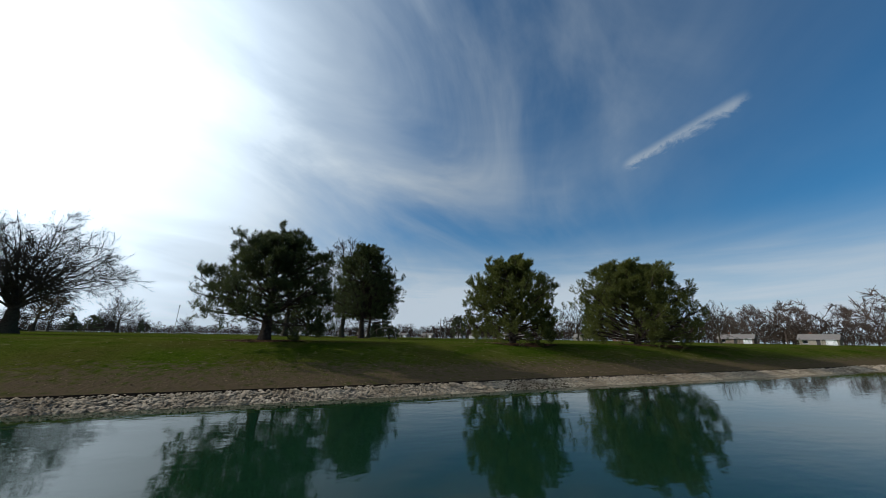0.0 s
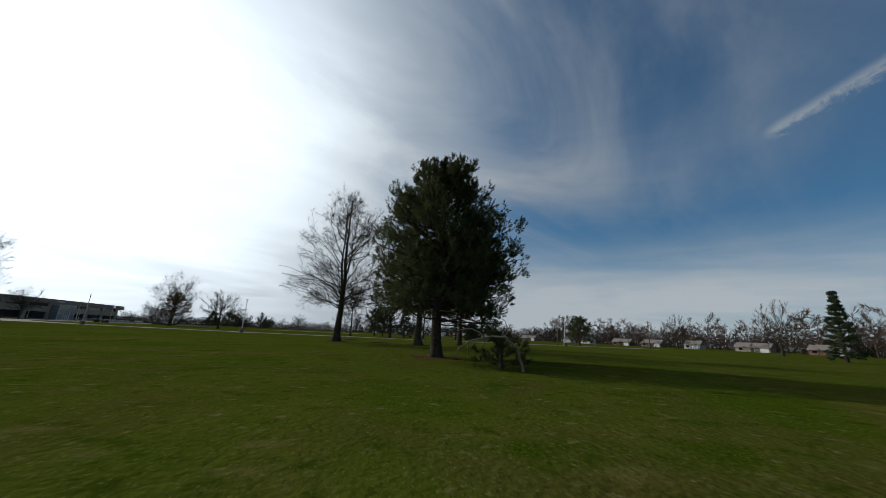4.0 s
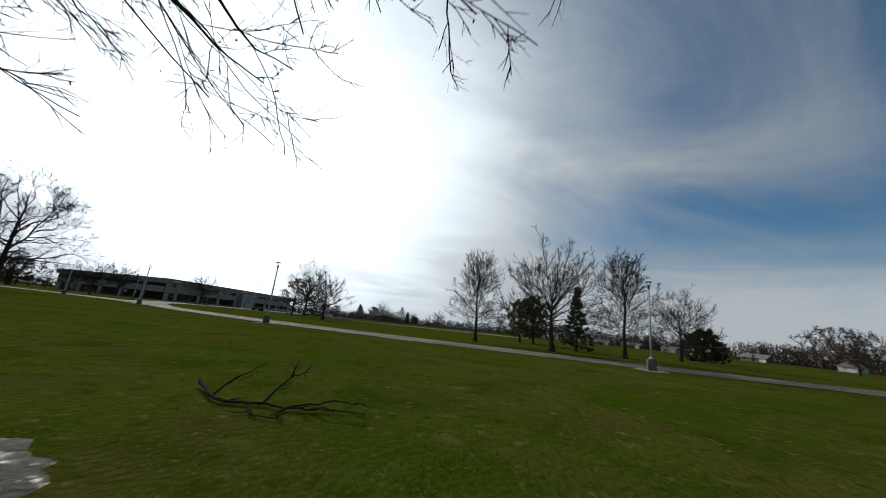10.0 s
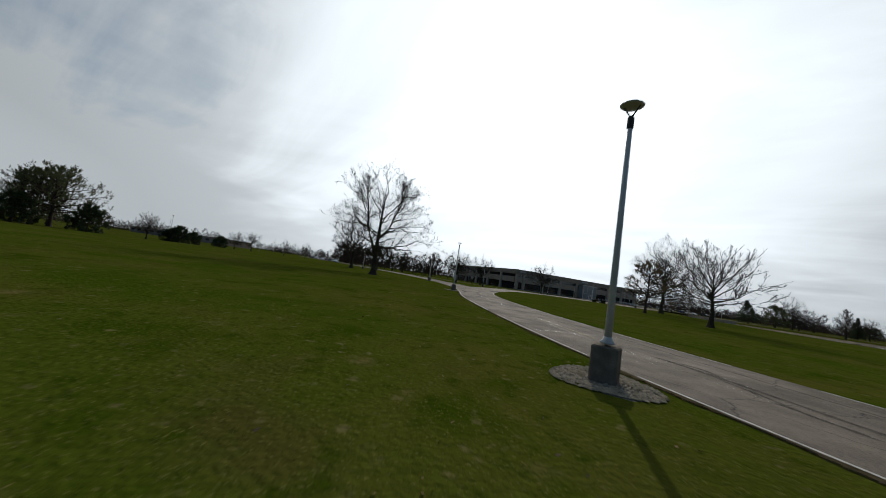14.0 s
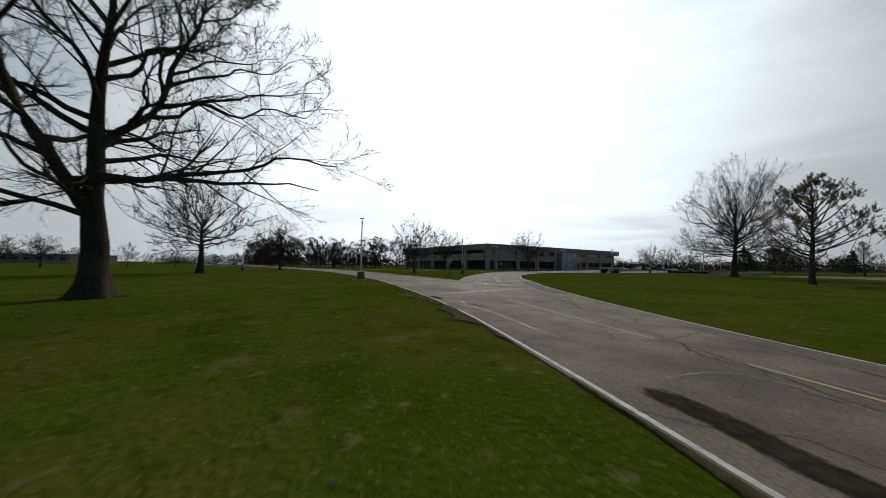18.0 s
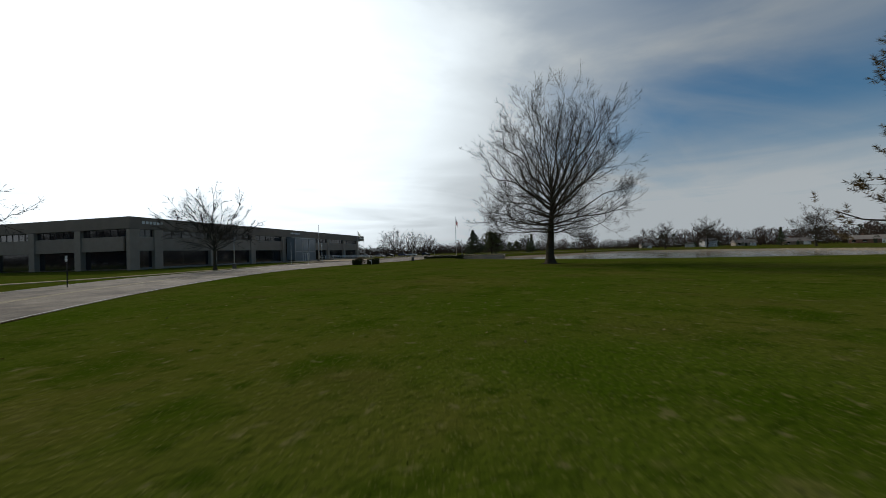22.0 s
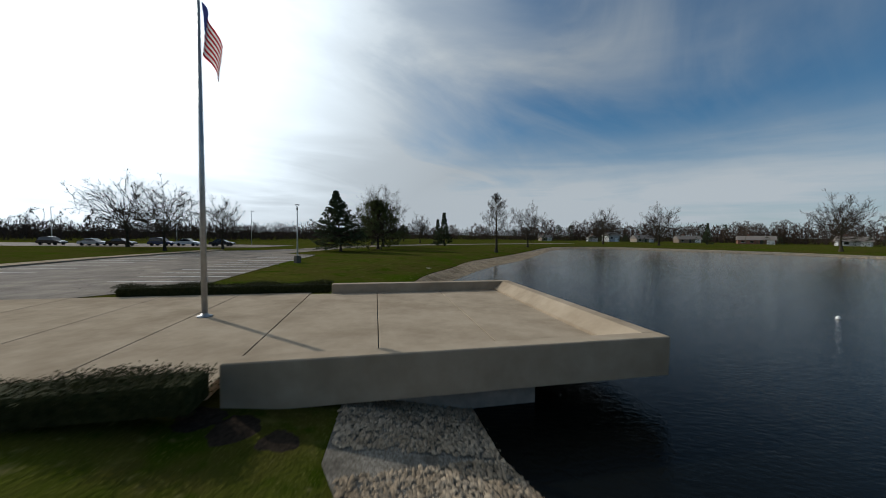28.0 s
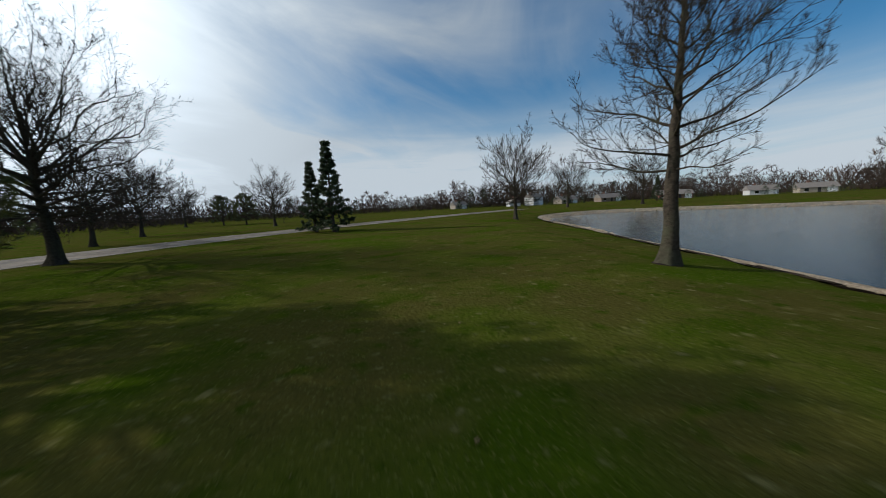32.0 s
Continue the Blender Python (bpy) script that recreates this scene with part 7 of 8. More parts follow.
# low sprawling pine by the tall one, with a gnarled dead limb thrust out of it
fp = pine_meshes("low_pine", 72, 1.5, 1.3, 0.08, 0.2, "round", "needles", (22, 4, 3), 0.12, needles=24, width=0.010, shoot=0.22)
conifer(3.9, 4.0, fp, "low sprawling pine with bent half-bare limbs", turn=30)
M["dead_limb"] = material("bleached_dead_limb", (0.17, 0.145, 0.11), 0.9, var=(0.28, 0.245, 0.19), scale=12, var2=(0.09, 0.075, 0.055), scale2=3, bump=0.8, bump_scale=40)


def dead_limb():
    rg = np.random.default_rng(73)
    ob = thing("dead_limb", (3.6, 3.4, gz(3.6, 3.4)), "bleached gnarled dead limb leaning out of a low pine", "branch")
    lines = (((0.9, -0.3, 0.0), (0.75, -0.2, 0.7), (0.3, -0.05, 1.18), (-0.4, 0.05, 1.12), (-0.95, 0.15, 0.98), (-1.3, 0.3, 0.72), (-1.55, 0.45, 0.4)),
             ((-0.4, 0.05, 1.12), (-0.75, 0.0, 1.36), (-1.15, 0.1, 1.42), (-1.45, 0.25, 1.30)), ((0.3, -0.05, 1.18), (0.1, 0.0, 1.5), (-0.15, 0.1, 1.72), (-0.4, 0.15, 1.66)),
             ((-0.95, 0.15, 0.98), (-1.05, 0.3, 0.7), (-0.95, 0.45, 0.4)), ((-0.4, 0.05, 1.12), (-0.45, 0.25, 0.85), (-0.6, 0.4, 0.5)), ((0.3, -0.05, 1.18), (0.45, 0.15, 1.5), (0.4, 0.3, 1.75), (0.2, 0.35, 1.85)))
    for k, pts in enumerate(lines):
        L = resample(np.array(pts), 0.08)
        L = L + rg.normal(size=L.shape) * 0.012
        r = np.linspace(0.055 if k == 0 else 0.026, 0.016 if k == 0 else 0.008, len(L))
        V, F = tubes(L[None], r[None], 8)
        part("stem" if k == 0 else "side_limb", mesh_from("bleached_limb", V, F, M["dead_limb"], True), ob)


dead_limb()

# ---- cars ----
def car_meshes(name, paint, kind="sedan"):
    """Body, cabin glass and wheels, 4.6 m long; local x forward."""
    L, W = 4.6, 1.8
    side = [(-2.3, 0.35), (-2.28, 0.75), (-2.1, 0.95), (-1.5, 1.0), (0.9, 0.98), (1.9, 0.86), (2.25, 0.7), (2.3, 0.35)]
    cab = [(-1.6, 0.98), (-1.05, 1.40), (-0.2, 1.46), (0.35, 1.42), (1.05, 0.97)] if kind == "sedan" else [(-2.0, 0.98), (-1.85, 1.55), (-0.4, 1.68), (0.4, 1.62), (1.15, 0.97)]

    def extrude(profile, w0, w1, mat, nm):
        n = len(profile)
        zs = [p[1] for p in profile]
        lo, hi = min(zs), max(zs)
        v = []
        for s in (-1, 1):
            for x, z in profile:
                w = w0 + (w1 - w0) * (z - lo) / (hi - lo)
                v.append((x, s * w / 2, z))
        f = [tuple(range(n)), tuple(range(2 * n - 1, n - 1, -1))] + [(i, i + n, (i + 1) % n + n, (i + 1) % n) for i in range(n)]
        return mesh_from(nm, v, f, mat)
    wheel = Soup()
    k = 14
    v = [(0.32 * math.cos(a * math.tau / k), s, 0.32 * math.sin(a * math.tau / k)) for s in (-0.11, 0.11) for a in range(k)]
    wheel.add(v, [tuple(range(k)), tuple(range(2 * k - 1, k - 1, -1))] + [(i, i + k, (i + 1) % k + k, (i + 1) % k) for i in range(k)])
    roof = [(-1.05, 1.40), (-0.2, 1.46), (0.35, 1.42), (0.3, 1.5), (-0.2, 1.52), (-1.0, 1.47)] if kind == "sedan" else [(-1.85, 1.55), (-0.4, 1.68), (0.4, 1.62), (0.3, 1.7), (-0.4, 1.75), (-1.75, 1.66)]
    return {"body": extrude(side, W, W * 0.96, paint, name + "_body"), "cabin": extrude(cab, W * 0.94, W * 0.74, M["glass_dark"], name + "_cabin"),
            "roof": extrude(roof, W * 0.76, W * 0.7, paint, name + "_roof"), "wheel": wheel.mesh(name + "_wheel", M["black"]),
            "light": Soup().box((0, 0, 0), (0.08, 0.32, 0.12), 0.02).mesh(name + "_light", M["white"])}


paints = {}
for nm, c in (("black", (0.015, 0.015, 0.018)), ("silver", (0.45, 0.46, 0.47)), ("white", (0.75, 0.75, 0.74)), ("blue", (0.03, 0.05, 0.12)), ("red", (0.25, 0.02, 0.02))):
    paints[nm] = material(nm + "_car_paint", c, 0.25, 0.0, var=tuple(q * 0.9 for q in c), scale=2, spec=0.6)
car_sets = {(nm, k): car_meshes("car_%s_%s" % (nm, k), m, k) for nm, m in paints.items() for k in ("sedan", "wagon")}


def car(x, y, turn, paint, kind="sedan"):
    ob = thing("car", (x, y, max(gz(x, y), 0.02)), "parked %s %s in a distant car park" % (paint, "saloon car" if kind == "sedan" else "estate car"), "car", "parked cars", turn=turn)
    me = car_sets[(paint, kind)]
    for k in ("body", "cabin", "roof"):
        part(k, me[k], ob)
    for sx in (-1.4, 1.4):
        for sy in (-0.8, 0.8):
            part("wheel", me["wheel"], ob).matrix_basis = pose(sx, sy, 0.32)
    for sy in (-0.6, 0.6):
        part("headlight", me["light"], ob).matrix_basis = pose(2.26, sy, 0.68)
    return ob


for i, (x, y) in enumerate([(-204, 227), (-194.1, 226), (-188.7, 226.5), (-182, 228.5), (-177.5, 230), (-170, 230), (-232, 229), (-240, 230)]):
    car(x, y, 5 + (i * 37) % 11, ("black", "silver", "black", "blue", "white", "black", "silver", "white")[i], "wagon" if i % 3 == 0 else "sedan")
for i in range(10):
    t = i / 9
    car(-236 - 70 * t, 30 - 26 * t + (i % 2), 200 + (i * 31) % 15, ("white", "silver", "black", "red", "white", "blue")[i % 6], "wagon" if i % 3 == 1 else "sedan")


# ---- houses beyond the park ----
def house(x, y, turn, L, W, H, wall, roof, label):
    L, W, H = L * 0.86, W * 0.75, H * 0.78
    ob = thing("house", (x, y, gz(x, y) - 0.05), label, "house", "houses along the street", turn=turn)
    part("wall", Soup().box((0, 0, H / 2), (L, W, H)).mesh("house_wall", M[wall]), ob)
    rz = W * 0.34
    v = [(-L / 2 - 0.4, -W / 2 - 0.5, H - 0.1), (L / 2 + 0.4, -W / 2 - 0.5, H - 0.1), (L / 2 + 0.4, W / 2 + 0.5, H - 0.1), (-L / 2 - 0.4, W / 2 + 0.5, H - 0.1), (-L / 2 - 0.4, 0, H + rz), (L / 2 + 0.4, 0, H + rz)]
    part("roof", mesh_from("house_roof", v, [(0, 1, 5, 4), (2, 3, 4, 5), (1, 2, 5), (3, 0, 4), (3, 2, 1, 0)], M[roof]), ob)
    for sx in (-1, 1):
        part("gable", mesh_from("house_gable", [(sx * (L / 2 + 0.02), -W / 2, H - 0.05), (sx * (L / 2 + 0.02), W / 2, H - 0.05), (sx * (L / 2 + 0.02), 0, H + rz - 0.25)], [(0, 1, 2)], M[wall]), ob)
    n = max(2, int(L / 3.2))
    for s in (-1, 1):
        for k in range(n):
            xx = -L / 2 + L * (k + 0.5) / n
            if k == n // 2 and s < 0:
                part("door", Soup().box((xx, s * (W / 2 + 0.03), 1.05), (1.0, 0.08, 2.1), 0.01).mesh("house_door", M["dark_metal"]), ob)
            else:
                w = part("window", Soup().box((xx, s * (W / 2 + 0.02), H * 0.58), (1.3, 0.06, 1.1)).mesh("house_window", M["glass_dark"]), ob)
                part("frame", Soup().box((xx, s * (W / 2 + 0.035), H * 0.58 - 0.6), (1.5, 0.09, 0.1)).mesh("house_sill", M["white"]), w)
    part("garage_door", Soup().box((L / 2 - 1.9, -W / 2 - 0.05, 1.1), (2.8, 0.08, 2.2), 0.01).mesh("house_garage", M["white"]), ob)
    part("chimney", Soup().box((-L * 0.2, 0.3, H + rz + 0.1), (0.7, 0.7, 1.3), 0.02).mesh("house_chimney", M["brick"]), ob)
    return ob


M["siding_white"] = material("white_house_siding", (0.46, 0.45, 0.43), 0.8, var=(0.38, 0.37, 0.35), scale=2)
M["siding_tan"] = material("tan_house_siding", (0.30, 0.26, 0.20), 0.8, var=(0.25, 0.21, 0.16), scale=2)
M["brick"] = material("red_brown_brick", (0.15, 0.075, 0.055), 0.9, var=(0.20, 0.11, 0.08), scale=6)
M["shingle"] = material("grey_brown_shingles", (0.15, 0.13, 0.115), 0.95, var=(0.21, 0.185, 0.165), scale=3)
M["shingle_red"] = material("reddish_shingles", (0.17, 0.085, 0.065), 0.95, var=(0.22, 0.12, 0.09), scale=3)
HOUSES = [(-27, 352, 20, 9, 7, 5.0, "siding_white", "shingle"), (-36, 356, 80, 6, 7, 2.6, "siding_white", "shingle"), (-60, 368, 10, 8, 7, 2.5, "siding_tan", "shingle"), (-10, 350, 5, 12, 8, 2.6, "siding_tan", "shingle"),
          (12, 345, -10, 13, 8, 2.6, "siding_brown", "shingle"), (32, 326, -35, 16, 8, 2.7, "brick", "shingle"), (52, 303, -40, 11, 8, 2.7, "siding_white", "shingle"), (66, 292, -45, 13, 8, 2.7, "siding_tan", "shingle"),
          (84, 268, -50, 14, 8, 2.7, "siding_brown", "shingle"), (99, 226, 35, 7, 8, 2.8, "siding_white", "shingle"), (104, 208, 30, 7, 9, 2.8, "siding_white", "shingle"), (120, 196, -58, 12, 8, 2.6, "brick", "shingle"),
          (128, 180, -60, 12, 8, 2.6, "siding_brown", "shingle"), (136, 160, -62, 8, 8, 2.7, "siding_white", "shingle"), (146, 138, -64, 14, 8, 2.6, "siding_tan", "shingle"), (154, 116, -66, 12, 8, 2.6, "brick", "shingle"),
          (162, 94, -70, 9, 8, 2.6, "siding_white", "shingle"), (168, 70, -72, 14, 8, 2.6, "siding_brown", "shingle"), (174, 46, -76, 12, 8, 2.6, "siding_tan", "shingle"), (180, 20, -80, 14, 8, 2.6, "brick", "shingle_red")]
M["siding_brown"] = material("brown_house_siding", (0.16, 0.12, 0.09), 0.85, var=(0.21, 0.165, 0.125), scale=2)
for h in HOUSES:
    house(*h, label="small %s house beyond the park with a %s roof" % ({"siding_white": "white", "siding_tan": "tan", "siding_brown": "brown", "brick": "brick"}[h[6]], "reddish" if h[7] == "shingle_red" else "grey"))


# ---- woods round the park ----
def wood(name, centre_line, n, depth, h_lo, h_hi, seed, label, mat="twig_far"):
    """Many small bare trees along a line, joined."""
    rg = np.random.default_rng(seed)
    temps = []
    for k in range(6):
        r2 = np.random.default_rng(seed * 10 + k)
        n0 = 46
        ek, er = ENVELOPE["fan" if k % 2 else "vase"]
        kk = r2.random(n0)
        az = r2.random(n0) * math.tau
        rd = 0.42 * np.interp(kk, ek, er) * (0.2 + 0.8 * np.sqrt(r2.random(n0))) * (1 + 0.2 * np.sin(2 * az + k))
        T = np.stack([rd * np.cos(az), rd * np.sin(az), 0.16 + 0.84 * kk], 1)
        T = T[np.argsort(np.linalg.norm(T - [0, 0, 0.15], axis=1))]
        rz = np.linspace(0.12, 0.34, 5)
        roots = np.stack([rz * 0, rz * 0, rz], 1)
        P, par = grow(r2, T, roots, rz * 0.5, np.tile([0, 0, 0.4], (5, 1)), 0.5, 0.6)
        A = np.stack([P[par[5:]], P[5:]], 1)
        E1 = A[:, -1:] - A[:, :1]
        P3 = np.concatenate([A[:, :1], A[:, :1] + E1 * 0.5 + [[[0, 0, -0.008]]], A[:, 1:]], 1)
        depth_r = np.linspace(0.0095, 0.0042, len(P3))
        v1, f1 = strips(P3, 1.0)
        v1 = np.repeat(P3.reshape(-1, 3), 2, axis=0) + (v1 - np.repeat(P3.reshape(-1, 3), 2, axis=0)) * np.repeat(depth_r, 6)[:, None]
        B, rb = sprout(r2, P3, np.full((len(P3), 3), 0.004), 8, 0.10, 1.0, (44, 24), 0.15, 0.7, 2, 0.12, 0.03, 0.5)
        v2, f2 = slivers(B, 0.0056)
        tp = np.zeros((1, 4, 3))
        tp[0, :, 2] = np.linspace(0, 0.34, 4)
        v0, f0 = tubes(tp, np.linspace(0.02, 0.012, 4)[None], 4)
        temps.append((np.vstack([v0, v1, v2]), np.vstack([f0, f1 + len(v0), f2 + len(v0) + len(v1)])))
    line = np.array(centre_line, float)
    d = np.r_[0, np.cumsum(np.linalg.norm(np.diff(line, axis=0), axis=1))]
    Vs, Fs, off = [], [], 0
    for _ in range(n):
        s = rg.random() * d[-1]
        px, py = np.interp(s, d, line[:, 0]), np.interp(s, d, line[:, 1])
        a, q = rg.random() * math.tau, rg.random() ** 0.7 * depth
        px, py = px + math.cos(a) * q, py + math.sin(a) * q
        v, f = temps[rg.integers(6)]
        h = h_lo + (h_hi - h_lo) * rg.random() ** 1.6 * (0.7 + 0.3 * math.sin(s * 0.05 + seed))
        if rg.random() < 0.25:
            h *= 0.5
        w = h * (0.95 + 0.5 * rg.random())
        t = rg.random() * math.tau
        c, sn = math.cos(t), math.sin(t)
        Vs.append(np.stack([(v[:, 0] * c - v[:, 1] * sn) * w + px, (v[:, 0] * sn + v[:, 1] * c) * w + py, v[:, 2] * h * 1.15 - 0.2], 1))
        Fs.append(f + off)
        off += len(v)
    return tagged(new(name, mesh_from(name, np.vstack(Vs), np.vstack(Fs), M[mat])), label, "woods", kind="stuff")


def evergreens(name, spots, seed, label, mat="evergreen_far", boughs=70):
    """Far conifers and dark shrubs: ragged cones of boughs."""
    rg = np.random.default_rng(seed)
    Vs, Fs, off = [], [], 0
    for x, y, h, w in spots:
        n = boughs
        k = rg.random(n)
        z = k * h
        rad = w * (1 - k) ** 0.7 * (0.35 + 0.65 * rg.random(n))
        a = rg.random(n) * math.tau
        P = np.stack([x + rad * np.cos(a), y + rad * np.sin(a), z], 1)
        D = np.stack([np.cos(a), np.sin(a), rg.normal(size=n) * 0.4 - 0.1], 1)
        V, F = tuft_mesh(P, D, rg, 7, h * 0.10, 55, h * 0.012)
        Vs.append(V), Fs.append(F + off)
        off += len(V)
    return tagged(new(name, mesh_from(name, np.vstack(Vs), np.vstack(Fs), M[mat])), label, "woods", kind="stuff")


wood("far_wood", [(-420, -60), (-400, 120), (-360, 260), (-260, 330), (-170, 372)], 190, 34, 7, 12, 81, "dense brown bare wood beyond the car parks")
wood("far_wood", [(-170, 372), (-110, 388), (-60, 392)], 60, 16, 6, 10, 86, "low bare brown trees far across the lawn")
wood("far_wood", [(-60, 392), (0, 382), (70, 330), (120, 270)], 170, 22, 8, 13, 82, "bare brown trees behind the houses")
wood("far_wood", [(120, 270), (165, 190), (195, 110), (205, 20), (215, -80)], 210, 24, 11, 20, 83, "bare brown trees along the street")
wood("far_wood", [(215, -80), (120, -190), (-60, -230), (-260, -190), (-400, -90)], 90, 30, 8, 13, 84, "distant bare wood south of the park")
wood("far_wood", [(-340, 256), (-270, 264), (-215, 280), (-195, 310)], 16, 9, 6, 10, 90, "a few bare trees over the belt behind the car park")
wood("near_wood", [(-214, 92), (-206, 78), (-214, 60), (-250, 40), (-300, 30)], 80, 8, 9, 15, 85, "bare thicket beside the offices")


def twig_haze(name, lines, deep, step_m, per, seed, label):
    """Tangled brushwood: a band of thin upright twigs, ragged on top."""
    rg = np.random.default_rng(seed)
    Q = []
    for line, h_lo, h_hi in lines:
        p = resample(line, step_m)
        n = int(len(p) * per * h_hi / 8)
        u = rg.random(n) * (len(p) - 1)
        i = u.astype(int)
        fr = (u - i)[:, None]
        base = p[i] * (1 - fr) + p[np.minimum(i + 1, len(p) - 1)] * fr + rg.normal(size=(n, 2)) * deep
        s = u * step_m
        top = h_lo + (h_hi - h_lo) * (0.5 + 0.3 * np.sin(s * 0.045 + seed) + 0.25 * np.sin(s * 0.13 + 2) + 0.15 * np.sin(s * 0.37))
        z = np.clip(top, h_lo * 0.5, h_hi * 1.3) * (1 - rg.random(n) ** 0.7 * 0.99) * (0.75 + 0.5 * rg.random(n))
        d = unit(rg.normal(size=(n, 3)) * [0.45, 0.45, 0.3] + [0, 0, 1])
        Lg = (0.7 + 1.1 * rg.random(n))[:, None]
        c = np.c_[base, z]
        Q.append(np.stack([c, c + d * Lg], 1))
    V, F = slivers(np.vstack(Q), 0.13)
    return tagged(new(name, mesh_from(name, V, F, M["thicket"])), label, "woods", kind="stuff")


M["thicket"] = material("brown_thicket", (0.055, 0.039, 0.030), 0.95, var=(0.095, 0.067, 0.051), scale=0.06, spec=0.0)
twig_haze("brushwood", [([(-405, -60), (-385, 120), (-345, 260), (-250, 328), (-170, 366)], 4.5, 7.5), ([(-345, 250), (-270, 258), (-215, 276), (-195, 305), (-170, 350)], 4.2, 5.6), ([(-170, 366), (-110, 382), (-60, 386)], 4.0, 6.5),
                        ([(-60, 386), (0, 376), (66, 324), (116, 266)], 6.0, 10.0), ([(116, 266), (160, 186), (188, 108), (198, 20), (206, -80)], 6.5, 11.0), ([(206, -80), (110, -180), (-60, -222), (-260, -180), (-400, -90)], 4.5, 8.0)],
          5.0, 2.0, 130, 87, "tangled brown brushwood at the foot of the woods")
rg = np.random.default_rng(88)
spots = []
for line in ([(-400, 100), (-340, 270), (-200, 360), (-90, 388)], [(-90, 388), (10, 372), (80, 315), (125, 260)], [(125, 260), (170, 170), (198, 60), (205, -40)], [(200, -80), (0, -225), (-330, -140)]):
    p = resample(line, 7.0)
    for x, y in p[rg.random(len(p)) < 0.3]:
        h = 3 + 8 * rg.random() ** 2
        spots.append((x + rg.normal() * 7, y + rg.normal() * 7, h, h * (0.28 + 0.4 * rg.random())))
for hx, hy, ht, *_ in HOUSES:
    for k in range(4):
        h = 1.5 + 2.5 * rg.random()
        a = radians(ht) + rg.normal() * 0.5
        spots.append((hx * 0.975 - 2 + 9 * (rg.random() - 0.5), hy * 0.975 + 9 * (rg.random() - 0.5), h, h * 0.7))
evergreens("far_evergreens", spots, 89, "scattered dark conifers and shrubs before the woods")
# pines and bare trees to the west
pU = pine_meshes("pine_u", 37, 12.4, 7.8, 0.34, 2.6, "round", "needles", (60, 7, 4), 0.26, needles=13, width=0.036, bend_up=0.0, boughs=4, shoot=0.6)
conifer(-99.6, -8.0, pU, "dark broad flat-topped pine far across the lawn", turn=200, scale=0.97)
conifer(-110, -19, pG, "dark broad pine far across the lawn", turn=100, scale=1.15)
yew = pine_meshes("yew", 38, 4.6, 2.9, 0.16, 0.15, "round", "spruce", (54, 6, 3), 0.26, needles=14, width=0.05, boughs=3, shoot=0.42, inner=0.25)
for i, (x, y, sc) in enumerate([(-99.0, -2.1, 1.12), (-94.1, -8.9, 1.15), (-92.5, -12.5, 0.95), (-124.4, -2.2, 0.7), (-125.4, -0.2, 0.98), (-131.3, 0.5, 0.78), (-147.6, 0.8, 0.85), (15.0, 102.0, 1.25)]):
    conifer(x, y, yew, "dense rounded dark evergreen shrub on the lawn", "evergreen_shrub", turn=i * 47, scale=sc, group="evergreen shrubs")
for i, (x, y, sc) in enumerate([(-100.1, -12.3, 0.72), (-109.4, 1.5, 0.46), (-158.5, 1.3, 0.52), (-160.1, 6.3, 0.56)]):
    bare_tree(x, y, mid3, "distant bare tree on the western lawn", turn=i * 110, scale=sc)
far_maple = tree_meshes("far_maple", 39, 13.6, 6.8, 0.27, 2.2, "fan", (20, 7, 4, 3, 0), fine=0.026, limbs=4, rough=0.5)
for i, (x, y, sc) in enumerate([(-176, 14, 0.5), (-190, 20, 0.55), (-230, 160, 1.0), (-238, 190, 0.9), (-120, -24, 0.8), (75, 60, 0.9), (90, 110, 0.95), (60, 150, 0.9), (110, 40, 1.0), (20, 230, 0.8)]):
    bare_tree(x, y, far_maple, "distant bare tree on the lawn", turn=i * 50, scale=sc)


# ---- short grass under the camera's way ----
def lawn(name, lines, half, per_m2, seed, label):
    rg = np.random.default_rng(seed)
    allp = []
    for line in lines:
        p = resample(line, 1.0)
        n = int(len(p) * 2 * half * per_m2)
        i = rg.integers(0, len(p), n)
        allp.append(p[i] + rg.normal(size=(n, 2)) * half * 0.55)
    P = np.vstack(allp)
    road_poly = np.array(road_outline + road_outline[:1])
    keep = ~inside(road_poly, P[:, 0], P[:, 1])
    keep &= ~((np.abs((P - C0) @ VV - 5.25) < 5.9) & ((P - C0) @ U < 25.4))
    P = P[keep]
    d = np.minimum(shore(POND_1, P[:, 0], P[:, 1]), shore(POND_2, P[:, 0], P[:, 1]) - band(P[:, 0], P[:, 1]) + 0.9)
    P = P[d > 0.95]
    z = ground_z(P[:, 0], P[:, 1])
    n = len(P)
    V, F = tuft_mesh(np.c_[P, z - 0.005], unit(rg.normal(size=(n, 3)) * 0.25 + [0, 0, 1]), rg, 3, 0.035, 50, 0.005)
    return tagged(new(name, mesh_from(name, V, F, M["blade"])), label, "grass", kind="stuff")


lawn("grass", [[(1, -19), (1.2, -14), (0, 0), (-1, 9), (-2, 17), (-4, 26), (-7, 35), (-13, 43), (-22, 47.5), (-35, 51), (-52, 54), (-62, 56.5), (-72, 59.5)],
               [(-92, 80), (-98, 92), (-105, 107), (-112, 125), (-118, 141), (-121, 160)], [(-123, 180), (-124, 190), (-124, 205), (-123, 220)]], 3.6, 26, 91, "short green lawn grass with a few dry blades")

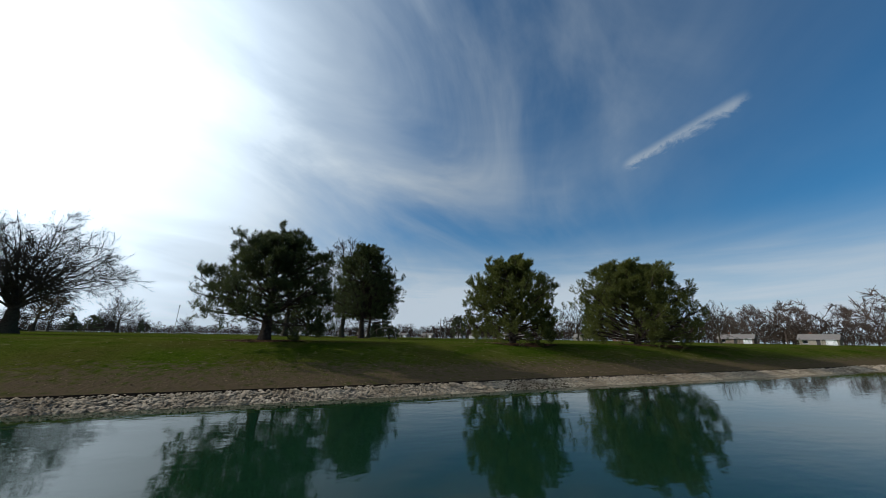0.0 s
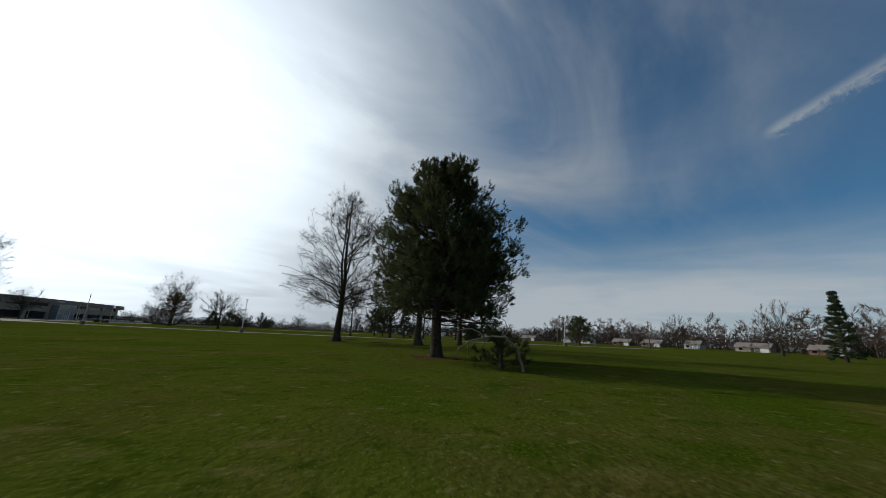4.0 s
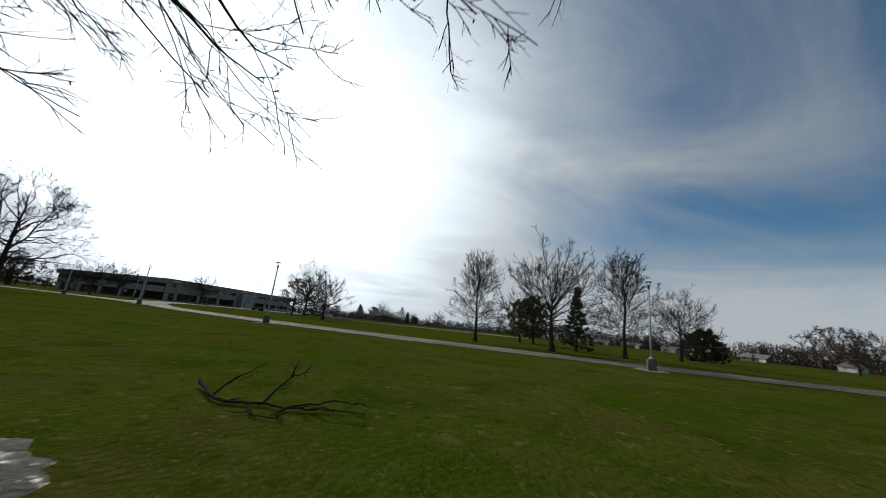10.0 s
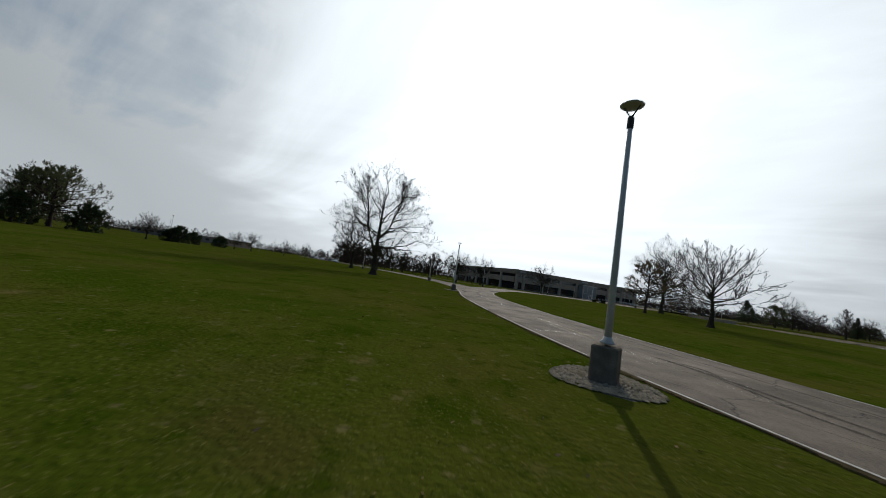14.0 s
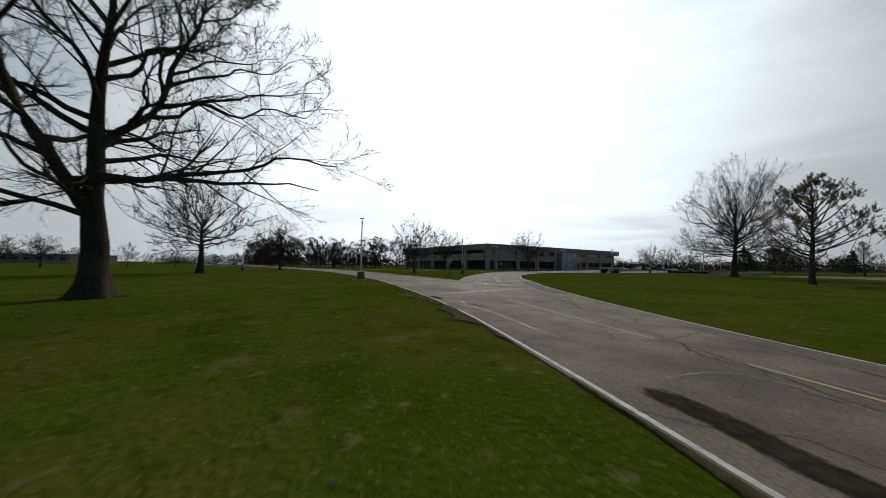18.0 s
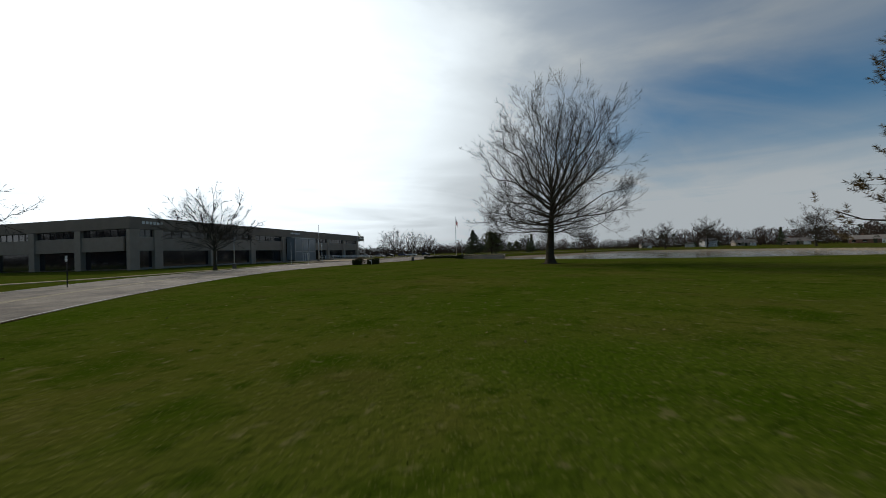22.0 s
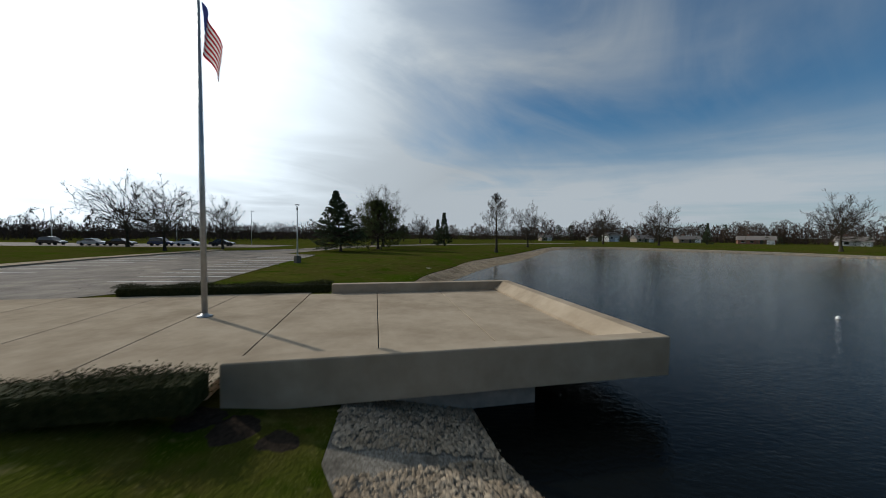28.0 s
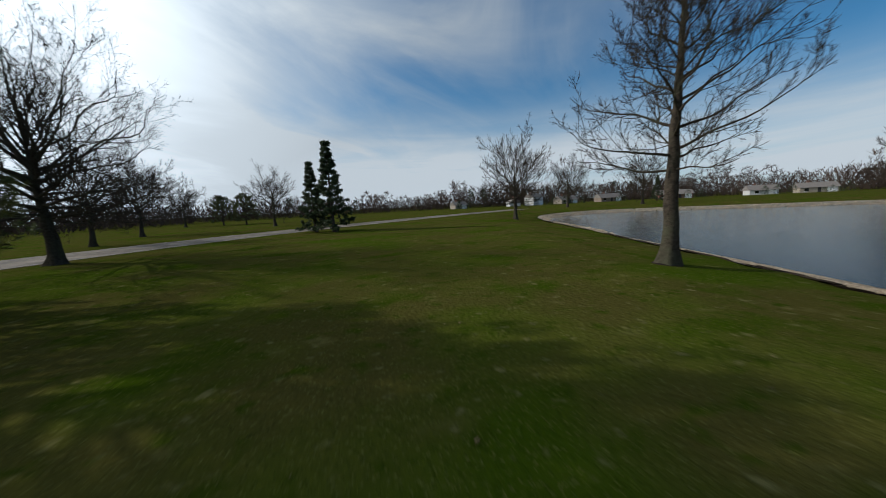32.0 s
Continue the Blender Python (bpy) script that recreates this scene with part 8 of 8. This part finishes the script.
# dark edging between the stones and the bank of the south pond
near_bank = POND_1[(POND_1[:, 1] > -28) & (POND_1[:, 0] > -40) & (POND_1[:, 0] < 32)]
near_bank = near_bank[np.argsort(near_bank[:, 0])]
eb = near_bank + np.array([0, 0.74])
ev = []
for (x, y) in eb:
    z0 = gz(x, y)
    ev += [(x, y - 0.03, z0 - 0.05), (x, y - 0.02, z0 + 0.025), (x, y + 0.02, z0 + 0.02), (x, y + 0.04, z0 - 0.05)]
ef = [(4 * i + k, 4 * i + k + 1, 4 * i + k + 5, 4 * i + k + 4) for i in range(len(eb) - 1) for k in range(3)]
tagged(new("trim", mesh_from("edging", ev, ef, M["soil"])), "dark soil-stained edging above the shore stones", "edging", kind="structure")


# crumbled verge where the lawn meets the drive
M["verge"] = worn_mat("crumbled_verge_soil", (0.115, 0.088, 0.052), (0.050, 0.044, 0.022), 4.0, 0.22, 0.60, 0.95, 1.0)


def verge(line, reach, seed):
    """A ragged strip of bare soil beside the asphalt."""
    rg = np.random.default_rng(seed)
    p = resample(line, 0.3)
    d = np.gradient(p, axis=0)
    d /= np.linalg.norm(d, axis=1)[:, None]
    nrm = np.stack([-d[:, 1], d[:, 0]], 1)
    s = np.arange(len(p)) * 0.3
    ends = np.clip(np.minimum(s, s[-1] - s) / 2.0, 0.05, 1)
    w = reach * ends * (0.6 + 0.25 * np.sin(s * 1.3 + seed) + 0.2 * np.sin(s * 3.1) + 0.12 * rg.normal(size=len(p)))
    rows = []
    for k, up in ((-0.06, 0.012), (0.25, 0.03), (0.6, 0.022), (1.0, -0.02)):
        q = p + nrm * (np.maximum(w, 0.05) * k)[:, None]
        rows.append(np.c_[q, np.maximum(ground_z(q[:, 0], q[:, 1]), -0.03 if k > 0 else 0.0) + up + 0.015 * rg.random(len(p)) * (0 < k < 1)])
    V = np.stack(rows, 1).reshape(-1, 3)
    i, j = np.meshgrid(np.arange(len(p) - 1), np.arange(3), indexing="ij")
    a = (i * 4 + j).ravel()
    F = np.stack([a, a + 4, a + 5, a + 1], 1)
    me = mesh_from("verge", V, F, M["verge"], True)
    me.attributes.new("fade", "FLOAT", "POINT").data.foreach_set("value", np.tile(np.array([1.0, 0.95, 0.55, 0.0], np.float32), len(p)))
    me.flip_normals() if me.polygons[0].normal.z < 0 else None
    return tagged(new("trim", me), "crumbled bare soil between the lawn and the asphalt", "verge", kind="structure")


def rubble(xy, spread, n, size, seed):
    rg = np.random.default_rng(seed)
    me_s = [Soup().add(np.array([(1, 0, 0.1), (0.3, 0.9, 0), (-0.8, 0.5, 0.1), (-0.7, -0.6, 0), (0.4, -0.8, 0.1), (0.1, 0.1, 0.6)]) * (0.8 + 0.4 * rg.random((6, 3))), [(0, 1, 5), (1, 2, 5), (2, 3, 5), (3, 4, 5), (4, 0, 5), (4, 3, 2, 1, 0)]).mesh("chip", M["stone"]) for _ in range(3)]
    for k in range(n):
        x, y = xy[0] + rg.normal() * spread[0], xy[1] + rg.normal() * spread[1]
        ob = tagged(new("stone_chip", me_s[k % 3]), "small pale chip of broken asphalt on the verge", "stone", "chips on the verge")
        s = size * (0.5 + rg.random())
        ob.matrix_basis = pose(x, y, max(gz(x, y), -0.02) + 0.012, 0, 0, rg.random() * 360) @ Matrix.Scale(s, 4)


south = SOUTH_EDGE[(SOUTH_EDGE[:, 0] < -71) & (SOUTH_EDGE[:, 0] > -87)]
verge(south, 0.9, 3)
for lo, hi, s in ((-70, -52, 4), (-50, -20, 5), (-18, 10, 6)):
    verge(SOUTH_EDGE[(SOUTH_EDGE[:, 0] > lo) & (SOUTH_EDGE[:, 0] < hi)], 0.3, s)
verge(NORTH_EDGE[(NORTH_EDGE[:, 0] > -112) & (NORTH_EDGE[:, 0] < -60)], 0.28, 7)
rubble((-79.5, 61.3), (1.4, 0.18), 36, 0.03, 12)
for i, (x, y, sc) in enumerate([(-185, 60, 0.75), (-192, 66, 0.85), (-198, 72, 0.8), (-188, 75, 0.7), (-206, 62, 0.9), (-214, 68, 0.8)]):
    bare_tree(x, y, mid2 if i % 2 else vase, "bare tree in a clump before the offices", turn=i * 83, scale=sc)


# loose gravel round the lamp bases
def gravel_ring(x, y, r, n, seed):
    rg = np.random.default_rng(seed)
    a, q = rg.random(n) * math.tau, 0.28 + (r - 0.28) * np.sqrt(rg.random(n))
    X, Y = x + q * np.cos(a) * (1 + 0.08 * np.sin(3 * a)), y + q * np.sin(a) * (1 + 0.08 * np.sin(3 * a))
    Z = ground_z(X, Y) + 0.02
    ico = np.array([(1, 0, 0), (0, 1, 0), (-1, 0, 0), (0, -1, 0), (0.1, 0.1, 0.8)])
    fi = np.array([(0, 1, 4), (1, 2, 4), (2, 3, 4), (3, 0, 4)])
    V = ico[None] * (0.018 + 0.03 * rg.random((n, 1, 1))) * (0.7 + 0.6 * rg.random((n, 5, 1)))
    V += np.c_[X, Y, Z][:, None, :]
    F = (np.arange(n) * 5)[:, None, None] + fi[None]
    return tagged(new("loose_gravel", mesh_from("loose_gravel", V.reshape(-1, 3), F.reshape(-1, 3), M["chips"])), "loose grey gravel chips round a lamp base", "gravel", kind="stuff")


M["chips"] = material("grey_gravel_chips", (0.25, 0.215, 0.155), 0.9, var=(0.37, 0.325, 0.25), scale=11, var2=(0.12, 0.10, 0.07), scale2=5)
for i, (x, y) in enumerate(LAMPS[:3]):
    gravel_ring(x, y, 1.02, 1700, 200 + i)


# fallen leaves and cones on the bank and under the trees
def litter(name, spots, n, size, mat, seed, label):
    rg = np.random.default_rng(seed)
    k = rg.integers(0, len(spots), n)
    S = np.array(spots)
    X, Y = S[k, 0] + rg.normal(size=n) * S[k, 2], S[k, 1] + rg.normal(size=n) * S[k, 3]
    ok = (shore(POND_1, X, Y) > 0.75) & (shore(POND_2, X, Y) > 2.0)
    X, Y = X[ok], Y[ok]
    n = len(X)
    c = np.c_[X, Y, ground_z(X, Y) + 0.012]
    a = rg.random(n) * math.tau
    d = np.stack([np.cos(a), np.sin(a), rg.normal(size=n) * 0.25], 1)
    e = np.stack([-np.sin(a), np.cos(a), rg.normal(size=n) * 0.3], 1)
    s = (size * (0.6 + 0.8 * rg.random(n)))[:, None]
    V = np.stack([c - d * s, c + e * s * 0.5 + [0, 0, 0.01], c + d * s + [0, 0, 0.015], c - e * s * 0.5], 1).reshape(-1, 3)
    return tagged(new(name, mesh_from(name, V, np.arange(4 * n).reshape(-1, 4), M[mat])), label, "leaves", kind="stuff")


M["dead_leaf"] = material("dead_brown_leaves", (0.12, 0.08, 0.045), 0.9, var=(0.26, 0.18, 0.10), scale=6, spec=0.1)
litter("fallen_leaves", [(-4, -20.4, 3.5, 0.7), (2, -19.9, 4, 0.8), (9, -19.1, 4, 0.8), (17, -18.2, 4, 0.8), (-4.5, -15.2, 1.6, 1.4), (8, -14.3, 1.8, 1.3), (1.4, 8.7, 1.1, 1.0)], 3200, 0.024, "dead_leaf", 301, "dead brown leaves scattered on the pond bank")
litter("fallen_leaves", [(-4, 27, 6, 4), (-20, 44, 6, 4), (-35, 50, 6, 2), (-60, 56, 6, 2), (-100, 95, 5, 6), (-112, 125, 5, 8), (-124, 195, 3, 8), (-122, 210, 3, 6)], 700, 0.03, "dead_leaf", 302, "a few dry leaves on the lawn")


# timber poles and far light masts beyond the lawns
M["timber"] = material("weathered_timber_pole", (0.12, 0.10, 0.08), 0.9, var=(0.19, 0.16, 0.13), scale=4)
for x, y, h in ((30.1, 67.0, 6.0), (60.1, 80.2, 7.5), (96, 150, 8.5), (118, 170, 8.5), (62, 262, 9), (20, 318, 9), (-128, 330, 8)):
    up = thing("utility_pole", (x, y, gz(x, y) - 0.1), "grey weathered timber utility pole with a crossarm", "utility pole", "utility poles")
    part("shaft", Soup().tube([(0, 0, 0), (0.03, 0, h)], [0.14, 0.09], 8).mesh("utility_shaft", M["timber"], True), up)
    part("crossarm", Soup().box((0.03, 0, h - 0.5), (0.1, 1.6, 0.1), 0.01).mesh("utility_arm", M["timber"]), up)
for x, y in ((-204, -43), (-160, -20), (-219, -8), (-226, 2), (-236, 12), (-252, 20), (-272, 8), (-262, -12), (-290, 0), (-226, 86), (-215, 236), (-190, 242), (-172, 244), (-240, 236)):
    ml = thing("light_mast", (x, y, gz(x, y) - 0.05), "slim light mast beside a distant car park", "lamp post", "light masts")
    part("shaft", Soup().tube([(0, 0, 0), (0, 0, 8.6)], [0.1, 0.06], 6).mesh("mast_shaft", M["pole"], True), ml)
    part("head", Soup().box((0.3, 0, 8.65), (0.8, 0.3, 0.14), 0.02).mesh("mast_head", M["dark_metal"]), ml)


# eroded dark edge of the turf above the north shore stones
def turf_edge(poly, stretch, seed):
    rg = np.random.default_rng(seed)
    q = poly[stretch(poly[:, 0], poly[:, 1])]
    q = resample(q, 0.5)
    d = np.gradient(q, axis=0)
    d /= np.linalg.norm(d, axis=1)[:, None]
    nrm = np.stack([-d[:, 1], d[:, 0]], 1)
    if shore(POND_2, *(q[:3] + nrm[:3]).T)[0] < 0:
        nrm = -nrm
    w = band(q[:, 0], q[:, 1]) + 0.05 * np.sin(np.arange(len(q)) * 0.7) + 0.03 * rg.normal(size=len(q))
    rows = []
    for k, up in ((-0.05, 0.0), (-0.02, 0.022), (0.02, 0.022), (0.05, -0.02)):
        e = q + nrm * (w + k)[:, None]
        rows.append(np.c_[e, ground_z(e[:, 0], e[:, 1]) + up])
    V = np.stack(rows, 1).reshape(-1, 3)
    i, j = np.meshgrid(np.arange(len(q) - 1), np.arange(3), indexing="ij")
    a = (i * 4 + j).ravel()
    return tagged(new("trim", mesh_from("turf_edge", V, np.stack([a, a + 4, a + 5, a + 1], 1), M["soil"], True)), "crumbled soil edge above the shore stones", "soil", kind="structure")


turf_edge(POND_2, lambda x, y: (x < -99) & (y > 171) & (y < 234), 8)

disc("bare_patch", -122.95, 192.85, 0.3, 0.012, "chips", "dead straw-coloured patch in the lawn", "soil", 32)
litter("fallen_leaves", [(-122.95, 192.85, 0.16, 0.13)], 90, 0.04, "chips", 303, "pale bits of dead grass on a bare patch")
